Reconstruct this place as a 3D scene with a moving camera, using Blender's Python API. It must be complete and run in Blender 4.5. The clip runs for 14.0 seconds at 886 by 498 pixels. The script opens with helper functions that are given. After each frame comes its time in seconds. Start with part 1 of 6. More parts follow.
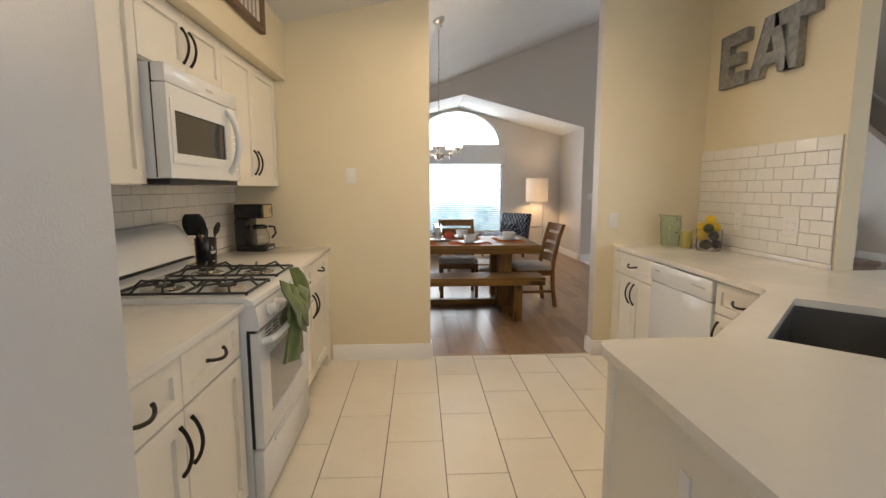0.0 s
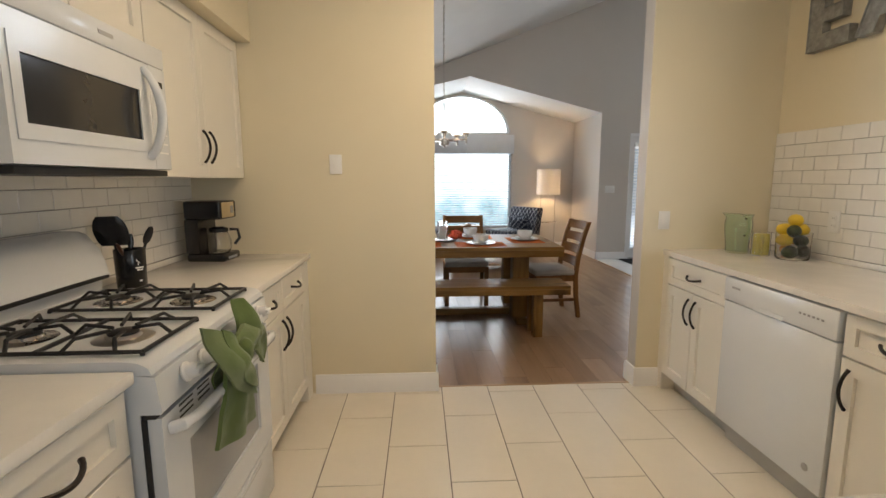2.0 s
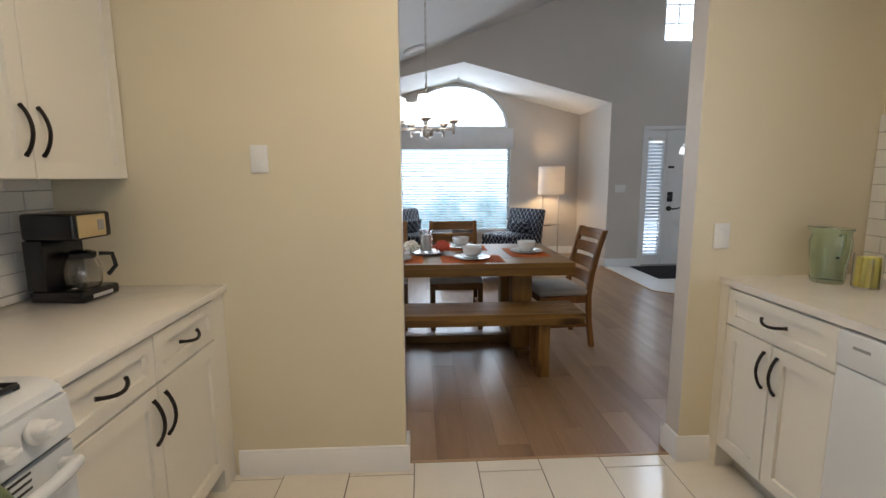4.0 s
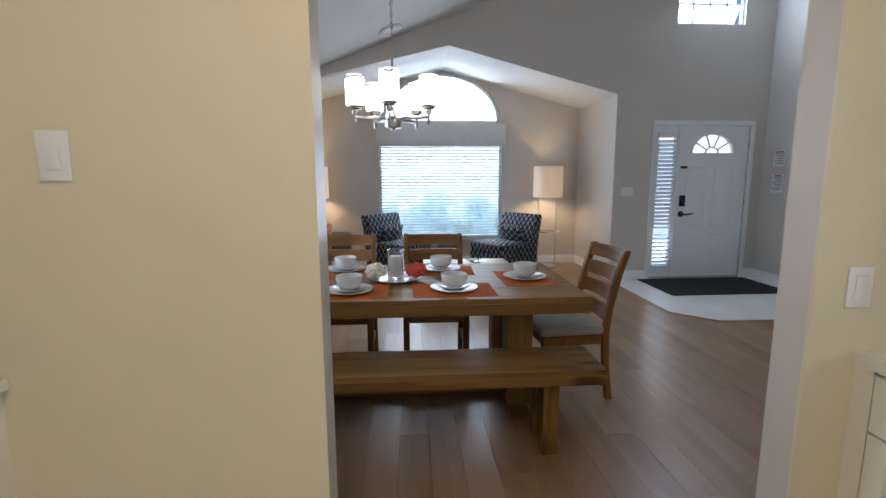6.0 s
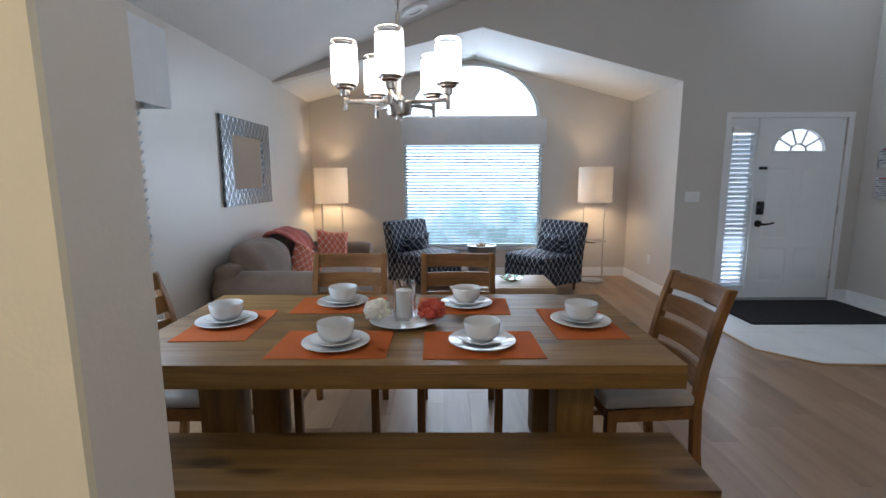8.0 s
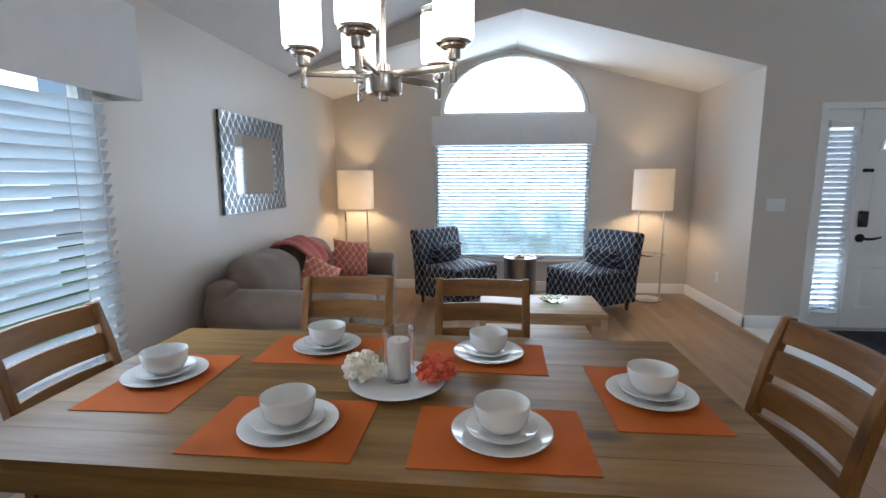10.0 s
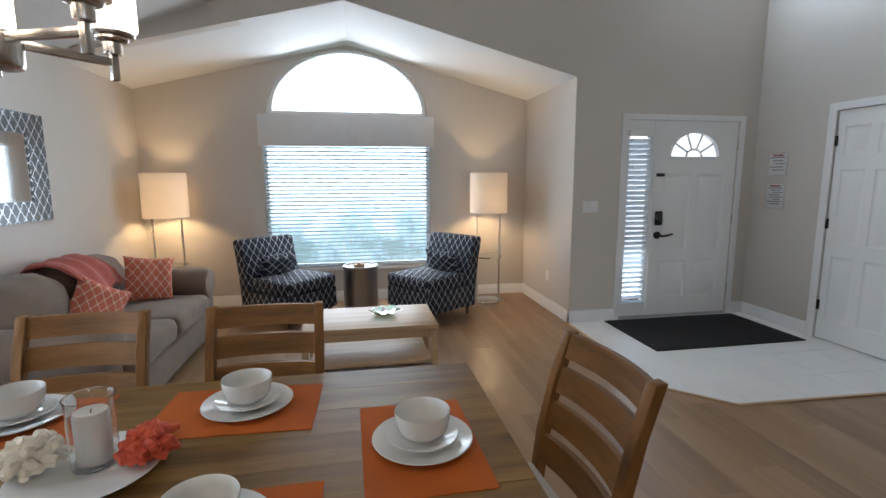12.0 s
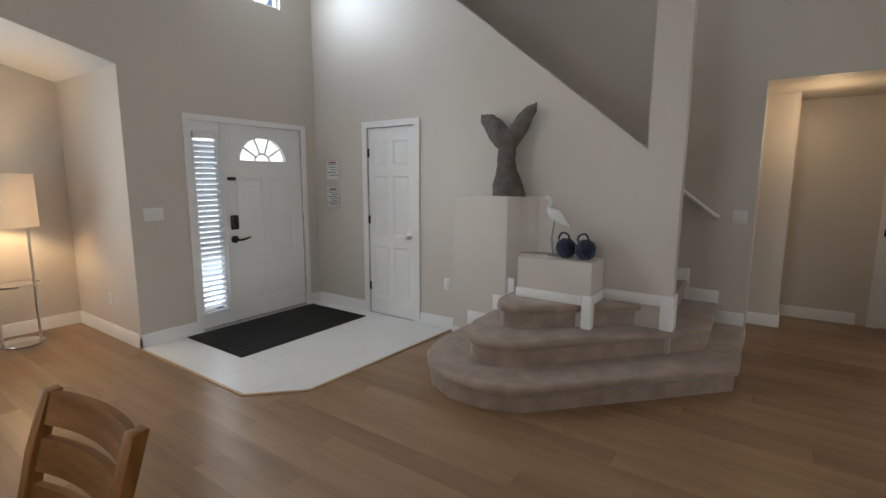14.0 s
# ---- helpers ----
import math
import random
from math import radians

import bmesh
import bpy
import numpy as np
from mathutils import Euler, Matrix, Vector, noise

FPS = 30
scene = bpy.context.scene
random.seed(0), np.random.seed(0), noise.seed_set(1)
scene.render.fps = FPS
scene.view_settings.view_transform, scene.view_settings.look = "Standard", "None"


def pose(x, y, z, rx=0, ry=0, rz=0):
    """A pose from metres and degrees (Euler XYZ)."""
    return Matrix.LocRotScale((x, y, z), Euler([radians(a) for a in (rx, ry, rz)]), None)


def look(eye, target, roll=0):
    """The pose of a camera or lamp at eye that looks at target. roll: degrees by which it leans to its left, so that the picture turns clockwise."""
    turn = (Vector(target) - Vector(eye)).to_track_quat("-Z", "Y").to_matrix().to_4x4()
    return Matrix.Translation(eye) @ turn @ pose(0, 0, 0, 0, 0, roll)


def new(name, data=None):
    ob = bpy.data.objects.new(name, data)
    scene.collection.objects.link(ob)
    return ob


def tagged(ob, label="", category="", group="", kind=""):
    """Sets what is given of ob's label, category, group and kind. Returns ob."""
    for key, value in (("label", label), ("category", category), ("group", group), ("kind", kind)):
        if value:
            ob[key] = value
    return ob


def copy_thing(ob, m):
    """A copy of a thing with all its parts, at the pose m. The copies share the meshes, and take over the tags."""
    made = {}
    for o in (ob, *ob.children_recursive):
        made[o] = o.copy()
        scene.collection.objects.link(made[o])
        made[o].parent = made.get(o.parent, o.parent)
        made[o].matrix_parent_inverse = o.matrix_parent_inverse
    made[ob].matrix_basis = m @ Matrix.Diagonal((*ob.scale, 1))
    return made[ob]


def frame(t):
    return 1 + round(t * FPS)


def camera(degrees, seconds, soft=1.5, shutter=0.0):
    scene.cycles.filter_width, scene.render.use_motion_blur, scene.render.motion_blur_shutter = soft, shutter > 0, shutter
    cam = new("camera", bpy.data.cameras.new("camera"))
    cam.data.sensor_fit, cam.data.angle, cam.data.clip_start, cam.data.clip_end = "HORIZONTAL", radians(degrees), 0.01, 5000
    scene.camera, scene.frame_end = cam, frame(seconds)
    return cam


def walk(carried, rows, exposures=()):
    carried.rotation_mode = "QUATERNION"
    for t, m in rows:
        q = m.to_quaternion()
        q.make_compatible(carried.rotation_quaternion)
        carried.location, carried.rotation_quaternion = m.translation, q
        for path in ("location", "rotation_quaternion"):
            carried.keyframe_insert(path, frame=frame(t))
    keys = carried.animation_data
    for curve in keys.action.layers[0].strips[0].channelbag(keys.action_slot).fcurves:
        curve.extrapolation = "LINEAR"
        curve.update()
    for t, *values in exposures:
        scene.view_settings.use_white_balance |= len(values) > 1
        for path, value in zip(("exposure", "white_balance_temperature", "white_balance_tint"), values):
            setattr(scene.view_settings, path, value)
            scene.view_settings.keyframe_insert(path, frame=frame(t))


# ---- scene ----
cam = camera(86.5, 14.0)
PATH = [
    (0, (0.103, 0.001, 1.36), (0.201, 1.982, 1.104), -0.1),
    (0.5, (0.093, 0.163, 1.356), (0.184, 2.143, 1.091), -0.1),
    (1, (0.055, 0.353, 1.354), (0.148, 2.333, 1.082), -0.1),
    (1.5, (0.063, 0.54, 1.349), (0.157, 2.518, 1.067), -0.1),
    (2, (0.094, 0.744, 1.359), (0.187, 2.721, 1.07), -0.2),
    (2.5, (0.108, 0.966, 1.357), (0.2, 2.942, 1.063), -0.2),
    (3, (0.111, 1.171, 1.364), (0.206, 3.146, 1.063), -0.3),
    (3.2, (0.144, 1.251, 1.355), (0.228, 3.227, 1.061), -0.3),
    (5.5, (0.362, 2.256, 1.41), (0.491, 4.228, 1.105), -0.3),
    (6, (0.414, 2.479, 1.405), (0.547, 4.451, 1.101), -0.2),
    (6.5, (0.446, 2.709, 1.406), (0.58, 4.682, 1.107), -0.2),
    (7, (0.483, 2.909, 1.411), (0.619, 4.882, 1.113), -0.2),
    (7.5, (0.517, 3.087, 1.43), (0.614, 5.062, 1.129), -0.2),
    (8, (0.507, 3.273, 1.435), (0.496, 5.249, 1.131), -0.2),
    (8.2, (0.503, 3.337, 1.433), (0.454, 5.313, 1.13), 0.0),
    (10.3, (0.642, 3.98, 1.458), (0.449, 5.949, 1.164), -0.2),
    (10.5, (0.664, 4.013, 1.466), (0.474, 5.981, 1.17), -0.2),
    (11, (0.758, 4.096, 1.461), (0.646, 6.072, 1.17), -0.2),
    (11.5, (0.889, 4.163, 1.467), (0.978, 6.14, 1.177), -0.2),
    (12, (0.976, 4.202, 1.47), (1.329, 6.149, 1.181), -0.2),
    (12.5, (1.033, 4.212, 1.484), (1.761, 6.053, 1.197), -0.1),
    (13, (1.104, 4.165, 1.504), (2.232, 5.79, 1.212), -0.1),
    (13.5, (1.194, 4.13, 1.518), (2.633, 5.486, 1.221), 0.1),
    (14, (1.299, 4.093, 1.523), (2.925, 5.219, 1.228), 0.2),
]
# seconds, stops, kelvin, tint of the clip's own exposure and white balance
LOOK = [(0.0, -0.15, 6700, 12), (1.5, -0.2, 6650, 11), (3.0, -0.26, 6250, 11), (5.5, -0.40, 5750, 10), (6.5, -0.36, 5650, 10), (8.0, -0.34, 5620, 10), (10.5, -0.24, 5780, 9), (12.0, -0.24, 6080, 10), (13.0, -0.2, 6400, 11), (14.0, -0.16, 6600, 11)]
walk(cam, [(t, look(eye, target, roll)) for t, eye, target, roll in PATH], LOOK)

# ---- light ----
world = bpy.data.worlds.new("sky")
world.use_nodes = True
scene.world = world
wn = world.node_tree
sky = wn.nodes.new("ShaderNodeTexSky")
sky.sky_type, sky.sun_disc = "NISHITA", False
sky.sun_elevation, sky.sun_rotation = radians(58), radians(200)
wn.links.new(sky.outputs[0], wn.nodes["Background"].inputs[0])
wn.nodes["Background"].inputs[1].default_value = 0.13


def sun_lamp(name, elevation, rotation, strength):
    d = bpy.data.lights.new(name, "SUN")
    d.energy, d.angle, d.color = strength, radians(0.6), (1.0, 0.95, 0.88)
    ob = new(name, d)
    way = Vector((math.sin(rotation) * math.cos(elevation), math.cos(rotation) * math.cos(elevation), math.sin(elevation)))
    ob.matrix_world = look(way * 20, (0, 0, 0))
    return ob


def area_lamp(name, eye, target, sx, sy, watts, colour, spread=180):
    d = bpy.data.lights.new(name, "AREA")
    d.shape, d.size, d.size_y, d.energy, d.color, d.spread = "RECTANGLE", sx, sy, watts, colour, radians(spread)
    ob = new(name, d)
    ob.matrix_world = look(eye, target)
    return ob


def point_lamp(name, at, watts, colour, radius=0.03):
    d = bpy.data.lights.new(name, "POINT")
    d.energy, d.color, d.shadow_soft_size = watts, colour, radius
    ob = new(name, d)
    ob.location = at
    return ob


DAY, WARM, BULB = (0.86, 0.93, 1.0), (1.0, 0.72, 0.42), (1.0, 0.82, 0.6)
sun_lamp("sun", radians(58), radians(200), 3.0)
# daylight through the windows
area_lamp("daylight_front_window", (0.9, 9.9, 1.15), (0.9, 5.0, 0.6), 1.9, 1.4, 40, DAY)
area_lamp("daylight_arch", (0.9, 9.9, 2.55), (0.9, 5.0, 1.9), 1.5, 0.5, 15, DAY)
area_lamp("daylight_side_window", (-1.25, 5.6, 1.2), (3.0, 5.6, 0.9), 1.1, 1.3, 30, (0.76, 0.88, 1.0))
area_lamp("daylight_transom", (4.29, 8.55, 3.75), (4.6, 5.0, 1.6), 0.85, 0.8, 25, (0.74, 0.87, 1.0))
area_lamp("daylight_sidelight", (3.8, 8.55, 1.05), (3.8, 5.0, 0.3), 0.24, 1.7, 4, DAY)
# two added fills from behind the camera, where no window is seen
area_lamp("daylight_fill_south_east", (4.2, -2.3, 1.4), (3.6, 3.0, 1.3), 2.4, 2.0, 64, DAY)
area_lamp("daylight_fill_south", (0.3, -1.85, 1.6), (0.3, 2.0, 1.1), 1.5, 1.1, 14, DAY)
# lamps of the house
area_lamp("kitchen_light_glow", (0.45, 2.5, 2.64), (0.45, 2.5, 0.0), 0.9, 0.4, 18, (1.0, 0.77, 0.51))
for lx, ly in ((-1.04, 9.7), (2.52, 9.66)):
    point_lamp("floor_lamp_glow", (lx, ly, 1.22), 27, (1.0, 0.68, 0.35), 0.06)
for k in range(5):
    a = radians(-93 + 72 * k)
    point_lamp("chandelier_glow", (0.32 + 0.212 * math.cos(a), 5.245 + 0.212 * math.sin(a), 1.86), 2.2, BULB, 0.03)
point_lamp("hall_glow", (6.85, 3.72, 2.08), 6, WARM, 0.08)


# ---- materials ----
def material(name):
    m = bpy.data.materials.new(name)
    m.use_nodes = True
    nt = m.node_tree
    return m, nt, nt.nodes["Principled BSDF"]


def node(nt, kind, **values):
    n = nt.nodes.new(kind)
    for key, v in values.items():
        n.inputs[key.replace("_", " ")].default_value = v
    return n


def ramp(nt, source, stops):
    r = nt.nodes.new("ShaderNodeValToRGB")
    while len(r.color_ramp.elements) < len(stops):
        r.color_ramp.elements.new(0.5)
    for e, (p, c) in zip(r.color_ramp.elements, stops):
        e.position, e.color = p, (*c, 1)
    nt.links.new(source, r.inputs[0])
    return r.outputs[0]


def math_node(nt, op, a, b=0.0):
    n = nt.nodes.new("ShaderNodeMath")
    n.operation = op
    for i, v in enumerate((a, b)):
        if isinstance(v, (int, float)):
            n.inputs[i].default_value = v
        else:
            nt.links.new(v, n.inputs[i])
    return n.outputs[0]


def position(nt):
    return nt.nodes.new("ShaderNodeNewGeometry").outputs["Position"]


def noise_tex(nt, vector, scale, detail=4.0, rough=0.55):
    n = node(nt, "ShaderNodeTexNoise", Scale=scale, Detail=detail, Roughness=rough)
    nt.links.new(vector, n.inputs["Vector"])
    return n.outputs["Fac"]


def stretch(nt, vector, s):
    n = nt.nodes.new("ShaderNodeVectorMath")
    n.operation = "MULTIPLY"
    nt.links.new(vector, n.inputs[0])
    n.inputs[1].default_value = s
    return n.outputs[0]


def bump(nt, bsdf, height, strength, distance):
    b = node(nt, "ShaderNodeBump", Strength=strength, Distance=distance)
    nt.links.new(height, b.inputs["Height"])
    nt.links.new(b.outputs[0], bsdf.inputs["Normal"])


def paint(name, colour, rough=0.5, vary=0.05, grain=90.0, relief=0.15, depth=0.002, broad=1.3, metal=0.0, coat=0.0):
    """A painted, moulded or cast surface: broad tone changes, fine relief, uneven gloss."""
    m, nt, b = material(name)
    p = position(nt)
    broad_n, fine = noise_tex(nt, p, broad, 3.0), noise_tex(nt, p, grain, 3.0)
    mix = math_node(nt, "ADD", math_node(nt, "MULTIPLY", broad_n, 0.75), math_node(nt, "MULTIPLY", fine, 0.25))
    lo, hi = [c * (1 - vary) for c in colour], [min(1, c * (1 + vary)) for c in colour]
    nt.links.new(ramp(nt, mix, [(0.3, lo), (0.7, hi)]), b.inputs["Base Color"])
    r = nt.nodes.new("ShaderNodeMapRange")
    nt.links.new(broad_n, r.inputs[0])
    r.inputs[1].default_value, r.inputs[2].default_value = 0.3, 0.7
    r.inputs[3].default_value, r.inputs[4].default_value = max(0.03, rough - 0.06), min(1, rough + 0.06)
    nt.links.new(r.outputs[0], b.inputs["Roughness"])
    b.inputs["Metallic"].default_value, b.inputs["Coat Weight"].default_value = metal, coat
    if relief:
        bump(nt, b, fine, relief, depth)
    return m


def piece_random(nt):
    o = nt.nodes.new("ShaderNodeObjectInfo").outputs["Random"]
    g = nt.nodes.new("ShaderNodeNewGeometry").outputs["Random Per Island"]
    return math_node(nt, "FRACT", math_node(nt, "ADD", o, g))


def wood(name, dark, mid, light, rough=0.4, axis=1, knots=True, pieces=False, scale=1.0, coat=0.0):
    """Wood with grain along one axis of the world, or of the thing where pieces is False."""
    m, nt, b = material(name)
    base = position(nt) if pieces else nt.nodes.new("ShaderNodeTexCoord").outputs["Object"]
    rnd = piece_random(nt)
    shift = nt.nodes.new("ShaderNodeVectorMath")
    shift.operation = "ADD"
    nt.links.new(base, shift.inputs[0])
    comb = nt.nodes.new("ShaderNodeCombineXYZ")
    for i in range(3):
        nt.links.new(math_node(nt, "MULTIPLY", rnd, 17.0 + 5 * i), comb.inputs[i])
    nt.links.new(comb.outputs[0], shift.inputs[1])
    s = [14.0 * scale] * 3
    s[axis] = 1.1 * scale
    v = stretch(nt, shift.outputs[0], s)
    warp = noise_tex(nt, stretch(nt, shift.outputs[0], [2.5 if i != axis else 0.8 for i in range(3)]), 1.0, 2.0)
    grain = noise_tex(nt, v, 1.0, 8.0, 0.62)
    fine = noise_tex(nt, stretch(nt, shift.outputs[0], [190.0 if i != axis else 7.0 for i in range(3)]), 1.0, 3.0)
    f = math_node(nt, "ADD", math_node(nt, "MULTIPLY", grain, 0.55), math_node(nt, "MULTIPLY", warp, 0.3))
    f = math_node(nt, "ADD", f, math_node(nt, "MULTIPLY", fine, 0.15))
    if pieces:
        f = math_node(nt, "ADD", f, math_node(nt, "MULTIPLY", math_node(nt, "SUBTRACT", rnd, 0.5), 0.2))
    col = ramp(nt, f, [(0.3, dark), (0.48, mid), (0.68, light)])
    if knots:
        vor = nt.nodes.new("ShaderNodeTexVoronoi")
        ks = [5.0] * 3
        ks[axis] = 1.9
        nt.links.new(stretch(nt, shift.outputs[0], ks), vor.inputs["Vector"])
        vor.inputs["Scale"].default_value = 1.0
        mask = nt.nodes.new("ShaderNodeMapRange")
        nt.links.new(vor.outputs["Distance"], mask.inputs[0])
        mask.inputs[1].default_value, mask.inputs[2].default_value = 0.09, 0.22
        mask.inputs[3].default_value, mask.inputs[4].default_value = 0.75, 0.0
        mix = nt.nodes.new("ShaderNodeMix")
        mix.data_type = "RGBA"
        nt.links.new(mask.outputs[0], mix.inputs[0])
        nt.links.new(col, mix.inputs[6])
        mix.inputs[7].default_value = (*[c * 0.45 for c in dark], 1)
        col = mix.outputs[2]
    nt.links.new(col, b.inputs["Base Color"])
    r = nt.nodes.new("ShaderNodeMapRange")
    nt.links.new(grain, r.inputs[0])
    r.inputs[3].default_value, r.inputs[4].default_value = rough + 0.1, rough - 0.08
    nt.links.new(r.outputs[0], b.inputs["Roughness"])
    b.inputs["Coat Weight"].default_value = coat
    b.inputs["Coat Roughness"].default_value = 0.2
    bump(nt, b, math_node(nt, "ADD", grain, math_node(nt, "MULTIPLY", fine, 0.5)), 0.18, 0.002)
    return m


def glass(name, tint=(1, 1, 1), rough=0.0, ior=1.45):
    m, nt, b = material(name)
    b.inputs["Base Color"].default_value = (*tint, 1)
    b.inputs["Transmission Weight"].default_value, b.inputs["Roughness"].default_value, b.inputs["IOR"].default_value = 1.0, rough, ior
    return m


def glow(name, colour, strength):
    m, nt, b = material(name)
    b.inputs["Base Color"].default_value = (0.9, 0.9, 0.88, 1)
    b.inputs["Emission Color"].default_value, b.inputs["Emission Strength"].default_value = (*colour, 1), strength
    b.inputs["Roughness"].default_value = 0.5
    return m


def cloth(name, colour, vary=0.15, weave=420.0, rough=0.9, relief=0.35, broad=7.0):
    m = paint(name, colour, rough, vary, weave, relief, 0.002, broad)
    m.node_tree.nodes["Principled BSDF"].inputs["Sheen Weight"].default_value = 0.25
    return m


def lattice(name, ground, line, cells, width, rough=0.85):
    """Cloth or sheet with an ogee lattice printed on its UV."""
    m, nt, b = material(name)
    uv = nt.nodes.new("ShaderNodeTexCoord").outputs["UV"]
    sep = nt.nodes.new("ShaderNodeSeparateXYZ")
    nt.links.new(uv, sep.inputs[0])
    u, v = math_node(nt, "MULTIPLY", sep.outputs[0], cells), math_node(nt, "MULTIPLY", sep.outputs[1], cells * 0.72)
    cu = math_node(nt, "COSINE", math_node(nt, "MULTIPLY", u, 2 * math.pi))
    cv = math_node(nt, "COSINE", math_node(nt, "MULTIPLY", v, 2 * math.pi))
    c3 = math_node(nt, "COSINE", math_node(nt, "MULTIPLY", v, 6 * math.pi))
    g = math_node(nt, "ADD", math_node(nt, "ADD", cu, cv), math_node(nt, "MULTIPLY", c3, 0.15))
    edge = math_node(nt, "LESS_THAN", math_node(nt, "ABSOLUTE", g), width)
    weave = noise_tex(nt, position(nt), 500.0, 2.0)
    mix = nt.nodes.new("ShaderNodeMix")
    mix.data_type = "RGBA"
    nt.links.new(edge, mix.inputs[0])
    nt.links.new(ramp(nt, weave, [(0.3, [c * 0.75 for c in ground]), (0.7, [c * 1.25 for c in ground])]), mix.inputs[6])
    mix.inputs[7].default_value = (*line, 1)
    nt.links.new(mix.outputs[2], b.inputs["Base Color"])
    b.inputs["Roughness"].default_value = rough
    bump(nt, b, weave, 0.3, 0.001)
    return m, nt, b, edge


wall_cream = paint("cream_wall_paint", (0.715, 0.635, 0.465), 0.4, 0.03, 150.0, 0.22, 0.002)
wall_greige = paint("greige_wall_paint", (0.61, 0.56, 0.505), 0.37, 0.03, 150.0, 0.22, 0.002)
ceiling_white = paint("ceiling_texture", (0.74, 0.73, 0.71), 0.9, 0.04, 60.0, 0.7, 0.006)
trim_white = paint("white_trim_paint", (0.83, 0.82, 0.81), 0.37, 0.03, 120.0, 0.05)
door_white = paint("white_door_paint", (0.84, 0.84, 0.83), 0.37, 0.03, 120.0, 0.06)
cabinet_white = paint("cream_cabinet_paint", (0.78, 0.745, 0.67), 0.37, 0.03, 140.0, 0.05)
# the cabinet cream darkened, with the shade of the toe recess in its colour
cabinet_shade = paint("shaded_toe_kick", (0.50, 0.48, 0.44), 0.5, 0.06)
quartz = paint("white_quartz", (0.78, 0.75, 0.70), 0.14, 0.05, 35.0, 0.0, broad=3.0)
enamel = paint("white_enamel", (0.71, 0.73, 0.75), 0.16, 0.02, 60.0, 0.02)
fridge_skin = paint("fridge_textured_enamel", (0.60, 0.61, 0.64), 0.37, 0.03, 160.0, 0.35, 0.003)
plastic_white = paint("white_plastic", (0.78, 0.77, 0.75), 0.35, 0.03, 200.0, 0.03)
black_plastic = paint("black_plastic", (0.008, 0.008, 0.009), 0.24, 0.2, 200.0, 0.05)
black_iron = paint("black_cast_iron", (0.014, 0.013, 0.013), 0.5, 0.3, 260.0, 0.25)
bronze = paint("dark_bronze", (0.03, 0.024, 0.02), 0.38, 0.2, 200.0, 0.05, metal=0.7)
nickel = paint("brushed_nickel", (0.55, 0.50, 0.45), 0.28, 0.08, 300.0, 0.05, metal=1.0)
steel = paint("brushed_steel", (0.42, 0.41, 0.40), 0.34, 0.12, 260.0, 0.06, metal=1.0)
chrome = paint("chrome", (0.75, 0.75, 0.76), 0.08, 0.02, 100.0, 0.0, metal=1.0)
sink_steel = paint("sink_steel", (0.30, 0.29, 0.28), 0.32, 0.15, 220.0, 0.06, metal=1.0)
dark_glass = paint("dark_oven_glass", (0.03, 0.028, 0.026), 0.12, 0.1, 40.0, 0.0)
grey_glass = paint("grey_oven_window", (0.40, 0.40, 0.40), 0.12, 0.05, 40.0, 0.0)
tile_floor_m = paint("cream_floor_tile", (0.80, 0.74, 0.64), 0.2, 0.04, 25.0, 0.03, 0.001, broad=2.2)
tile_foyer_m = paint("white_foyer_tile", (0.80, 0.79, 0.77), 0.2, 0.04, 25.0, 0.03, 0.001, broad=2.2)
tile_wall_m = paint("white_subway_tile", (0.79, 0.77, 0.73), 0.13, 0.03, 20.0, 0.06, 0.001, broad=9.0)
grout_m = paint("grey_grout", (0.17, 0.145, 0.12), 0.9, 0.12, 300.0, 0.3)
mortar_m = paint("pale_grout", (0.40, 0.385, 0.36), 0.9, 0.1, 300.0, 0.3)
plank_m = wood("oak_floor_plank", (0.195, 0.108, 0.054), (0.285, 0.168, 0.088), (0.37, 0.235, 0.133), 0.3, 1, False, True, 0.55)
plank_m.node_tree.nodes["Principled BSDF"].inputs["Specular IOR Level"].default_value = 0.5
subfloor_m = paint("dark_floor_joint", (0.07, 0.045, 0.03), 0.8, 0.2)
table_wood_x = wood("acacia_wood_lengthwise", (0.056, 0.026, 0.007), (0.188, 0.096, 0.024), (0.315, 0.178, 0.052), 0.42, 0)
table_wood_z = wood("acacia_wood_upright", (0.056, 0.026, 0.007), (0.188, 0.096, 0.024), (0.315, 0.178, 0.052), 0.48, 2)
chair_wood_z = wood("chair_wood_upright", (0.058, 0.024, 0.007), (0.19, 0.083, 0.023), (0.30, 0.145, 0.045), 0.5, 2)
chair_wood_x = wood("chair_wood_crosswise", (0.058, 0.024, 0.007), (0.19, 0.083, 0.023), (0.30, 0.145, 0.045), 0.5, 0)
for m_w in (table_wood_x, table_wood_z, chair_wood_x, chair_wood_z):
    m_w.node_tree.nodes["Principled BSDF"].inputs["Specular IOR Level"].default_value = 0.24
coffee_wood = wood("pale_birch_veneer", (0.31, 0.18, 0.085), (0.43, 0.275, 0.145), (0.52, 0.355, 0.205), 0.42, 0, False)
sign_wood = wood("weathered_sign_wood", (0.10, 0.065, 0.04), (0.18, 0.12, 0.075), (0.26, 0.18, 0.12), 0.7, 1, False)
tail_wood = paint("grey_driftwood", (0.105, 0.085, 0.070), 0.75, 0.55, 60.0, 0.7, 0.006, 13.0)
leg_wood = wood("dark_leg_wood", (0.035, 0.014, 0.008), (0.07, 0.028, 0.015), (0.11, 0.045, 0.022), 0.3, 2, False)
seat_cloth = cloth("taupe_seat_cloth", (0.43, 0.385, 0.335))
sofa_cloth = cloth("taupe_microfibre", (0.185, 0.128, 0.090), 0.2, 300.0)
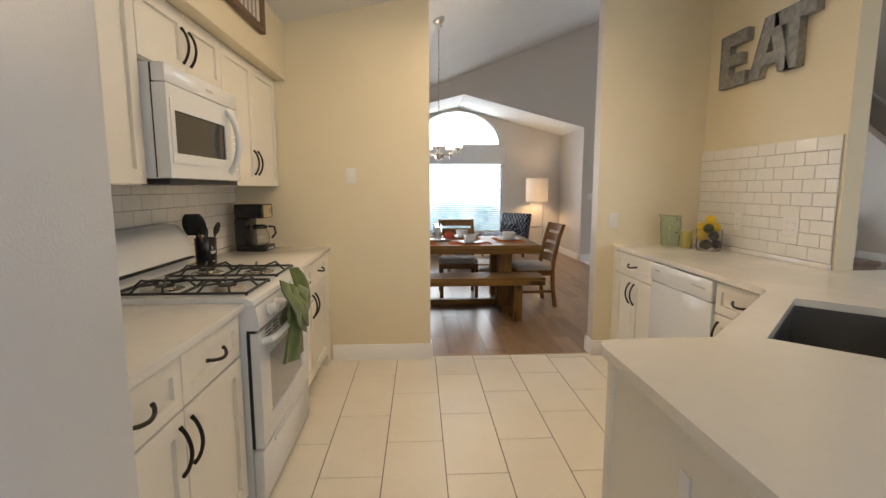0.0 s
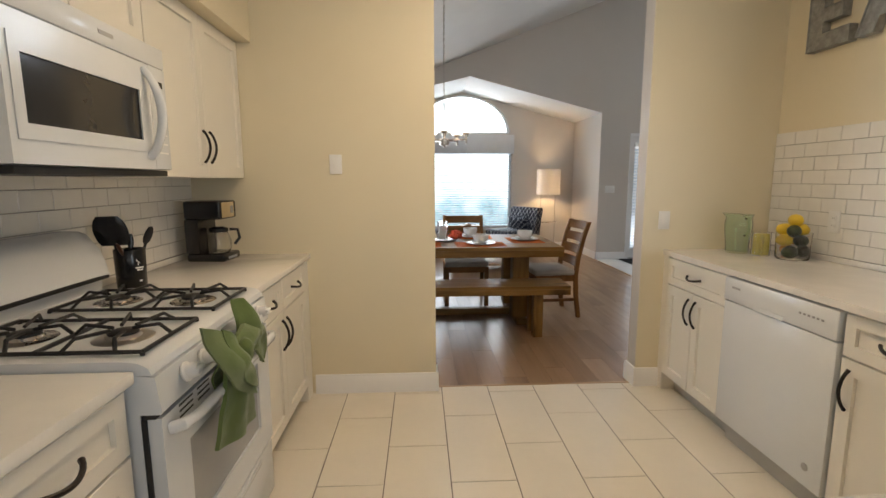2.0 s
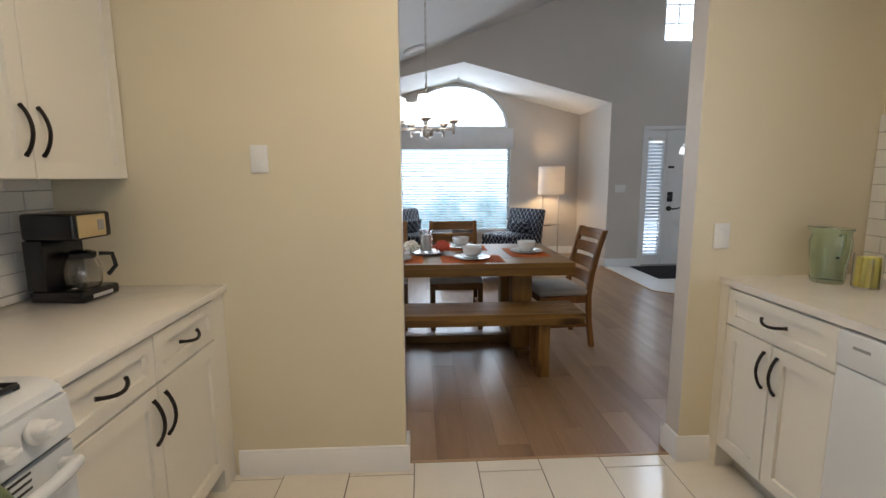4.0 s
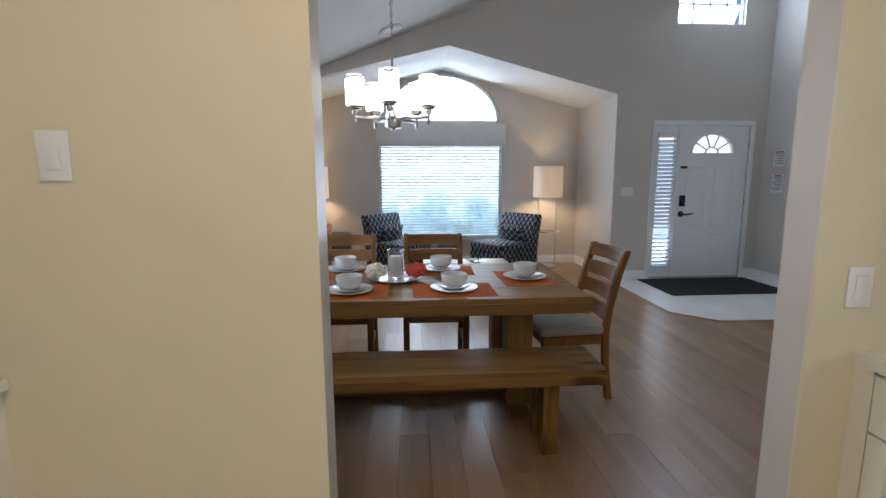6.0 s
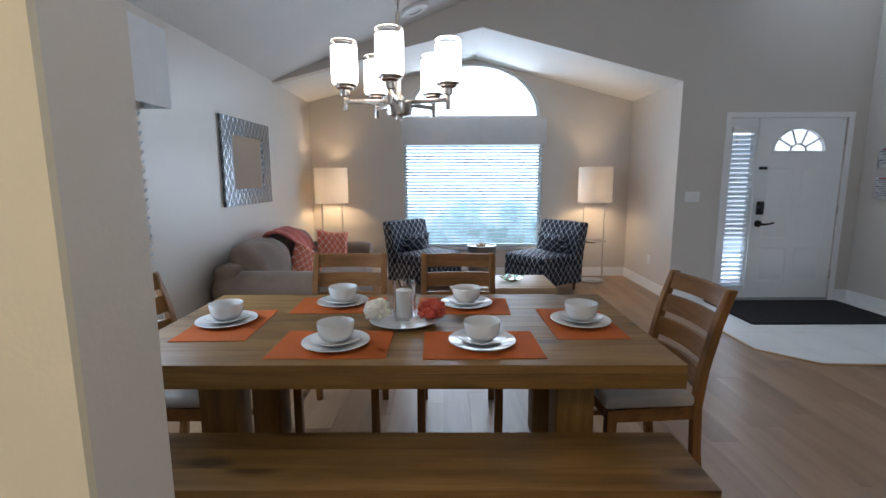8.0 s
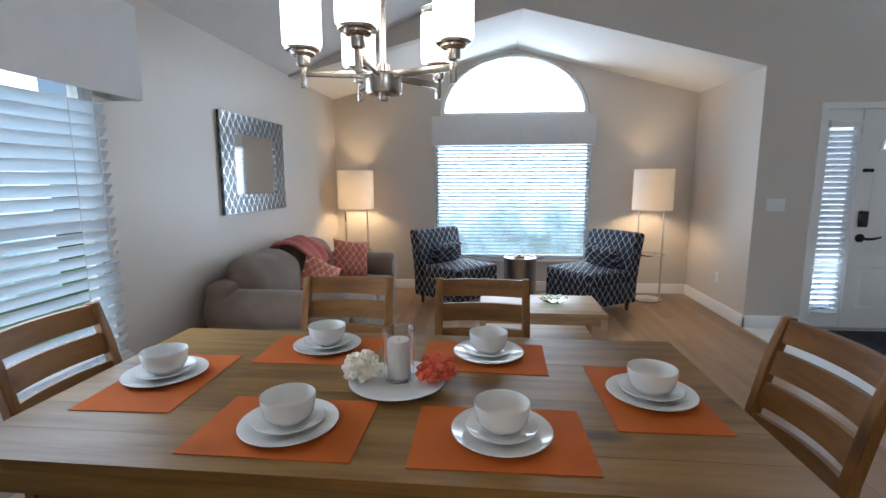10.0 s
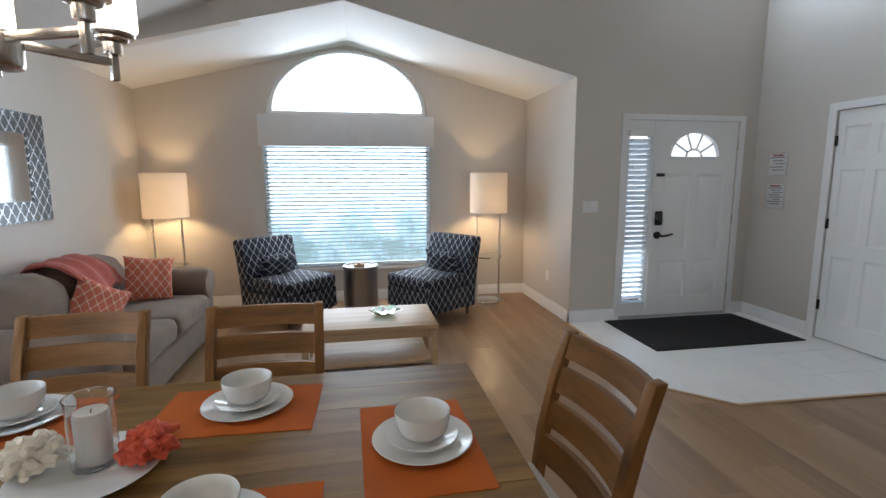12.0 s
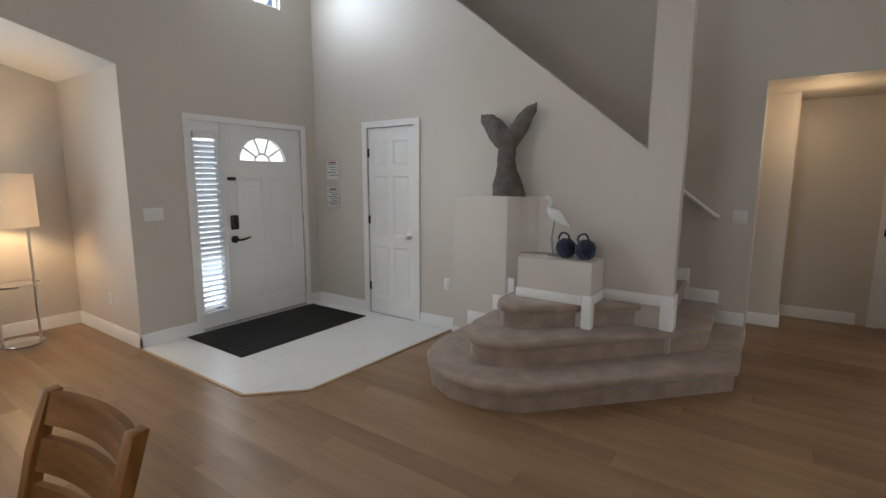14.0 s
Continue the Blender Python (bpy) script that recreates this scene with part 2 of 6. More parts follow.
coral_cloth = cloth("coral_throw", (0.52, 0.13, 0.10), 0.2, 160.0, 0.95, 0.6)
towel_cloth = cloth("green_towel", (0.12, 0.165, 0.05), 0.3, 260.0, 0.95, 0.8)
mat_orange = cloth("orange_placemat", (0.46, 0.105, 0.016), 0.14, 500.0, 0.85, 0.6)
mat_orange.node_tree.nodes["Principled BSDF"].inputs["Sheen Weight"].default_value = 0.0
mat_orange.node_tree.nodes["Principled BSDF"].inputs["Specular IOR Level"].default_value = 0.2
mat_black = paint("black_door_mat", (0.007, 0.006, 0.006), 0.9, 0.3, 420.0, 0.6)
shade_cloth = cloth("white_roller_cloth", (0.70, 0.70, 0.71), 0.04, 500.0, 0.9, 0.2)
carpet_m = cloth("taupe_carpet", (0.33, 0.25, 0.205), 0.28, 120.0, 1.0, 1.0, 6.0)
china = paint("white_china", (0.70, 0.69, 0.665), 0.12, 0.02, 20.0, 0.0)
wax = paint("candle_wax", (0.80, 0.77, 0.70), 0.45, 0.03, 30.0, 0.05)
coral_white = paint("white_coral_ornament", (0.74, 0.68, 0.57), 0.7, 0.12, 240.0, 0.5)
coral_red = paint("red_coral_ornament", (0.62, 0.10, 0.05), 0.55, 0.15, 240.0, 0.5)
galvanised = paint("galvanised_sheet", (0.31, 0.31, 0.30), 0.5, 0.35, 40.0, 0.1, metal=0.55, broad=24.0)
navy_knot = cloth("navy_rope", (0.01, 0.016, 0.05), 0.3, 300.0, 0.9, 0.8)
egret_white = paint("white_resin_bird", (0.72, 0.72, 0.70), 0.5, 0.05)
lemon = paint("lemon_skin", (0.68, 0.47, 0.03), 0.4, 0.1, 160.0, 0.3)
avocado = paint("dark_green_fruit", (0.035, 0.045, 0.012), 0.4, 0.25, 160.0, 0.3)
orange_fruit = paint("orange_peel", (0.60, 0.26, 0.02), 0.45, 0.1, 160.0, 0.3)
yellow_candle = paint("yellow_wax", (0.74, 0.66, 0.14), 0.4, 0.06, 60.0, 0.1)
paper = paint("printed_paper", (0.80, 0.79, 0.77), 0.6, 0.03)
ink = paint("grey_print", (0.30, 0.30, 0.31), 0.6, 0.1)
ink_red = paint("red_print", (0.42, 0.10, 0.10), 0.6, 0.1)
brass_panel = paint("brushed_gold_panel", (0.55, 0.43, 0.24), 0.35, 0.08, metal=0.35)
clear_glass = glass("clear_glass")
green_glass = glass("pale_green_glass", (0.84, 0.95, 0.86))
aqua_glass = glass("aqua_glass", (0.62, 0.93, 0.83))
pane_glass = glass("window_pane", (1, 1, 1), 0.0, 1.01)
acrylic = glass("clear_acrylic", (0.99, 0.99, 1.0), 0.0, 1.08)
mirror_glass = paint("mirror_silver", (0.9, 0.9, 0.9), 0.02, 0.0, 10.0, 0.0, metal=1.0)
mirror_glass.node_tree.nodes["Principled BSDF"].inputs["Roughness"].default_value = 0.015
lit_shade = glow("lit_opal_glass", (1.0, 0.86, 0.68), 7.0)
lit_lampshade, nt_l, b_l = material("white_linen_shade")
weave_l = noise_tex(nt_l, position(nt_l), 420.0, 2.0)
nt_l.links.new(ramp(nt_l, weave_l, [(0.3, (0.74, 0.72, 0.69)), (0.7, (0.82, 0.80, 0.77))]), b_l.inputs["Base Color"])
b_l.inputs["Roughness"].default_value = 0.8
trans_l, mix_l = nt_l.nodes.new("ShaderNodeBsdfTranslucent"), nt_l.nodes.new("ShaderNodeMixShader")
trans_l.inputs[0].default_value, mix_l.inputs[0].default_value = (0.85, 0.80, 0.74, 1), 0.42
nt_l.links.new(b_l.outputs[0], mix_l.inputs[1])
nt_l.links.new(trans_l.outputs[0], mix_l.inputs[2])
nt_l.links.new(mix_l.outputs[0], nt_l.nodes["Material Output"].inputs[0])
slat_white, nt_s, b_s = material("white_blind_slat")
b_s.inputs["Base Color"].default_value = (0.84, 0.86, 0.88, 1)
b_s.inputs["Roughness"].default_value = 0.45
trans_s, mix_s = nt_s.nodes.new("ShaderNodeBsdfTranslucent"), nt_s.nodes.new("ShaderNodeMixShader")
trans_s.inputs[0].default_value, mix_s.inputs[0].default_value = (0.78, 0.88, 0.96, 1), 0.38
nt_s.links.new(b_s.outputs[0], mix_s.inputs[1])
nt_s.links.new(trans_s.outputs[0], mix_s.inputs[2])
nt_s.links.new(mix_s.outputs[0], nt_s.nodes["Material Output"].inputs[0])
sky_glow = glow("bright_outdoor_haze", (0.80, 0.92, 1.0), 5.0)
door_pane_glow = glow("door_backdrop_glow", (0.88, 0.94, 1.0), 1.1)
lit_dome = glow("lit_ceiling_dome", (1.0, 0.80, 0.55), 6.0)
armchair_cloth = lattice("navy_lattice_cloth", (0.008, 0.011, 0.024), (0.42, 0.43, 0.45), 11.5, 0.21)[0]
pillow_cloth = lattice("coral_lattice_cloth", (0.60, 0.17, 0.10), (0.80, 0.58, 0.48), 15.0, 0.22)[0]
mirror_frame_m, nt_m, b_m, edge_m = lattice("lattice_mirror_frame", (0.12, 0.13, 0.14), (0.56, 0.57, 0.60), 11.5, 0.26, 0.25)
b_m.inputs["Metallic"].default_value = 0.75

# foliage and bright haze outside the panes, lit by their own emission
garden_m, nt_g, b_g = material("garden_glow")
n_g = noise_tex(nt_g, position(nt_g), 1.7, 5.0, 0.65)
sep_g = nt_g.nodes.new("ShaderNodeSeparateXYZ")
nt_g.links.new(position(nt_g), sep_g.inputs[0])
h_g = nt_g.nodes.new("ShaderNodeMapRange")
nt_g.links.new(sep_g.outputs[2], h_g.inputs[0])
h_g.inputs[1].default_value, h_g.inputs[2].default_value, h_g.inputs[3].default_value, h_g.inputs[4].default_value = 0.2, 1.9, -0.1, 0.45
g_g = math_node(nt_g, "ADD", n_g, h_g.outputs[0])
# daylight painted into the backdrop: emission paler and stronger with height
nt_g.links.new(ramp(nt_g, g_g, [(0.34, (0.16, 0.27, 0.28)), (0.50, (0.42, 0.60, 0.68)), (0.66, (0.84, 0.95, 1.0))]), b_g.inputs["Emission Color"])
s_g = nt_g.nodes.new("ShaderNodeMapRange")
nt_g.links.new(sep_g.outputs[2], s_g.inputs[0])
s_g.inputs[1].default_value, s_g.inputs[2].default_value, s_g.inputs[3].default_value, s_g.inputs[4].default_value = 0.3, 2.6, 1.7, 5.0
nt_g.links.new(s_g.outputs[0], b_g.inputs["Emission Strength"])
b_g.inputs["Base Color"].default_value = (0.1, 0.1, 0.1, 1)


# ---- mesh helpers ----
def bx(bm, x0, y0, z0, x1, y1, z1, bev=0.0, seg=2):
    """A box, its edges rounded by bev."""
    vs = [bm.verts.new((x, y, z)) for x in (x0, x1) for y in (y0, y1) for z in (z0, z1)]
    fs = [bm.faces.new([vs[i] for i in f]) for f in ((0, 1, 3, 2), (4, 6, 7, 5), (0, 4, 5, 1), (2, 3, 7, 6), (0, 2, 6, 4), (1, 5, 7, 3))]
    if bev:
        es = list({e for f in fs for e in f.edges})
        bmesh.ops.bevel(bm, geom=es, offset=bev, segments=seg, affect="EDGES", profile=0.5)
    return bm


def box(x0, y0, z0, x1, y1, z1, bev=0.0, seg=2):
    return bx(bmesh.new(), x0, y0, z0, x1, y1, z1, bev, seg)


def rings(bm, loops, closed=True, caps=True):
    """A skin over loops of points with the same count."""
    vs = [[bm.verts.new(p) for p in loop] for loop in loops]
    n = len(vs[0])
    for a, b in zip(vs, vs[1:]):
        for i in range(n if closed else n - 1):
            j = (i + 1) % n
            bm.faces.new((a[i], a[j], b[j], b[i]))
    if caps:
        bm.faces.new(vs[0][::-1])
        bm.faces.new(vs[-1])
    return bm


def lathe(bm, profile, at=(0, 0, 0), n=28, caps=False):
    loops = [[(at[0] + r * math.cos(2 * math.pi * i / n), at[1] + r * math.sin(2 * math.pi * i / n), at[2] + z) for i in range(n)] for r, z in profile]
    return rings(bm, loops, True, caps)


def tube(bm, points, r, n=8, caps=True):
    """A round bar along points; r is one radius or one for each point."""
    pts = [Vector(p) for p in points]
    loops, side = [], None
    for i, p in enumerate(pts):
        d = (pts[min(i + 1, len(pts) - 1)] - pts[max(i - 1, 0)]).normalized()
        if side is None:
            side = d.orthogonal().normalized()
        side = (side - d * side.dot(d)).normalized()
        up = d.cross(side)
        rr = r[i] if isinstance(r, (list, tuple)) else r
        loops.append([p + side * rr * math.cos(2 * math.pi * k / n) + up * rr * math.sin(2 * math.pi * k / n) for k in range(n)])
    return rings(bm, loops, True, caps)


def cylinder(bm, x, y, z0, z1, r, n=24, r1=None):
    return lathe(bm, [(r, z0), (r if r1 is None else r1, z1)], (x, y, 0), n, True)


def prism(bm, outline, z0, z1, bev=0.0, seg=3, top_only=True):
    vs0, vs1 = [bm.verts.new((x, y, z0)) for x, y in outline], [bm.verts.new((x, y, z1)) for x, y in outline]
    n = len(outline)
    top = bm.faces.new(vs1)
    bm.faces.new(vs0[::-1])
    for i in range(n):
        bm.faces.new((vs0[i], vs0[(i + 1) % n], vs1[(i + 1) % n], vs1[i]))
    if bev:
        bmesh.ops.bevel(bm, geom=list(top.edges), offset=bev, segments=seg, affect="EDGES", profile=0.5)
    return bm


def slab(outline, holes, put, t0, t1):
    """A wall of any outline with openings through it. put(u, v, t) gives the place; t0 and t1 are its two faces."""
    bm = bmesh.new()
    loops = [outline, *holes]
    for t, flip in ((t0, False), (t1, True)):
        es = []
        for loop in loops:
            vs = [bm.verts.new(put(u, v, t)) for u, v in loop]
            es += [bm.edges.new((vs[i], vs[(i + 1) % len(vs)])) for i in range(len(vs))]
        bmesh.ops.triangle_fill(bm, use_beauty=True, use_dissolve=False, edges=es)
    for loop in loops:
        a, b = [bm.verts.new(put(u, v, t0)) for u, v in loop], [bm.verts.new(put(u, v, t1)) for u, v in loop]
        for i in range(len(loop)):
            j = (i + 1) % len(loop)
            bm.faces.new((a[i], a[j], b[j], b[i]))
    bmesh.ops.remove_doubles(bm, verts=bm.verts, dist=1e-5)
    bmesh.ops.recalc_face_normals(bm, faces=bm.faces)
    return bm


def wall_y(outline, holes, y0, y1):
    return slab(outline, holes, lambda u, v, t: (u, t, v), y0, y1)


def wall_x(outline, holes, x0, x1):
    return slab(outline, holes, lambda u, v, t: (t, u, v), x0, x1)


def rect(u0, v0, u1, v1):
    return [(u0, v0), (u1, v0), (u1, v1), (u0, v1)]


def arc(cx, cz, rx, rz, a0, a1, n):
    return [(cx + rx * math.cos(radians(a0 + (a1 - a0) * i / n)), cz + rz * math.sin(radians(a0 + (a1 - a0) * i / n))) for i in range(n + 1)]


def puff(bm, amount, scale, seed=0.0):
    """Uneven swelling, for cushions and cloth."""
    bm.normal_update()
    for v in bm.verts:
        v.co += v.normal * amount * noise.noise(v.co * scale + Vector((seed, seed * 2, -seed)))
    return bm


def box_uv(bm):
    uv = bm.loops.layers.uv.verify()
    bm.normal_update()
    for f in bm.faces:
        a = max(range(3), key=lambda i: abs(f.normal[i]))
        i, j = ((1, 2), (0, 2), (0, 1))[a]
        for l in f.loops:
            l[uv].uv = (l.vert.co[i], l.vert.co[j])
    return bm


def mesh_of(name, bm, mat, flat=False):
    bmesh.ops.recalc_face_normals(bm, faces=bm.faces)
    me = bpy.data.meshes.new(name)
    bm.to_mesh(me)
    bm.free()
    me.materials.append(mat)
    if not flat:
        me.polygons.foreach_set("use_smooth", [True] * len(me.polygons))
        me.set_sharp_from_angle(angle=radians(38))
    return me


def part(name, bm, mat, parent=None, label="", flat=False, at=None):
    ob = new(name, mesh_of(name, bm, mat, flat))
    if parent is not None:
        ob.parent = parent
    if at is not None:
        ob.matrix_basis = at
    return tagged(ob, label)


def thing(name, label, category, at=(0, 0, 0), turn=0.0, group=""):
    ob = new(name)
    ob.empty_display_size = 0.1
    ob.matrix_basis = pose(*at, 0, 0, turn)
    return tagged(ob, label, category, group)


def setting(name, bm, mat, label="", category="wall", flat=True):
    return tagged(part(name, bm, mat, None, "", flat), label, category, "", "structure")


# ---- setting ----
def vault(x):
    return 2.50 + 0.385 * (x + 1.32)


def kitchen_top(x):
    return 2.74 + 0.21 * x


OPEN0, OPEN1 = 0.183, 1.505     # the opening between kitchen and dining room
WK, WD, FRONT, BACK, FOYER = -1.29, -1.385, 8.63, 10.016, 5.159

setting("floor", box(-1.6, -2.7, -0.2, 9.0, 10.2, -0.012), subfloor_m, "dark joint bed under the floor boards", "floor")
tile_bed = setting("floor_kitchen_bed", box(-1.4, -2.6, -0.011, 2.42, 3.705, -0.003), grout_m, "cream floor tiles with grey joints in the kitchen", "tiled floor")
foyer_bed = setting("floor_foyer_bed", prism(bmesh.new(), [(3.09, 8.63), (3.09, 7.045), (3.405, 6.73), (5.159, 6.67), (5.159, 8.63)], -0.011, 0.004), mortar_m, "white floor tiles in the entrance", "tiled floor")
setting("floor_edge", prism(bmesh.new(), [(3.065, 8.63), (3.065, 7.035), (3.395, 6.705), (5.159, 6.645), (5.159, 6.67), (3.405, 6.73), (3.09, 7.045), (3.09, 8.63)], -0.005, 0.009), coffee_wood, "oak edge strip round the entrance tiles", "trim")

# wall between kitchen and dining room: cream skin and greige body
for name, y0, y1, mat in (("wall_kitchen_skin", 3.66, 3.669, wall_cream), ("wall_dining_divider", 3.669, 3.782, wall_greige)):
    o = [(-1.5, 0), (OPEN0, 0), (OPEN0, kitchen_top(OPEN0)), (OPEN1, kitchen_top(OPEN1)), (OPEN1, 0), (2.44, 0), (2.44, vault(2.44)), (-1.5, vault(-1.5))]
    setting(name, wall_y(o, [], y0, y1), mat, "painted wall with a tall opening to the dining room")
setting("wall_kitchen_west", box(-1.5, -2.6, 0, WK, 3.66, 3.0), wall_cream, "cream painted kitchen wall")
setting("wall_kitchen_east", box(2.335, 2.40, 0, 2.44, 3.66, 4.3), wall_cream, "cream painted kitchen wall ending at the bar")
setting("wall_over_bar", box(2.345, -2.6, 3.1, 2.435, 2.40, 4.4), wall_cream, "cream wall above the bar opening")
setting("soffit_kitchen", box(WK, -2.6, 2.15, -0.88, 3.66, 2.9), wall_cream, "cream soffit above the wall cabinets")
setting("wall_west", wall_x([(3.782, 0), (10.14, 0), (10.14, 2.62), (3.782, 2.62)], [rect(5.05, 0.5, 6.2, 2.0)], WD - 0.115, WD), wall_greige, "greige painted wall with a window")
o = [(3.10, 0), (3.655, 0), (3.655, 2.065), (4.945, 2.065), (4.945, 0), (5.28, 0), (5.28, 5.06), (-1.385, 2.478), (-1.385, 2.455), (0.91, 3.02), (3.10, 2.455)]
setting("wall_front", wall_y(o, [rect(3.84, 3.32, 4.74, 4.1)], FRONT, FRONT + 0.12), wall_greige, "greige front wall with a gabled alcove, door and transom")
setting("wall_alcove_east", box(3.10, FRONT + 0.12, 0, 3.22, 10.14, 2.6), wall_greige, "greige alcove side wall")
o = rect(-1.5, 0, 3.22, 3.2)
setting("wall_alcove_back", wall_y(o, [rect(-0.085, 0.42, 1.877, 2.17), arc(0.91, 2.235, 0.924, 0.735, 0, 180, 28)], BACK, BACK + 0.13), wall_greige, "greige wall with an arched window")
o = [(4.64, 0), (7.125, 0), (7.125, 2.065), (7.775, 2.065), (7.775, 0), (8.63, 0), (8.63, 4.76), (4.889, 1.748), (4.889, 5.3), (4.64, 5.3)]
setting("wall_stair", wall_x(o, [], FOYER, 5.28), wall_greige, "greige stair wall with a sloping top")
setting("wall_stair_far", box(6.35, 4.2, 0, 6.47, 8.75, 6.0), wall_greige, "greige wall behind the stairs")
setting("wall_foyer_high", box(5.28, 8.63, 0, 6.47, 8.75, 6.0), wall_greige, "greige wall at the head of the stairwell")
setting("wall_over_hall", box(6.35, -2.6, 2.37, 6.47, 4.2, 6.0), wall_greige, "greige wall above the hall opening")
setting("ceiling_hall", box(6.47, -2.6, 2.37, 8.8, 5.2, 2.47), wall_greige, "low hall ceiling", "ceiling")
setting("wall_hall_nib", box(7.2, 3.93, 0, 7.85, 5.2, 2.37), wall_greige, "greige hall wall lit by a warm lamp")
setting("wall_hall_end", box(7.78, 1.6, 0, 7.9, 3.93, 2.37), wall_greige, "greige hall end wall")
setting("wall_hall_stub", box(7.08, 2.2, 0, 7.2, 3.06, 2.37), wall_greige, "greige hall corner wall")
setting("wall_hall_south", box(7.08, -2.6, 0, 7.2, 2.2, 2.37), wall_greige, "greige wall beyond the stairs")
setting("wall_hall_north", box(6.47, 4.2, 0, 7.2, 4.3, 2.37), wall_greige, "greige hall side wall")
# unseen closing wall; its two openings are made up to suit the fills
setting("wall_south", wall_y(rect(-1.5, 0, 7.2, 6.0), [rect(-0.5, 1.0, 1.1, 2.2), rect(2.95, 0.05, 5.45, 2.3)], -2.6, -2.45), wall_cream, "unseen south wall with two added openings")


def plane_roof(x0, x1, y0, y1, f, t=0.12):
    bm = bmesh.new()
    return rings(bm, [[(x0, y, f(x0)), (x1, y, f(x1)), (x1, y, f(x1) + t), (x0, y, f(x0) + t)] for y in (y0, y1)])


setting("ceiling_vault", plane_roof(-1.5, 6.5, 3.782, 8.64, vault), ceiling_white, "white textured vaulted ceiling", "ceiling")
setting("ceiling_living", plane_roof(2.44, 6.5, -2.6, 3.782, vault), ceiling_white, "white textured vaulted ceiling", "ceiling")
setting("ceiling_kitchen", plane_roof(-1.4, 2.345, -2.6, 3.66, kitchen_top), ceiling_white, "white textured kitchen ceiling", "ceiling")
bm = bmesh.new()
g = [(-1.5, 2.432), (0.91, 3.017), (3.2, 2.427), (3.2, 2.6), (0.91, 3.17), (-1.5, 2.6)]
rings(bm, [[(x, y, z) for x, z in g] for y in (FRONT + 0.004, BACK)])
setting("ceiling_alcove", bm, ceiling_white, "white textured gabled alcove ceiling", "ceiling")


def baseboard(x0, y0, x1, y1, nx, ny, z0=0.0, h=0.125):
    """A moulded skirting board along a wall, proud of it towards (nx, ny)."""
    prof = [(0.0, 0.0), (0.016, 0.0), (0.016, h - 0.03), (0.011, h - 0.018), (0.009, h - 0.004), (0.004, h), (0.0, h)]
    bm = bmesh.new()
    return rings(bm, [[(x + nx * d, y + ny * d, z0 + z) for d, z in prof] for x, y in ((x0, y0), (x1, y1))])


for seg in ((-0.59, 3.66, OPEN0 + 0.016, 3.66, 0, -1), (OPEN0, 3.66, OPEN0, 3.782, 1, 0), (WD, 3.782, OPEN0 + 0.016, 3.782, 0, 1),
            (OPEN1, 3.66, OPEN1, 3.782, -1, 0), (OPEN1 - 0.016, 3.66, 1.72, 3.66, 0, -1), (OPEN1 - 0.016, 3.782, 2.44, 3.782, 0, 1), (2.44, 3.782, 2.44, -2.4, 1, 0),
            (WD, 3.782, WD, BACK, 1, 0), (WD, BACK, 3.10, BACK, 0, -1), (3.10, FRONT - 0.016, 3.10, BACK, -1, 0), (3.084, FRONT, 3.60, FRONT, 0, -1),
            (4.985, FRONT, FOYER, FRONT, 0, -1), (FOYER, FRONT, FOYER, 7.85, -1, 0), (FOYER, 7.05, FOYER, 6.5, -1, 0),
            (7.2, 3.93, 7.2, 4.2, -1, 0), (7.184, 3.93, 7.78, 3.93, 0, -1), (7.78, 3.93, 7.78, 3.25, -1, 0), (7.08, 3.076, 7.08, -2.4, -1, 0), (7.064, 3.06, 7.2, 3.06, 0, 1), (6.35, 4.2, 6.47, 4.2, 0, -1)):
    setting("baseboard", baseboard(*seg), trim_white, "white moulded baseboard", "baseboard", False)

# outdoors
setting("ground", box(-60, -60, -0.5, 60, 60, -0.21), paint("lawn", (0.06, 0.10, 0.03), 0.9, 0.3, 8.0, 0.5), "lawn outside", "ground")
setting("backdrop", box(-6, 14.0, -0.2, 8, 14.05, 7.0), garden_m, "glowing hazy garden backdrop beyond the front window", "backdrop")
setting("backdrop_side", box(-5.55, 1, -0.2, -5.5, 10, 5.0), garden_m, "glowing hazy garden backdrop beyond the side window", "backdrop")


# ---- windows ----
def blind(parent, put, u0, u1, z0, z1, pitch, depth, tilt, cords=(0.15, 0.85)):
    """Slats from z0 to z1 between u0 and u1. put(u, d, z): d is the depth into the room."""
    n = int((z1 - z0) / pitch)
    c, s = depth / 2 * math.cos(radians(tilt)), depth / 2 * math.sin(radians(tilt))
    me = None
    for i in range(n):
        z = z0 + 0.03 + pitch * i
        if me is None:
            bm = bmesh.new()
            prof = [(-c, -s), (0, 0.004), (c, s), (c, s - 0.003), (0, 0.001), (-c, -s - 0.003)]
            rings(bm, [[put(u, d, zz) for d, zz in prof] for u in (u0, u1)])
            me = mesh_of("slat", bm, slat_white)
        ob = new("slat", me)
        ob.parent, ob.location = parent, (0, 0, z)
    for f in cords:
        u = u0 + (u1 - u0) * f
        part("cord", tube(bmesh.new(), [put(u, depth / 2 + 0.003, z0), put(u, depth / 2 + 0.003, z1)], 0.0022, 5), plastic_white, parent)
    bm = bmesh.new()
    rings(bm, [[put(u, d, zz) for d, zz in ((-0.022, z0), (0.022, z0), (0.022, z0 + 0.018), (-0.022, z0 + 0.018))] for u in (u0, u1)])
    part("bottom_rail", bm, plastic_white, parent)


def frame_ring(put, u0, z0, u1, z1, w, d0, d1):
    return slab(rect(u0, z0, u1, z1), [rect(u0 + w, z0 + w, u1 - w, z1 - w)], put, d0, d1)


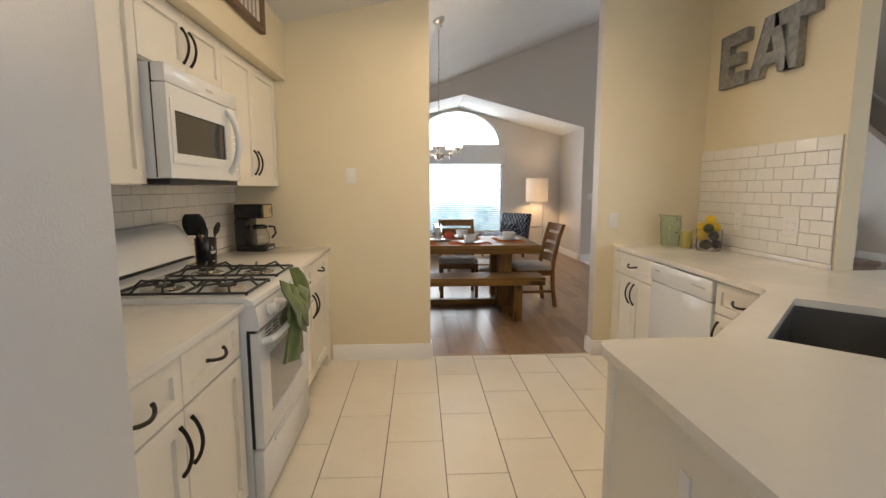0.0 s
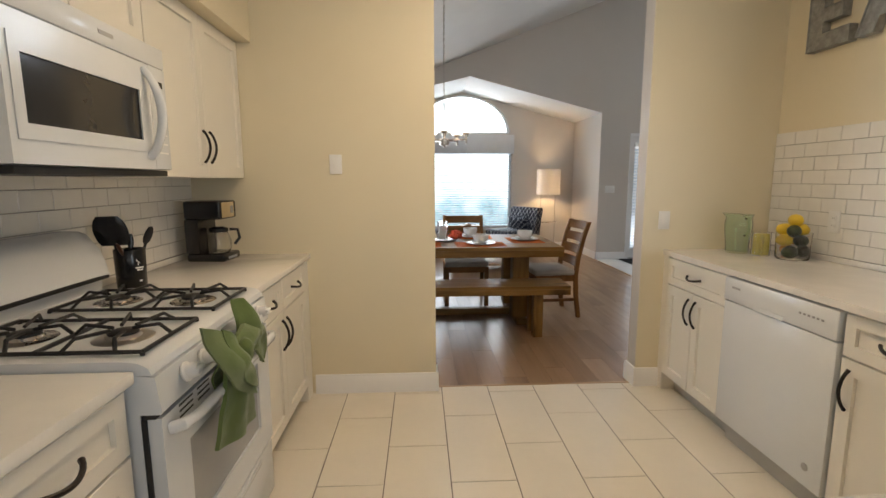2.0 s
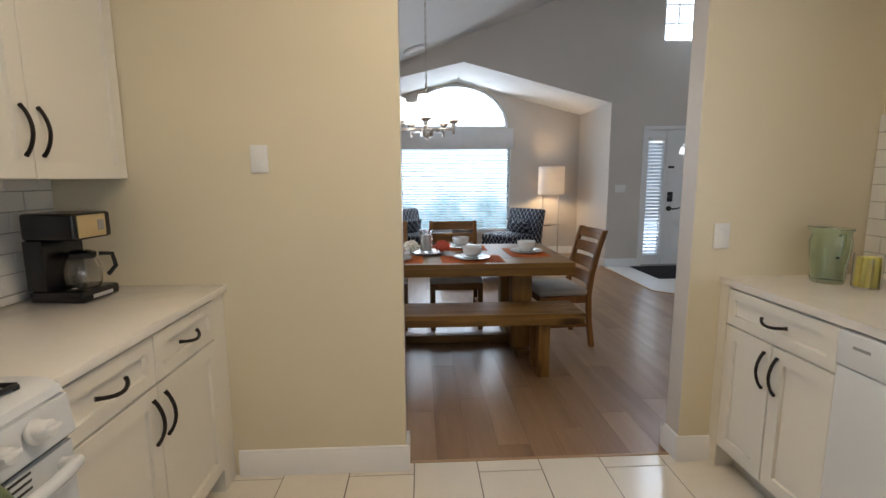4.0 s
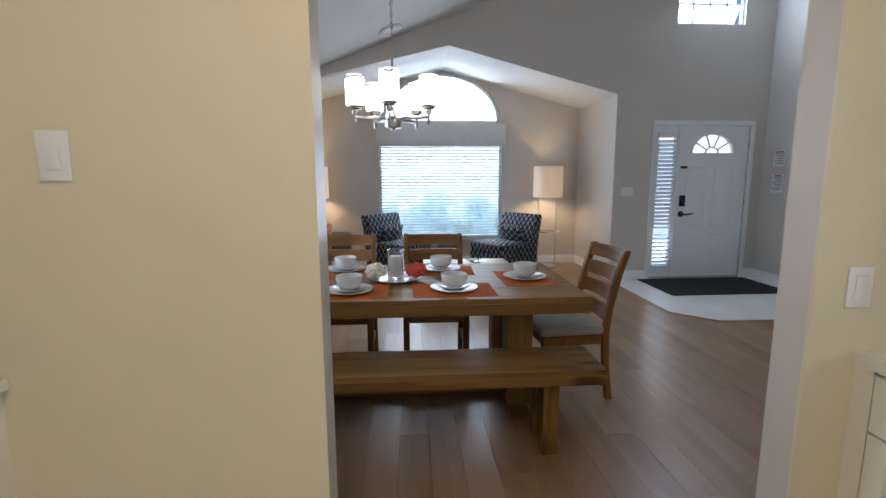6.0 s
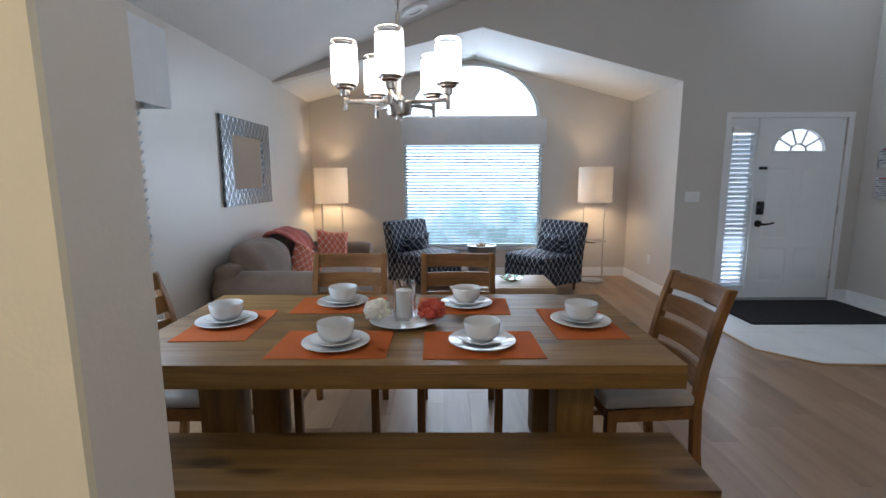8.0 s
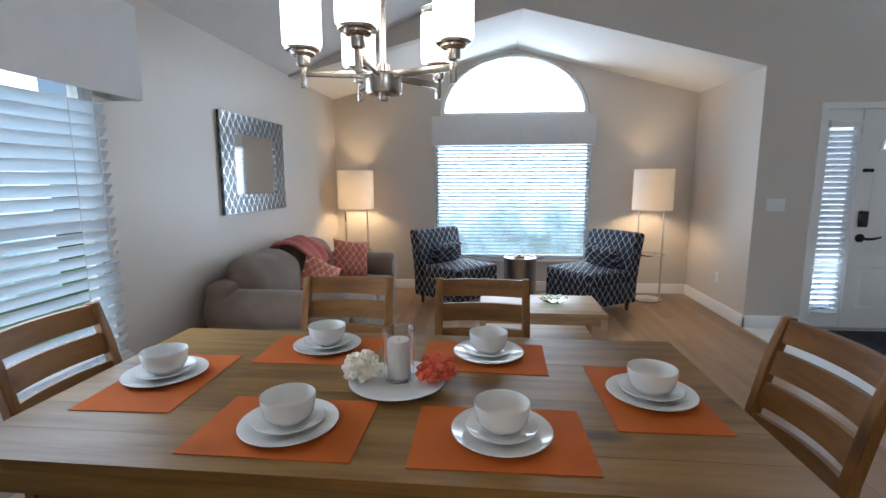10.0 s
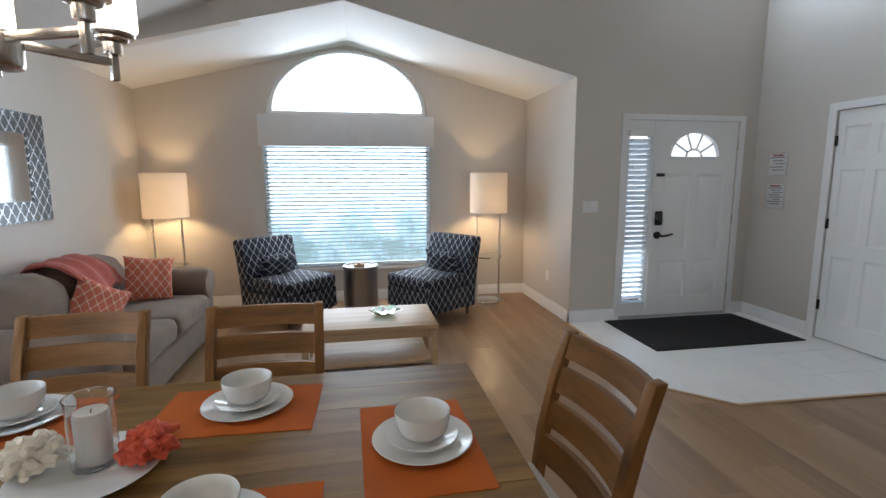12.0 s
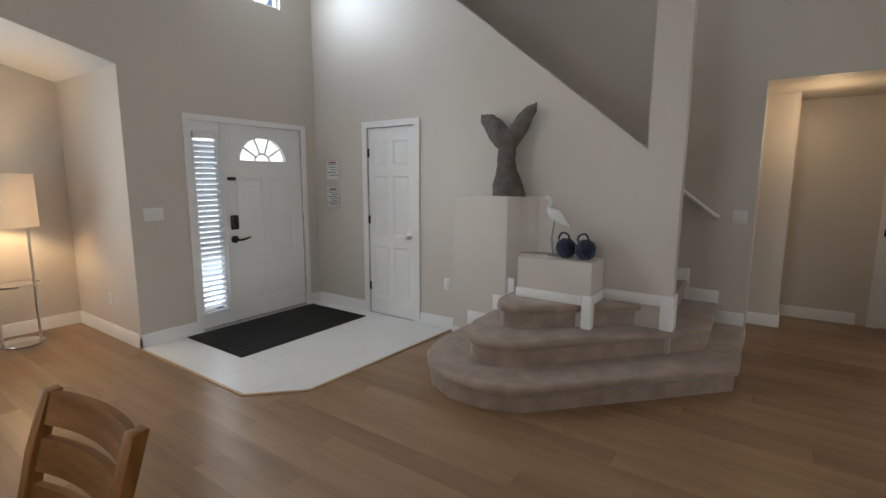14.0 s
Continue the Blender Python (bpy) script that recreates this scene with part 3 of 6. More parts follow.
# front window
win = tagged(thing("window_1", "white framed window with an arched top light", "window"), kind="structure")
fy = lambda u, v, t: (u, t, v)
part("window_frame", frame_ring(fy, -0.085, 0.42, 1.877, 2.17, 0.045, BACK + 0.05, BACK + 0.11), trim_white, win)
pane = part("pane", box(-0.04, BACK + 0.078, 0.465, 1.832, BACK + 0.082, 2.125), pane_glass, win)
pane.visible_shadow = False
ring = slab(arc(0.91, 2.235, 0.924, 0.735, 0, 180, 28), [[(0.91 + (u - 0.91) * 0.945, 2.275 + (v - 2.235) * 0.91) for u, v in arc(0.91, 2.235, 0.924, 0.735, 0, 180, 28)]], fy, BACK + 0.05, BACK + 0.11)
part("arch_frame", ring, trim_white, win)
arch_pane = part("arch_pane", prism(bmesh.new(), [(0, 0), (1, 0), (1, 1)], 0, 1), pane_glass, win)
bm = slab([(0.91 + (u - 0.91) * 0.94, 2.28 + (v - 2.235) * 0.9) for u, v in arc(0.91, 2.235, 0.924, 0.735, 0, 180, 28)], [], fy, BACK + 0.076, BACK + 0.08)
arch_pane.data = mesh_of("arch_pane", bm, pane_glass)
arch_pane.visible_shadow = False
part("window_sill", box(-0.13, BACK - 0.035, 0.385, 1.92, BACK + 0.05, 0.418, 0.008), trim_white, win)

blind_front = thing("window_blind", "white slatted blind drawn down over the front window", "blind")
blind(blind_front, lambda u, d, z: (u, BACK + 0.025 - d, z), -0.07, 1.862, 0.43, 1.9, 0.045, 0.05, 24, (0.12, 0.5, 0.88))
part("pull_cord", tube(bmesh.new(), [(1.82, BACK - 0.008, 1.85), (1.822, BACK - 0.008, 1.15)], 0.003, 6), plastic_white, blind_front)
roller = thing("window_valance", "white cloth valance across the window", "valance")
part("panel", box(-0.112, BACK - 0.055, 1.868, 0.9915, BACK - 0.002, 2.222, 0.006), shade_cloth, roller)
part("panel", box(0.9917, BACK - 0.055, 1.868, 1.914, BACK - 0.002, 2.222, 0.006), shade_cloth, roller)

# side window
win = tagged(thing("window_2", "white framed side window", "window"), kind="structure")
fx = lambda u, v, t: (t, u, v)
part("window_frame", frame_ring(fx, 5.05, 0.5, 6.2, 2.0, 0.04, WD - 0.1, WD - 0.045), trim_white, win)
part("meeting_rail", box(WD - 0.09, 5.09, 1.2, WD - 0.055, 6.16, 1.25), trim_white, win)
pane = part("pane", box(WD - 0.075, 5.09, 0.54, WD - 0.071, 6.16, 1.96), pane_glass, win)
pane.visible_shadow = False
part("window_sill", box(WD - 0.05, 5.0, 0.465, WD + 0.035, 6.26, 0.498, 0.008), trim_white, win)
blind_side = thing("window_blind", "white slatted blind with tilted slats at the side window", "blind")
blind(blind_side, lambda u, d, z: (WD + 0.012 + d, u, z), 5.06, 6.235, 0.5, 1.88, 0.058, 0.064, 56, (0.2, 0.8))
part("wand", tube(bmesh.new(), [(WD + 0.045, 6.15, 1.85), (WD + 0.05, 6.16, 1.1)], 0.004, 6), plastic_white, blind_side)
part("wand_grip", tube(bmesh.new(), [(WD + 0.05, 6.16, 1.13), (WD + 0.05, 6.16, 1.05)], 0.012, 8), plastic_white, blind_side)
roller = thing("window_cornice", "white boxed cornice above the side window", "valance")
bm = box(WD + 0.155, 4.95, 1.862, WD + 0.172, 6.33, 2.33)
bx(bm, WD + 0.002, 6.313, 1.862, WD + 0.155, 6.33, 2.33)
bx(bm, WD + 0.002, 4.95, 1.862, WD + 0.155, 4.967, 2.33)
bx(bm, WD + 0.002, 4.967, 2.313, WD + 0.155, 6.313, 2.33)
part("cornice", bm, shade_cloth, roller)

# transom above the entrance
win = tagged(thing("window_3", "high transom window with a grid of panes", "window"), kind="structure")
part("window_frame", frame_ring(fy, 3.84, 3.32, 4.74, 4.1, 0.025, FRONT + 0.04, FRONT + 0.09), trim_white, win)
bm = bmesh.new()
for x in (4.065, 4.29, 4.515):
    bx(bm, x - 0.008, FRONT + 0.05, 3.345, x + 0.008, FRONT + 0.08, 4.075)
for z in (3.58, 3.84):
    bx(bm, 3.865, FRONT + 0.052, z - 0.008, 4.715, FRONT + 0.078, z + 0.008)
part("glazing_bar", bm, trim_white, win)
pane = part("pane", box(3.865, FRONT + 0.062, 3.345, 4.715, FRONT + 0.066, 4.075), pane_glass, win)
pane.visible_shadow = False
setting("backdrop_transom", box(3.0, 11.0, 3.0, 6.2, 11.05, 7.0), sky_glow, "bright sky beyond the transom", "backdrop")

# added glowing panel that whitens the fanlight and sidelight panes
setting("backdrop_door", box(3.25, 9.6, -0.2, 6.3, 9.65, 2.9), door_pane_glow, "glowing white backdrop beyond the front door", "backdrop")

# ---- entrance doors ----
def raised_panel(bm, u0, z0, u1, z1, put, d):
    """A sunk moulded panel with a raised field."""
    steps = [(0.0, 0.0), (0.012, -0.007), (0.028, -0.007), (0.045, -0.001)]
    loops = []
    for m, s in steps:
        loops.append([put(u, d + s, z) for u, z in rect(u0 + m, z0 + m, u1 - m, z1 - m)])
    vs = [[bm.verts.new(p) for p in l] for l in loops]
    for a, b in zip(vs, vs[1:]):
        for i in range(4):
            bm.faces.new((a[i], a[(i + 1) % 4], b[(i + 1) % 4], b[i]))
    bm.faces.new(vs[-1])


def panel_door(u0, z0, u1, z1, panels, holes, put, d0, d1):
    """A door leaf whose face d1 carries moulded panels; holes go right through it."""
    bm = slab(rect(u0, z0, u1, z1), [rect(*p) for p in panels] + holes, put, d0, d1)
    for p in panels:
        raised_panel(bm, *p, put, d1 if d1 > d0 else d1)
    return bm


din = lambda u, d, z: (u, FRONT + 0.055 - d, z)
door = tagged(thing("door_1", "white panelled front door, closed, with a fanlight", "door"), kind="structure")
put_d = lambda u, v, t: din(u, t, v)
X0, X1 = 3.985, 4.935
fan = arc(4.445, 1.70, 0.285, 0.245, 0, 180, 18)
pan = [(X0 + 0.12, 0.22, 4.42, 0.62), (4.50, 0.22, X1 - 0.12, 0.62), (X0 + 0.12, 0.72, 4.42, 1.52), (4.50, 0.72, X1 - 0.12, 1.52)]
leaf = slab(rect(X0, 0.03, X1, 2.062), [rect(*p) for p in pan] + [fan], put_d, 0.0, 0.045)
for p in pan:
    raised_panel(leaf, *p, lambda u, d, z: din(u, d, z), 0.045)
part("leaf", leaf, door_white, door)
fl = part("fanlight", slab(fan, [], put_d, 0.015, 0.02), pane_glass, door)
fl.visible_shadow = False
bm = bmesh.new()
for a in (36, 72, 108, 144):
    tube(bm, [din(4.445 + 0.09 * math.cos(radians(a)), 0.03, 1.70 + 0.08 * math.sin(radians(a))), din(4.445 + 0.28 * math.cos(radians(a)), 0.03, 1.70 + 0.24 * math.sin(radians(a)))], 0.011, 6)
tube(bm, [din(u, 0.03, v) for u, v in arc(4.445, 1.70, 0.09, 0.08, 0, 180, 8)], 0.011, 6)
part("fanlight_bar", bm, door_white, door)
ring = slab(arc(4.445, 1.69, 0.31, 0.275, 0, 180, 18), [[(4.445 + (u - 4.445) * 0.985, 1.705 + (v - 1.70) * 0.97) for u, v in fan]], put_d, 0.045, 0.058)
part("fanlight_trim", ring, door_white, door)
part("keypad", box(4.022, FRONT - 0.02, 0.995, 4.104, FRONT + 0.008, 1.145, 0.012), black_plastic, door, "black keypad deadbolt")
bm = lathe(bmesh.new(), [(0.039, 0), (0.039, 0.012), (0.014, 0.018), (0.014, 0.05)], (0, 0, 0), 20, True)
bmesh.ops.rotate(bm, verts=bm.verts, matrix=Matrix.Rotation(radians(90), 3, "X"))
bmesh.ops.translate(bm, verts=bm.verts, vec=(4.06, FRONT + 0.008, 0.892))
tube(bm, [(4.06, FRONT - 0.04, 0.892), (4.10, FRONT - 0.047, 0.886), (4.16, FRONT - 0.044, 0.892), (4.215, FRONT - 0.035, 0.905)], [0.013, 0.012, 0.011, 0.008], 8)
part("door_handle", bm, bronze, door, "dark bronze lever handle")
part("door_guard", box(4.015, FRONT - 0.006, 1.50, 4.105, FRONT + 0.008, 1.532, 0.004), black_plastic, door, "small black door guard")
bm = bmesh.new()
for z in (0.3, 1.05, 1.82):
    bx(bm, 4.937, FRONT - 0.004, z - 0.05, 4.952, FRONT + 0.012, z + 0.05)
part("hinge", bm, nickel, door)
part("threshold", box(3.66, FRONT - 0.01, 0.0, 4.94, FRONT + 0.1, 0.028, 0.006), steel, door)

side = tagged(thing("window_4", "narrow sidelight beside the front door", "window"), kind="structure")
part("window_frame", slab(rect(3.657, 0.03, 3.965, 2.062), [rect(3.70, 0.17, 3.925, 1.93)], put_d, 0.0, 0.045), door_white, side)
pane = part("pane", box(3.70, FRONT + 0.03, 0.17, 3.925, FRONT + 0.034, 1.93), pane_glass, side)
pane.visible_shadow = False
part("mullion", box(3.966, FRONT - 0.012, 0.03, 3.984, FRONT + 0.1, 2.06), door_white, side)
blind_s = thing("window_blind", "narrow white slatted blind on the sidelight", "blind")
blind(blind_s, lambda u, d, z: (u, FRONT + 0.0 - d, z), 3.69, 3.935, 0.16, 1.9, 0.052, 0.054, 50, (0.2, 0.8))
part("head_rail", box(3.68, FRONT - 0.035, 1.9, 3.945, FRONT + 0.008, 1.965, 0.004), plastic_white, blind_s)

casing = setting("trim_front_door", slab([(3.60, 0), (3.655, 0), (3.655, 2.065), (4.945, 2.065), (4.945, 0), (5.0, 0), (5.0, 2.12), (3.60, 2.12)], [], put_d, 0.055, 0.073), trim_white, "white door casing", "trim")

cput = lambda u, v, t: (FOYER + 0.04 - t, u, v)
closet = tagged(thing("door_2", "white six-panel closet door, slightly ajar", "door"), kind="structure")
Y0, Y1 = 7.135, 7.765
pan = [(7.20, 0.2, 7.415, 0.78), (7.485, 0.2, 7.70, 0.78), (7.20, 0.90, 7.415, 1.55), (7.485, 0.90, 7.70, 1.55), (7.20, 1.67, 7.415, 1.92), (7.485, 1.67, 7.70, 1.92)]
leaf = slab(rect(Y0, 0.012, Y1, 2.058), [rect(*p) for p in pan], cput, 0.0, 0.04)
for p in pan:
    raised_panel(leaf, *p, lambda u, d, z: cput(u, z, d), 0.04)
part("leaf", leaf, door_white, closet)
bm = lathe(bmesh.new(), [(0.03, 0), (0.03, 0.006), (0.011, 0.01), (0.011, 0.03), (0.026, 0.042), (0.028, 0.055), (0.018, 0.066), (0.0001, 0.068)], (0, 0, 0), 20)
bmesh.ops.rotate(bm, verts=bm.verts, matrix=Matrix.Rotation(radians(-90), 3, "Y"))
bmesh.ops.translate(bm, verts=bm.verts, vec=(FOYER, 7.19, 0.912))
part("knob", bm, nickel, closet, "round satin nickel knob")
for z in (0.32, 1.07, 1.8):
    part("hinge", box(FOYER - 0.010, 7.752, z - 0.045, FOYER + 0.006, 7.775, z + 0.045), bronze, closet)
setting("trim_closet_door", slab([(7.055, 0), (7.125, 0), (7.125, 2.065), (7.775, 2.065), (7.775, 0), (7.845, 0), (7.845, 2.13), (7.055, 2.13)], [], cput, 0.04, 0.058), trim_white, "white door casing", "trim")
setting("wall_closet_back", box(5.4, 6.9, 0, 5.45, 7.9, 2.2), wall_greige, "closet back")

hall_door = tagged(thing("door_3", "white hall door frame with a dark latch plate", "door"), kind="structure")
part("jamb", box(7.74, 3.07, 0, 7.779, 3.16, 2.1), trim_white, hall_door)
part("leaf", box(7.745, 2.25, 0.01, 7.779, 3.07, 2.06), door_white, hall_door)
part("latch", box(7.734, 3.08, 0.96, 7.741, 3.12, 1.03), bronze, hall_door)


# ---- stairs ----
stairs = tagged(thing("staircase", "taupe carpeted stairs with rounded winder steps", "stairs"), kind="")
RISE = 0.185
step_lines = [
    [(6.35, 4.16), (5.14, 4.14), (3.89, 5.31), (3.80, 5.60), (3.81, 5.85), (3.93, 6.08), (4.13, 6.24), (4.40, 6.32), (5.17, 6.33), (5.17, 4.95), (6.35, 4.95)],
    [(6.35, 4.41), (5.42, 4.39), (4.19, 5.48), (4.09, 5.68), (4.12, 5.83), (4.25, 5.95), (4.50, 6.04), (5.17, 6.06), (5.17, 4.95), (6.35, 4.95)],
    [(6.35, 4.68), (5.31, 4.68), (4.54, 5.54), (4.46, 5.66), (4.45, 5.75), (4.50, 5.82), (4.64, 5.88), (5.17, 5.90), (5.17, 5.0), (6.35, 5.0)],
]


def inset(poly, d):
    """The outline drawn in by d."""
    n, out = len(poly), []
    area = sum(poly[i][0] * poly[(i + 1) % n][1] - poly[(i + 1) % n][0] * poly[i][1] for i in range(n))
    sgn = 1 if area > 0 else -1
    for i in range(n):
        a, b, c = Vector(poly[i - 1]), Vector(poly[i]), Vector(poly[(i + 1) % n])
        e0, e1 = (b - a).normalized(), (c - b).normalized()
        m = Vector((-e0.y, e0.x)) * sgn + Vector((-e1.y, e1.x)) * sgn
        m = m / max(0.3, m.length_squared) * 2
        out.append((b.x + m.x * d, b.y + m.y * d))
    return out


def carpet_step(poly, z0, z1):
    """A carpeted step: riser set back under a rounded nosing."""
    bm = bmesh.new()
    loops = []
    for d, z in ((0.03, z0), (0.03, z1 - 0.075), (0.012, z1 - 0.06), (0.002, z1 - 0.045), (0.0, z1 - 0.028), (0.006, z1 - 0.011), (0.018, z1 - 0.002), (0.03, z1)):
        loops.append([(x, y, z) for x, y in inset(poly, d)])
    rings(bm, loops)
    return bm


for i, poly in enumerate(step_lines):
    poly = [(x + (0.05 if x < 4.9 else 0.02 if x < 6 and i == 0 else 0), y + (0.03 if y < 4.5 and i == 0 else 0)) for x, y in poly]
    part("step", carpet_step(poly, -0.005 if i == 0 else RISE * i - 0.003, RISE * (i + 1)), carpet_m, stairs)
for k in range(3, 15):
    y = 4.90 + 0.23 * (k - 3)
    part("step", carpet_step([(5.285, y), (6.345, y), (6.345, y + 0.5), (5.285, y + 0.5)], RISE * k - 0.15, RISE * (k + 1)), carpet_m, stairs)
# skirting that climbs with the steps
for y0, y1, z in ((4.2, 4.42, 0.185), (4.42, 4.68, 0.37), (4.68, 4.92, 0.555), (4.92, 5.15, 0.74), (5.15, 5.38, 0.925)):
    part("skirt_board", box(6.334, y0, z - 0.19, 6.3495, y1, z + 0.115, 0.003), trim_white, stairs)
for b in ((5.138, 4.622, 0.37, 5.158, 4.72, 0.642), (5.144, 4.721, 0.555, 5.158, 5.15, 0.64), (5.159, 4.624, 0.37, 5.29, 4.639, 0.642),
          (4.936, 6.335, 0.0, 4.949, 6.50, 0.125), (4.936, 6.07, 0.18, 4.949, 6.334, 0.31), (4.936, 5.92, 0.365, 4.949, 6.069, 0.50), (4.936, 5.86, 0.45, 4.949, 5.919, 0.67),
          (4.820, 5.23, 0.555, 4.832, 5.79, 0.63), (4.823, 5.15, 0.37, 4.849, 5.229, 0.632), (4.85, 5.152, 0.37, 4.90, 5.169, 0.632), (4.901, 5.155, 0.555, 5.158, 5.169, 0.63)):
    part("skirt_board", box(*b, 0.004), trim_white, stairs)

tagged(part("tall_pedestal", prism(bmesh.new(), [(4.95, 6.5), (4.95, 5.95), (5.158, 5.75), (5.158, 6.5)], 0.0, 1.375, 0.006, 2), wall_greige), "tall greige plastered ledge beside the stairs", "ledge", "", "structure")
tagged(part("low_pedestal", prism(bmesh.new(), [(4.83, 5.78), (4.85, 5.17), (5.158, 5.17), (5.158, 5.748), (5.05, 5.852)], 0.3, 0.89, 0.006, 2), wall_greige), "low greige plastered ledge above the steps", "ledge", "", "structure")

rail = thing("handrail", "white wooden handrail on the stair wall", "handrail")
part("rail", tube(bmesh.new(), [(6.28, 4.47, 1.18), (6.28, 4.52, 1.21), (6.28, 7.4, 3.45)], 0.022, 10), trim_white, rail)
part("bracket", tube(bmesh.new(), [(6.348, 4.8, 1.36), (6.30, 4.8, 1.36), (6.28, 4.8, 1.41)], 0.012, 8), bronze, rail, "dark bronze bracket")

# whale tail
tail = thing("whale_tail_sculpture", "grey driftwood whale tail on the tall ledge", "sculpture", (5.05, 5.99, 1.3755))
bm = bmesh.new()
loops = []
for i in range(12):
    f = i / 11
    w = 0.16 - 0.10 * f ** 0.8 + 0.012 * math.sin(f * 9)
    d = 0.075 - 0.045 * f
    z = 0.50 * f
    y = 0.03 * math.sin(f * 2.4)
    loops.append([(d * math.sin(a) , y + w * math.cos(a), z) for a in [2 * math.pi * k / 16 for k in range(16)]])
rings(bm, loops)
for sgn, top, out in ((1, 0.68, 0.27), (-1, 0.74, 0.255)):
    loops = []
    for i in range(10):
        f = i / 9
        y = sgn * out * f
        zc = 0.49 + (top - 0.49) * f ** 1.25
        h = 0.085 * (1 - f) ** 0.6 + 0.016 + 0.046 * math.sin(math.pi * min(1, 1.1 * f)) + 0.02 * f
        d = 0.032 * (1 - f) + 0.008
        loops.append([(d * math.sin(a), y + 0.018, zc + h * math.cos(a)) for a in [2 * math.pi * k / 12 for k in range(12)]])
    rings(bm, loops)
bmesh.ops.remove_doubles(bm, verts=bm.verts, dist=0.0005)
part("tail", puff(bm, 0.012, 18.0, 3.0), tail_wood, tail)

egret = thing("egret_figurine", "white egret figurine on thin legs", "figurine", (5.02, 5.55, 0.891))
bm = bmesh.new()
body = [((0, -0.13, 0.25), 0.004), ((0, -0.09, 0.28), 0.022), ((0, -0.045, 0.315), 0.042), ((0, 0.0, 0.345), 0.046), ((0, 0.035, 0.37), 0.03), ((0, 0.05, 0.395), 0.016), ((0, 0.04, 0.42), 0.012), ((0, 0.035, 0.45), 0.012), ((0, 0.05, 0.475), 0.016), ((0, 0.072, 0.482), 0.015), ((0, 0.095, 0.478), 0.006), ((0, 0.15, 0.465), 0.002)]
tube(bm, [p for p, r in body], [r for p, r in body], 12)
part("body", bm, egret_white, egret)
for s in (-1, 1):
    part("leg", tube(bmesh.new(), [(0.012 * s, 0.0, 0.0), (0.01 * s, 0.02, 0.15), (0.008 * s, -0.005, 0.32)], 0.004, 6), steel, egret)
part("base", lathe(bmesh.new(), [(0.05, 0), (0.05, 0.008), (0.0001, 0.012)], (0, 0, 0), 18), steel, egret)

for k, (y, z) in enumerate(((5.428, 0.0), (5.268, 0.0))):
    ball = thing("rope_ball", "navy blue rope knot ball on the low ledge", "ornament", (4.98, y, 0.891), 40 * k, "rope balls")
    bm = bmesh.new()
    bmesh.ops.create_uvsphere(bm, u_segments=24, v_segments=16, radius=0.08, matrix=Matrix.Translation((0, 0, 0.078)))
    for v in bm.verts:
        a = math.atan2(v.co.y, v.co.x)
        v.co += (v.co - Vector((0, 0, 0.078))).normalized() * 0.005 * math.sin(9 * a + 60 * v.co.z)
    part("knot", bm, navy_knot, ball)
    part("loop", tube(bmesh.new(), [(0.01 * math.sin(3 * t), 0.02 + 0.045 * math.cos(t), 0.145 + 0.06 * math.sin(t)) for t in [math.pi * i / 10 for i in range(11)]], 0.0085, 8), navy_knot, ball)

mat_thing = thing("door_mat", "black ribbed door mat on the entrance tiles", "mat", (4.228, 8.13, 0.006))
part("mat", box(-0.755, -0.445, 0, 0.755, 0.445, 0.010, 0.004), mat_black, mat_thing)
bm = bmesh.new()
for i in range(24):
    x = -0.70 + 1.40 * i / 23
    bx(bm, x - 0.012, -0.40, 0.0095, x + 0.012, 0.40, 0.0125)
part("ribs", bm, mat_black, mat_thing)

for z0, z1, rows in ((1.50, 1.735, 5), (1.17, 1.43, 8)):
    sgn = thing("wall_sign", "clear acrylic sign holder with a printed notice", "sign", (FOYER, 8.34, z0), 0, "notices")
    h = z1 - z0
    part("sheet", box(-0.004, -0.1, 0.012, -0.001, 0.1, h - 0.012), paper, sgn)
    part("holder", box(-0.010, -0.118, 0, -0.005, 0.118, h, 0.002), acrylic, sgn)
    bm = bmesh.new()
    for i in range(rows):
        z = h - 0.05 - i * (h - 0.08) / rows
        bx(bm, -0.0046, -0.085 + 0.02 * (i % 2), z - 0.006, -0.0041, 0.085 - 0.03 * (i % 3), z + 0.004)
    part("print", bm, ink, sgn)
    part("heading", box(-0.0046, -0.06, h - 0.038, -0.0041, 0.06, h - 0.022), ink_red, sgn)


# ---- switches and sockets ----
def plate(name, label, m, toggles=1, socket=False, w=0.074):
    """A wall plate that faces -y in its own frame."""
    t = thing(name, label, "switch" if not socket else "socket")
    t.matrix_basis = m
    w2 = w / 2 + 0.023 * (toggles - 1)
    part("plate", box(-w2, -0.006, -0.058, w2, 0.0, 0.058, 0.003), plastic_white, t)
    for i in range(toggles):
        x = (i - (toggles - 1) / 2) * 0.046
        if socket:
            bm = bmesh.new()
            for z in (-0.02, 0.02):
                bx(bm, x - 0.016, -0.008, z - 0.014, x + 0.016, -0.0055, z + 0.014, 0.003)
            part("outlet", bm, plastic_white, t)
            bm = bmesh.new()
            for z in (-0.02, 0.02):
                for dx in (-0.006, 0.006):
                    bx(bm, x + dx - 0.001, -0.0086, z - 0.004, x + dx + 0.001, -0.0078, z + 0.005)
            part("slot", bm, ink, t)
        else:
            part("rocker", box(x - 0.016, -0.010, -0.033, x + 0.016, -0.0055, 0.033, 0.002), plastic_white, t)
    return t


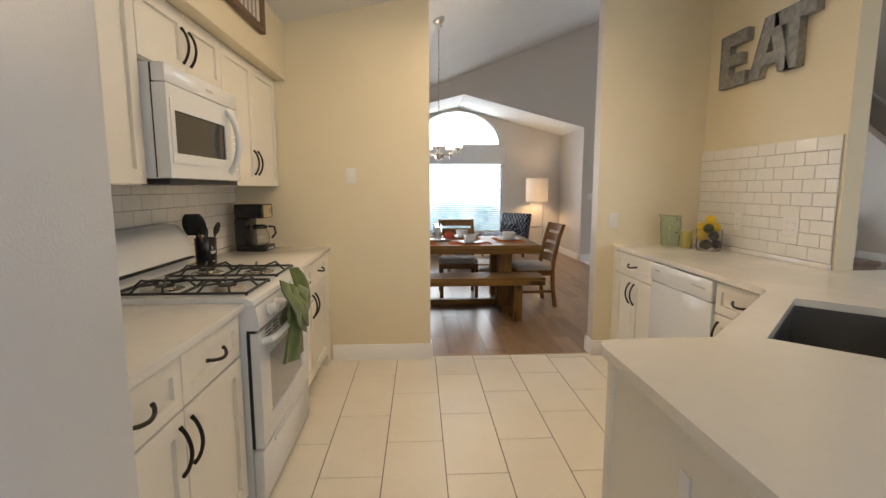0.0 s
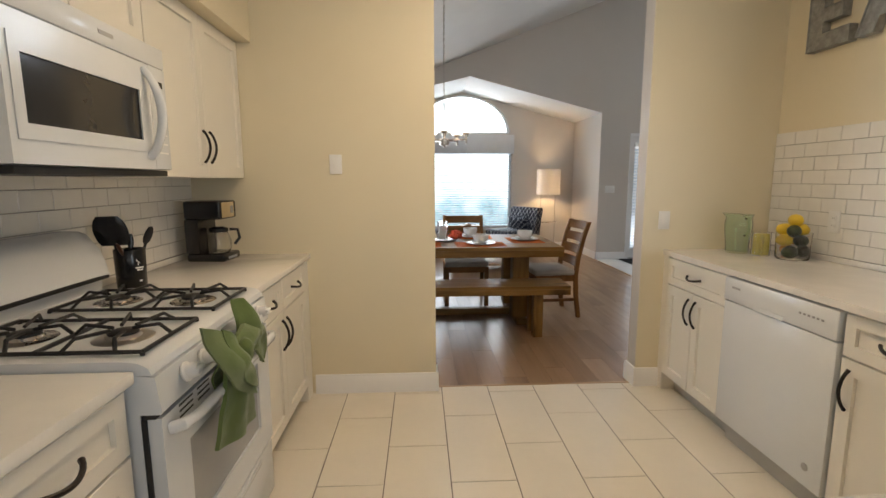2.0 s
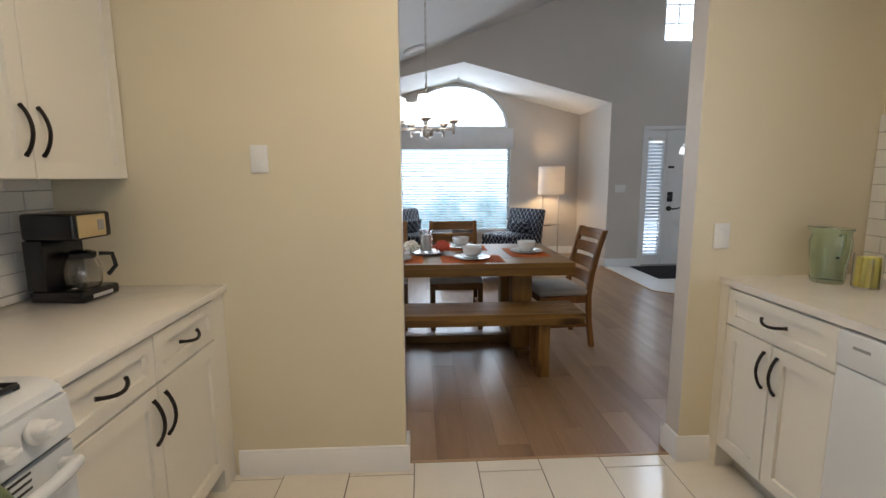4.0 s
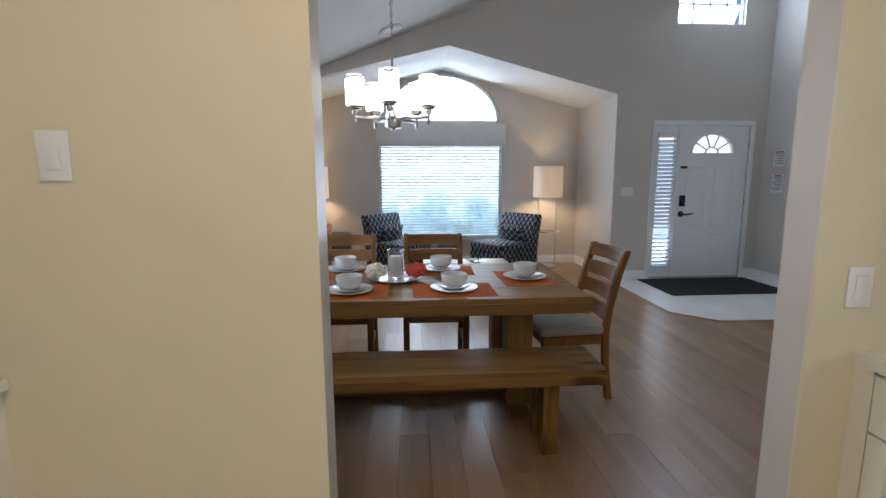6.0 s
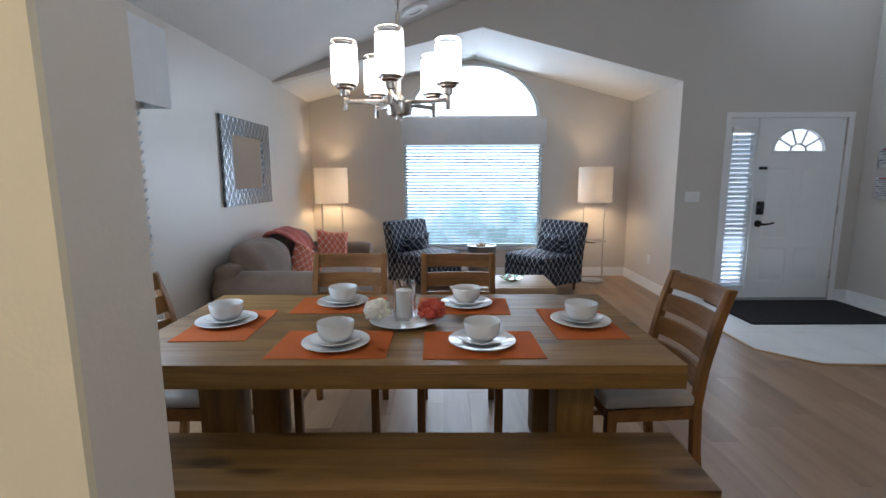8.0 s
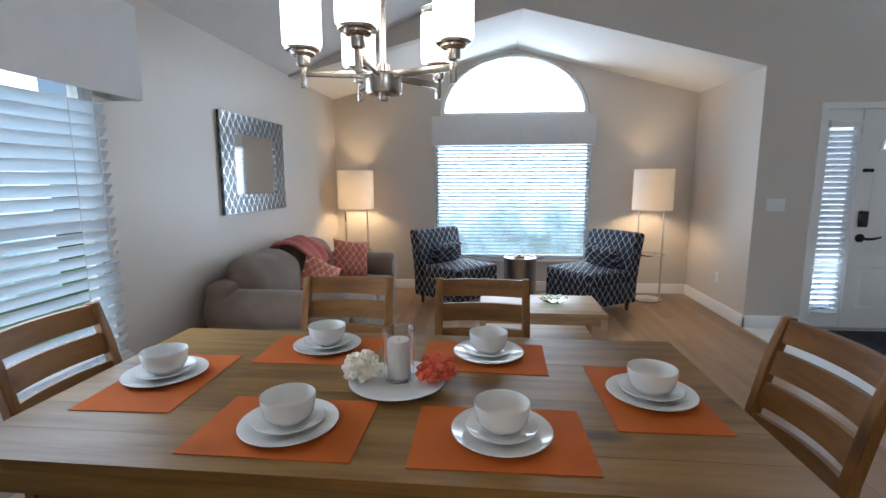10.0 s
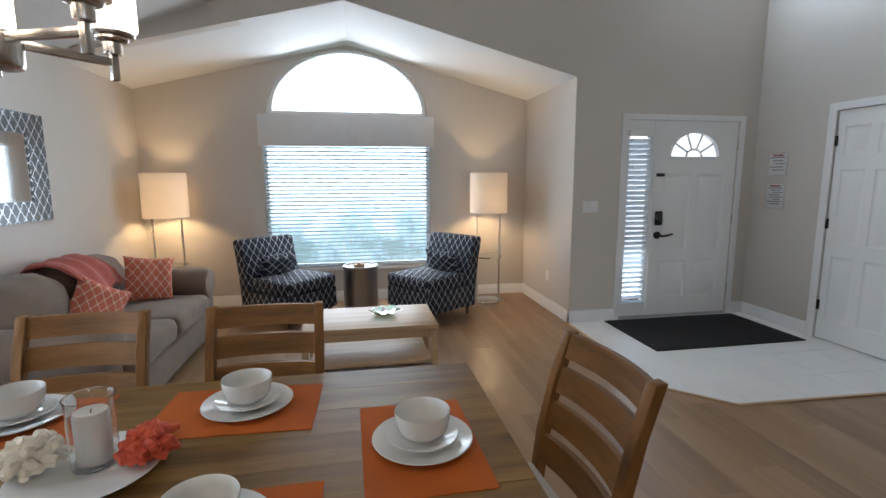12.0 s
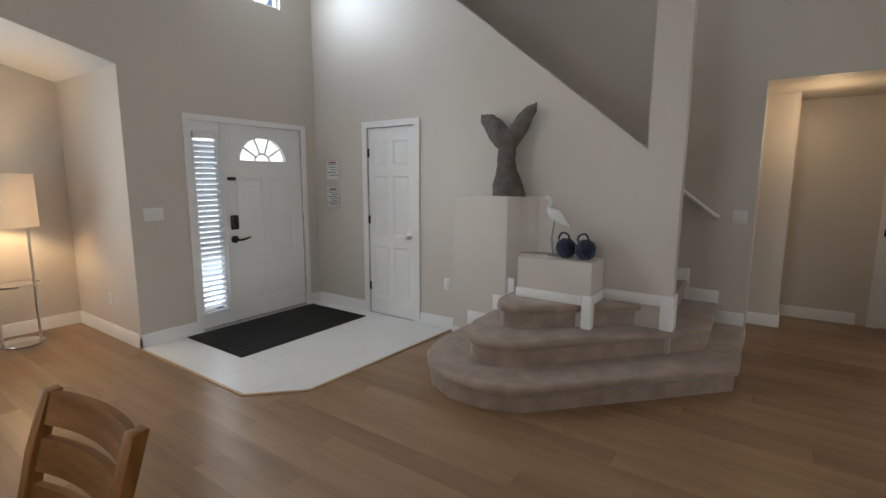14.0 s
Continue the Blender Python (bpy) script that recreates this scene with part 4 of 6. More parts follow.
plate("blank_plate", "white blank wall plate", pose(-0.415, 3.659, 1.456))
plate("light_switch", "white rocker light switch", pose(1.635, 3.659, 1.103))
plate("light_switch", "white double rocker light switch", pose(3.29, 8.629, 1.199), 3)
plate("wall_socket", "white wall socket in the alcove", pose(3.099, 9.2, 0.38, 0, 0, -90), 1, True)
plate("wall_socket", "white wall socket beside the stairs", pose(5.158, 6.71, 0.47, 0, 0, -90), 1, True)
plate("light_switch", "white light switch on the stair wall", pose(6.349, 4.31, 1.19, 0, 0, -90), 2)
plate("wall_socket", "white wall socket on the tiles", pose(2.318, 3.17, 1.13, 0, 0, -90), 1, True)
plate("wall_socket", "white double socket plate on the tiles", pose(2.318, 2.70, 1.13, 0, 0, -90), 2, True)
plate("wall_socket", "white wall socket by the sofa", pose(WD + 0.001, 6.55, 0.38, 0, 0, 90), 1, True)


# ---- dining room ----
def dining_chair_at(x, y, turn, group="chairs round the table"):
    """A ladder-back chair; it faces +y in its own frame."""
    c = thing("dining_chair", "brown ladder-back wooden dining chair with a taupe cushion", "chair", (x, y, 0), turn, group)
    for s in (-1, 1):
        part("front_leg", box(s * 0.215 - 0.022, 0.17, 0, s * 0.215 + 0.022, 0.214, 0.43, 0.004), chair_wood_z, c)
        bm = bmesh.new()
        loops = []
        for yy, zz in ((-0.235, 0.0), (-0.205, 0.22), (-0.195, 0.43), (-0.215, 0.60), (-0.262, 0.80), (-0.312, 0.952)):
            loops.append([(s * 0.215 + dx, yy + dy, zz) for dx, dy in ((-0.019, -0.02), (0.019, -0.02), (0.019, 0.02), (-0.019, 0.02))])
        rings(bm, loops)
        bmesh.ops.bevel(bm, geom=[e for e in bm.edges], offset=0.003, segments=1, affect="EDGES")
        part("back_leg", bm, chair_wood_z, c)
        part("side_rail", box(s * 0.215 - 0.011, -0.19, 0.37, s * 0.215 + 0.011, 0.175, 0.43, 0.003), chair_wood_x, c)
        part("stretcher", box(s * 0.215 - 0.010, -0.20, 0.17, s * 0.215 + 0.010, 0.175, 0.20, 0.003), chair_wood_x, c)
    part("front_rail", box(-0.195, 0.18, 0.37, 0.195, 0.204, 0.43, 0.003), chair_wood_x, c)
    part("back_rail", box(-0.195, -0.205, 0.37, 0.195, -0.185, 0.43, 0.003), chair_wood_x, c)
    bm = box(-0.235, -0.185, 0.431, 0.235, 0.225, 0.487, 0.022, 4)
    part("seat", puff(bm, 0.006, 9.0, 1.0), seat_cloth, c)
    for z0, z1 in ((0.866, 0.947), (0.748, 0.832), (0.630, 0.714), (0.512, 0.596)):
        bm = bmesh.new()
        loops = []
        for i in range(9):
            xx = -0.198 + 0.396 * i / 8
            bow = -0.028 * (1 - (xx / 0.198) ** 2)
            def at(z, th):
                lean = -0.215 - (z - 0.60) * 0.27
                return (xx, lean + bow + th, z)
            loops.append([at(z0, -0.010), at(z0, 0.010), at(z1, 0.010), at(z1, -0.010)])
        rings(bm, loops)
        part("slat", bm, chair_wood_x, c)
    return c


first_chair = dining_chair_at(1.40, 5.43, 94.5)
for x, y, turn in ((-0.69, 5.43, -90), (-0.10, 5.93, 180), (0.585, 5.93, 180)):
    copy_thing(first_chair, pose(x, y, 0, 0, 0, turn))

TX0, TX1, TY0, TY1, TZ = -0.775, 1.382, 4.89, 5.925, 0.761
table = thing("dining_table", "long brown acacia dining table with a thick plank top", "table", (0.303, 5.407, 0))
hx, hy = (TX1 - TX0) / 2, (TY1 - TY0) / 2
for i in range(7):
    y0 = -hy + 2 * hy * i / 7
    part("board", box(-hx + 0.0, y0 + 0.0002, TZ - 0.03, hx, y0 + 2 * hy / 7 - 0.0002, TZ, 0.0007, 1), table_wood_x, table)
for s in (-1, 1):
    part("apron", box(-hx, s * hy - (0.04 if s > 0 else 0), TZ - 0.092, hx, s * hy + (0.04 if s < 0 else 0), TZ - 0.0305, 0.003), table_wood_x, table)
    part("end_apron", box(s * hx - (0.04 if s > 0 else 0), -hy + 0.041, TZ - 0.092, s * hx + (0.04 if s < 0 else 0), hy - 0.041, TZ - 0.0305, 0.003), table_wood_x, table)
    for sy in (-1, 1):
        part("leg", box(s * 0.735 - 0.075, sy * 0.25 - 0.075, 0.06, s * 0.735 + 0.075, sy * 0.25 + 0.075, TZ - 0.031, 0.004), table_wood_z, table)
    part("foot", box(s * 0.735 - 0.05, -0.40, 0, s * 0.735 + 0.05, 0.40, 0.061, 0.005), table_wood_x, table)
part("stretcher", box(-0.684, -0.045, 0.006, 0.684, 0.045, 0.07, 0.004), table_wood_x, table)

bench = thing("bench", "long brown acacia bench before the table", "bench", (0.303, 4.785, 0))
for i in range(3):
    y0 = -0.17 + 0.34 * i / 3
    part("board", box(-1.065, y0 + 0.0002, 0.435, 1.065, y0 + 0.34 / 3 - 0.0002, 0.463, 0.0007, 1), table_wood_x, bench)
for s in (-1, 1):
    part("apron", box(-1.065, s * 0.17 - (0.035 if s > 0 else 0), 0.385, 1.065, s * 0.17 + (0.035 if s < 0 else 0), 0.4345, 0.003), table_wood_x, bench)
    part("end_apron", box(s * 1.065 - (0.035 if s > 0 else 0), -0.134, 0.385, s * 1.065 + (0.035 if s < 0 else 0), 0.134, 0.4345, 0.003), table_wood_x, bench)
    for sy in (-1, 1):
        part("leg", box(s * 0.80 - 0.04, sy * 0.09 - 0.045, 0, s * 0.80 + 0.04, sy * 0.09 + 0.045, 0.434, 0.004), table_wood_z, bench)



def plate_set(x, y, mat_w, mat_d, mat_turn, dx, dy):
    pm = thing("placemat", "orange woven placemat on the table", "placemat", (x, y, TZ + 0.0004), mat_turn, "placemats")
    bm = bmesh.new()
    bx(bm, -mat_w / 2, -mat_d / 2, 0, mat_w / 2, mat_d / 2, 0.0022)
    part("mat", bm, mat_orange, pm)
    x, y = x + dx, y + dy
    z = TZ + 0.003
    for name, label, r, h in (("dinner_plate", "white dinner plate on a placemat", 0.137, 0.0), ("side_plate", "white side plate on a dinner plate", 0.098, 0.011)):
        p = thing(name, label, "plate", (x, y, z + h), 0, name + "s")
        part("plate", lathe(bmesh.new(), [(0.0001, 0.0), (r * 0.6, 0.0), (r * 0.68, 0.003), (r * 0.97, 0.014), (r, 0.0165), (r * 0.985, 0.0185), (r * 0.95, 0.017), (r * 0.66, 0.0075), (r * 0.6, 0.006), (0.0001, 0.006)], (0, 0, 0), 44), china, p)
    b = thing("bowl", "white china bowl on stacked plates", "bowl", (x, y, z + 0.018), 0, "bowls")
    part("bowl", lathe(bmesh.new(), [(0.0001, 0), (0.040, 0), (0.042, 0.006), (0.058, 0.012), (0.068, 0.026), (0.073, 0.050), (0.0755, 0.073), (0.0745, 0.0755), (0.0725, 0.073), (0.070, 0.050), (0.064, 0.028), (0.053, 0.016), (0.03, 0.011), (0.0001, 0.01)], (0, 0, 0), 40), china, b)


for args in ((0.05, 5.11, 0.46, 0.32, 0, 0.011, -0.003), (0.65, 5.105, 0.465, 0.315, 1, 0.004, 0.012), (1.125, 5.39, 0.455, 0.31, 91, 0.008, 0.001),
             (0.597, 5.68, 0.475, 0.31, -2, 0.02, 0.022), (-0.05, 5.70, 0.46, 0.31, 1, 0.006, 0.03), (-0.495, 5.37, 0.46, 0.315, 92, -0.023, 0.03)):
    plate_set(*args)

tray = thing("centrepiece_plate", "large white plate holding a candle and coral", "plate", (0.312, 5.405, TZ + 0.0005))
part("plate", lathe(bmesh.new(), [(0.0001, 0.0), (0.11, 0.0), (0.12, 0.004), (0.158, 0.017), (0.163, 0.02), (0.157, 0.021), (0.12, 0.010), (0.0001, 0.008)], (0, 0, 0), 44), china, tray)
hurr = thing("hurricane_glass", "clear glass hurricane with a white pillar candle", "candle holder", (0.312, 5.435, TZ + 0.009))
part("glass", lathe(bmesh.new(), [(0.0001, 0), (0.05, 0), (0.052, 0.01), (0.053, 0.168), (0.056, 0.178), (0.053, 0.178), (0.05, 0.168), (0.049, 0.012), (0.0001, 0.01)], (0, 0, 0), 36), clear_glass, hurr)
part("candle", lathe(bmesh.new(), [(0.0001, 0.0105), (0.038, 0.0105), (0.039, 0.135), (0.036, 0.141), (0.02, 0.136), (0.0001, 0.134)], (0, 0, 0), 28), wax, hurr)
part("wick", tube(bmesh.new(), [(0, 0, 0.133), (0.002, 0, 0.145)], 0.0012, 5), black_plastic, hurr)


def coral(x, y, mat, label, seed):
    c = thing("coral_ornament", label, "ornament", (x, y, TZ + 0.012))
    rng = random.Random(seed)
    bm = bmesh.new()
    bmesh.ops.create_icosphere(bm, subdivisions=2, radius=0.04, matrix=Matrix.Translation((0, 0, 0.035)))
    for i in range(95):
        a, e = rng.uniform(0, 2 * math.pi), rng.uniform(-0.2, 1.45)
        d = Vector((math.cos(a) * math.cos(e), math.sin(a) * math.cos(e), math.sin(e)))
        p0 = Vector((0, 0, 0.035))
        l = rng.uniform(0.054, 0.066)
        bend = Vector((rng.uniform(-1, 1), rng.uniform(-1, 1), -0.4)) * 0.014
        p2 = p0 + d * l + bend
        p2.z = max(0.006, p2.z)
        tube(bm, [p0 + d * 0.03, p0 + d * l * 0.75, p2], [0.011, 0.0125, 0.009], 7)
    part("coral", bm, mat, c)


coral(0.19, 5.415, coral_white, "cream coral ornament on the centrepiece plate", 3)
coral(0.44, 5.425, coral_red, "red coral ornament on the centrepiece plate", 8)

# chandelier
ch = thing("chandelier", "brushed nickel chandelier with five lit glass shades", "chandelier", (0.32, 5.245, 1.675))
top = vault(0.32) - 1.675
grow = Matrix.Diagonal((1.1, 1.1, 1.1, 1))
part("hub", lathe(bmesh.new(), [(0.0001, -0.012), (0.012, -0.010), (0.012, 0.0), (0.042, 0.004), (0.046, 0.010), (0.046, 0.048), (0.04, 0.054), (0.018, 0.058), (0.016, 0.075), (0.0001, 0.078)], (0, 0, 0), 28), nickel, ch, at=grow)
part("stem", tube(bmesh.new(), [(0, 0, 0.07), (0, 0, 0.40)], 0.0085, 12), nickel, ch)
bm = bmesh.new()
z = 0.40
k = 0
while z < top - 0.10:
    pts = []
    for t in range(11):
        a = 2 * math.pi * t / 10
        u, w = 0.0075 * math.cos(a), 0.017 * math.sin(a)
        pts.append((u, 0, z + 0.015 + w) if k % 2 else (0, u, z + 0.015 + w))
    tube(bm, pts, 0.0018, 5, False)
    z += 0.028
    k += 1
part("chain", bm, nickel, ch)
part("cable", tube(bmesh.new(), [(0.002, 0.001, 0.38), (-0.003, 0.002, 0.8), (0.002, -0.002, top - 0.06)], 0.0028, 6), nickel, ch)
bm = lathe(bmesh.new(), [(0.006, -0.085), (0.012, -0.08), (0.014, -0.05), (0.055, -0.03), (0.065, -0.01), (0.065, 0.0)], (0, 0, 0), 28, True)
bmesh.ops.rotate(bm, verts=bm.verts, matrix=Matrix.Rotation(-math.atan(0.385), 3, "Y"))
bmesh.ops.translate(bm, verts=bm.verts, vec=(0, 0, top))
part("canopy", bm, nickel, ch, "round nickel ceiling canopy")
for k in range(5):
    a = 72 * k - 93
    m = pose(0, 0, 0, 0, 0, a) @ grow
    bm = bmesh.new()
    bx(bm, 0.03, -0.006, 0.042, 0.196, 0.006, 0.058, 0.002)
    bx(bm, 0.186, -0.007, 0.015, 0.200, 0.007, 0.072, 0.002)
    part("arm", bm, nickel, ch, at=m)
    part("cup", lathe(bmesh.new(), [(0.0001, 0.066), (0.0155, 0.066), (0.0165, 0.070), (0.0165, 0.088), (0.026, 0.090), (0.030, 0.094), (0.030, 0.098), (0.040, 0.100), (0.042, 0.103), (0.042, 0.1065), (0.030, 0.108), (0.0001, 0.109)], (0.193, 0, 0), 24), nickel, ch, at=m)
    part("shade", lathe(bmesh.new(), [(0.0001, 0.1095), (0.041, 0.1095), (0.046, 0.114), (0.0468, 0.120), (0.0468, 0.232), (0.0445, 0.232), (0.044, 0.120), (0.0001, 0.116)], (0.193, 0, 0), 28), lit_shade, ch, "lit frosted glass shade", at=m)
    part("rim", lathe(bmesh.new(), [(0.0446, 0.2325), (0.0468, 0.2325), (0.0472, 0.250), (0.046, 0.2515), (0.0448, 0.250), (0.0446, 0.2325)], (0.193, 0, 0), 28), clear_glass, ch, "clear glass rim", at=m)

# plain round disc on the ceiling slope; its purpose is not known
disc = thing("smoke_detector", "round white ceiling fixture near the gable", "ceiling fixture")
bm = lathe(bmesh.new(), [(0.14, 0.0), (0.15, -0.01), (0.13, -0.03), (0.07, -0.034), (0.065, -0.022), (0.0001, -0.022)], (0, 0, 0), 32)
part("ring", bm, trim_white, disc)
disc.matrix_basis = pose(0.2, 8.25, vault(0.2) - 0.002, 0, -math.degrees(math.atan(0.385)), 0)


# ---- kitchen ----
def shaker(bm, u0, z0, u1, z1, put, rail=0.058):
    """A flat-panel front: a frame with a sunk field. put(u, d, z): d is 0 at the back and 0.02 at the face."""
    f = lambda loop, d: [put(u, d, z) for u, z in loop]
    o, i, s = rect(u0, z0, u1, z1), rect(u0 + rail, z0 + rail, u1 - rail, z1 - rail), rect(u0 + rail + 0.001, z0 + rail + 0.001, u1 - rail - 0.001, z1 - rail - 0.001)
    e = rect(u0 + 0.002, z0 + 0.002, u1 - 0.002, z1 - 0.002)
    return rings(bm, [f(o, 0.0), f(o, 0.018), f(e, 0.02), f(i, 0.02), f(s, 0.007)])


def arc_pull(put, u, z, length, upright=True):
    """A bowed bar handle centred at (u, z)."""
    pts, rad = [], []
    for k in range(13):
        f = k / 12
        s = (f - 0.5) * length
        d = 0.022 + 0.030 * math.sin(math.pi * f) ** 0.75
        pts.append(put(u, d, z + s) if upright else put(u + s, d, z - 0.012 * math.sin(math.pi * f)))
        rad.append(0.0062 if 0 < k < 12 else 0.0075)
    return tube(bmesh.new(), pts, rad, 8)


def base_unit(name, label, put, u0, u1, drawers, doors, depth, handles="pair", hinge=1):
    c = thing(name, label, "cabinet", (0, 0, 0), 0, "base cabinets")
    bm = bmesh.new()
    a, b = put(u0, -depth, 0.10), put(u1, -0.001, 0.884)
    bx(bm, *[min(p, q) for p, q in zip(a, b)], *[max(p, q) for p, q in zip(a, b)])
    part("body", bm, cabinet_white, c)
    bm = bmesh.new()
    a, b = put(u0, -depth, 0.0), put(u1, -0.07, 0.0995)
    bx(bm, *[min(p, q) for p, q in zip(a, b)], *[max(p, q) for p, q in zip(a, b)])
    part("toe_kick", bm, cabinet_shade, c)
    g = 0.003
    w = (u1 - u0) / drawers
    for k in range(drawers):
        d = part("drawer", shaker(bmesh.new(), u0 + w * k + g, 0.712, u0 + w * (k + 1) - g, 0.872, put, 0.045), cabinet_white, c)
        part("handle", arc_pull(put, u0 + w * (k + 0.5), 0.797, 0.135, False), bronze, d, "dark bronze bowed handle")
    w = (u1 - u0) / doors
    for k in range(doors):
        d = part("door", shaker(bmesh.new(), u0 + w * k + g, 0.115, u0 + w * (k + 1) - g, 0.704, put), cabinet_white, c)
        if doors == 2:
            hu = u0 + w - 0.035 if k == 0 else u0 + w + 0.035
        else:
            hu = u1 - 0.04 if hinge > 0 else u0 + 0.04
        part("handle", arc_pull(put, hu, 0.59, 0.155), bronze, d, "dark bronze bowed handle")
    return c


west = lambda u, d, z: (-0.625 + d, u, z)
east = lambda u, d, z: (1.672 - d, u, z)
base_unit("base_cabinet", "cream shaker base cabinet with two drawers and doors", west, 0.92, 1.826, 2, 2, 0.64)
base_unit("base_cabinet", "cream shaker base cabinet beside the range", west, 2.65, 3.54, 2, 2, 0.64)
part("filler", box(-1.28, 3.5405, 0.0, -0.612, 3.6595, 0.884), cabinet_white)["label"] = "cream filler strip beside the cabinet"
tagged(bpy.data.objects["filler"], category="filler strip", kind="structure")
base_unit("base_cabinet", "cream shaker base cabinet beside the dishwasher", east, 3.025, 3.60, 1, 2, 0.64)
tagged(part("filler_east", box(1.654, 3.6005, 0.0, 2.32, 3.6595, 0.884), cabinet_white), "cream filler strip beside the cabinet", "filler strip", "", "structure")
base_unit("base_cabinet", "cream shaker base cabinet near the sink", east, 1.93, 2.35, 1, 1, 0.64, hinge=1)

tops = thing("worktop", "white quartz worktop between wall and range", "worktop")
part("slab", box(WK + 0.009, 0.90, 0.8845, -0.586, 1.836, 0.915, 0.004), quartz, tops)
tops = thing("worktop", "white quartz worktop in the kitchen corner", "worktop")
part("slab", box(WK + 0.009, 2.645, 0.8845, -0.590, 3.659, 0.915, 0.004), quartz, tops)
part("upstand", box(WK + 0.009, 2.645, 0.9155, WK + 0.028, 3.659, 0.945, 0.002), quartz, tops)

# worktop with the sink and the bar
A, B = Vector((1.625, 1.80)), Vector((1.135, 1.31))
away = Vector((0.7071, -0.7071)) * 0.44
sink_hole = [tuple(p) for p in (A, B, B + away, A + away)]
edge = [(0.62, 0.05), (0.62, 1.265)] + [(0.672 + 0.052 * math.cos(radians(a)), 1.272 + 0.052 * math.sin(radians(a))) for a in (165, 150, 135, 120, 105)] + [(0.69, 1.325), (0.985, 1.33), (1.60, 1.93), (1.628, 2.0), (1.645, 3.659), (2.326, 3.659), (2.326, 2.399), (2.64, 2.399), (2.64, 0.05)]
tops = thing("worktop", "white quartz peninsula worktop with an inset sink", "worktop")
bm = slab(edge, [sink_hole], lambda u, v, t: (u, v, t), 0.8845, 0.915)
part("slab", bm, quartz, tops)
part("upstand", box(2.306, 2.41, 0.9155, 2.326, 3.659, 0.945, 0.002), quartz, tops)
sink = thing("kitchen_sink", "undermount dark steel sink in the peninsula", "sink")
big = [tuple(Vector(p) + (Vector(p) - (A + B + away) / 2 - away / 4).normalized() * 0.008) for p in sink_hole]
bm = slab([tuple(Vector(p) + (Vector(p) - Vector((1.53, 1.40))).normalized() * 0.02) for p in sink_hole], [], lambda u, v, t: (u, v, t), 0.68, 0.685)
for i in range(4):
    p, q = big[i], big[(i + 1) % 4]
    vs = [bm.verts.new((*p, 0.684)), bm.verts.new((*q, 0.684)), bm.verts.new((*q, 0.884)), bm.verts.new((*p, 0.884))]
    bm.faces.new(vs)
part("basin", bm, sink_steel, sink)
body_line = [(0.655, 0.35), (0.655, 1.29), (1.0, 1.295), (1.60, 1.90), (2.30, 1.92), (2.30, 0.35)]
pen = thing("peninsula_cabinet", "cream painted peninsula base with a plain end panel", "cabinet")
part("carcass", slab(body_line, [inset(body_line, 0.018)], lambda u, v, t: (u, v, t), 0.0, 0.884), cabinet_white, pen)
part("corner_post", box(0.648, 1.255, 0.0, 0.668, 1.298, 0.884, 0.003), cabinet_white, pen)
part("outlet", box(0.648, 0.87, 0.70, 0.654, 0.905, 0.77, 0.002), plastic_white, pen)
bm = bmesh.new()
bx(bm, 2.30, 0.06, 0.0, 2.40, 2.39, 0.884)
tagged(part("wall_bar", bm, wall_cream), "low cream wall under the bar", "wall", "", "structure")

# dishwasher
dw = thing("dishwasher", "white dishwasher with a plain door and control strip", "dishwasher")
part("body", box(1.69, 2.365, 0.1, 2.28, 3.015, 0.872), plastic_white, dw)
part("door", box(1.642, 2.36, 0.118, 1.689, 3.02, 0.752, 0.006), enamel, dw)
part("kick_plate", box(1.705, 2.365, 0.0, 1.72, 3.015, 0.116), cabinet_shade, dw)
part("control_panel", box(1.636, 2.36, 0.756, 1.689, 3.02, 0.874, 0.008), enamel, dw)
part("grip_recess", box(1.6345, 2.62, 0.757, 1.6365, 2.80, 0.778), enamel, dw)
bm = bmesh.new()
for k in range(6):
    bx(bm, 1.635, 2.42 + 0.022 * k, 0.815, 1.6362, 2.432 + 0.022 * k, 0.823)
bx(bm, 1.635, 2.90, 0.824, 1.6362, 2.96, 0.834)
part("markings", bm, ink, dw)
bm = lathe(bmesh.new(), [(0.0001, 0.0), (0.016, 0.0), (0.016, 0.002), (0.0001, 0.003)], (0, 0, 0), 16)
bmesh.ops.rotate(bm, verts=bm.verts, matrix=Matrix.Rotation(radians(-90), 3, "Y"))
bmesh.ops.translate(bm, verts=bm.verts, vec=(1.642, 2.44, 0.20))
part("badge", bm, steel, dw)

# wall cabinets
upw = lambda u, d, z: (-0.98 + d, u, z)


def wall_unit(label, u0, u1, z0, z1, doors, low_handles=True, flip=False):
    c = thing("wall_cabinet", label, "cabinet", (0, 0, 0), 0, "wall cabinets")
    part("body", box(WK + 0.009, u0, z0, -0.981, u1, z1), cabinet_white, c)
    w = (u1 - u0) / doors
    for k in range(doors):
        d = part("door", shaker(bmesh.new(), u0 + w * k + 0.002, z0 + 0.002, u0 + w * (k + 1) - 0.002, z1 - 0.002, upw), cabinet_white, c)
        hu = (u0 + w - 0.035 if k == 0 else u0 + w + 0.035) if doors == 2 else u0 + 0.04
        part("handle", arc_pull(upw, hu, z0 + 0.15 if z1 - z0 > 0.5 else (z0 + z1) / 2 - 0.01, 0.155), bronze, d, "dark bronze bowed handle")


wall_unit("cream shaker wall cabinet beside the microwave", 1.30, 1.918, 1.375, 2.148, 1)
wall_unit("short cream shaker cabinet above the microwave", 1.92, 2.698, 1.866, 2.148, 2)
wall_unit("tall cream shaker wall cabinet in the corner", 2.70, 3.654, 1.375, 2.148, 2)

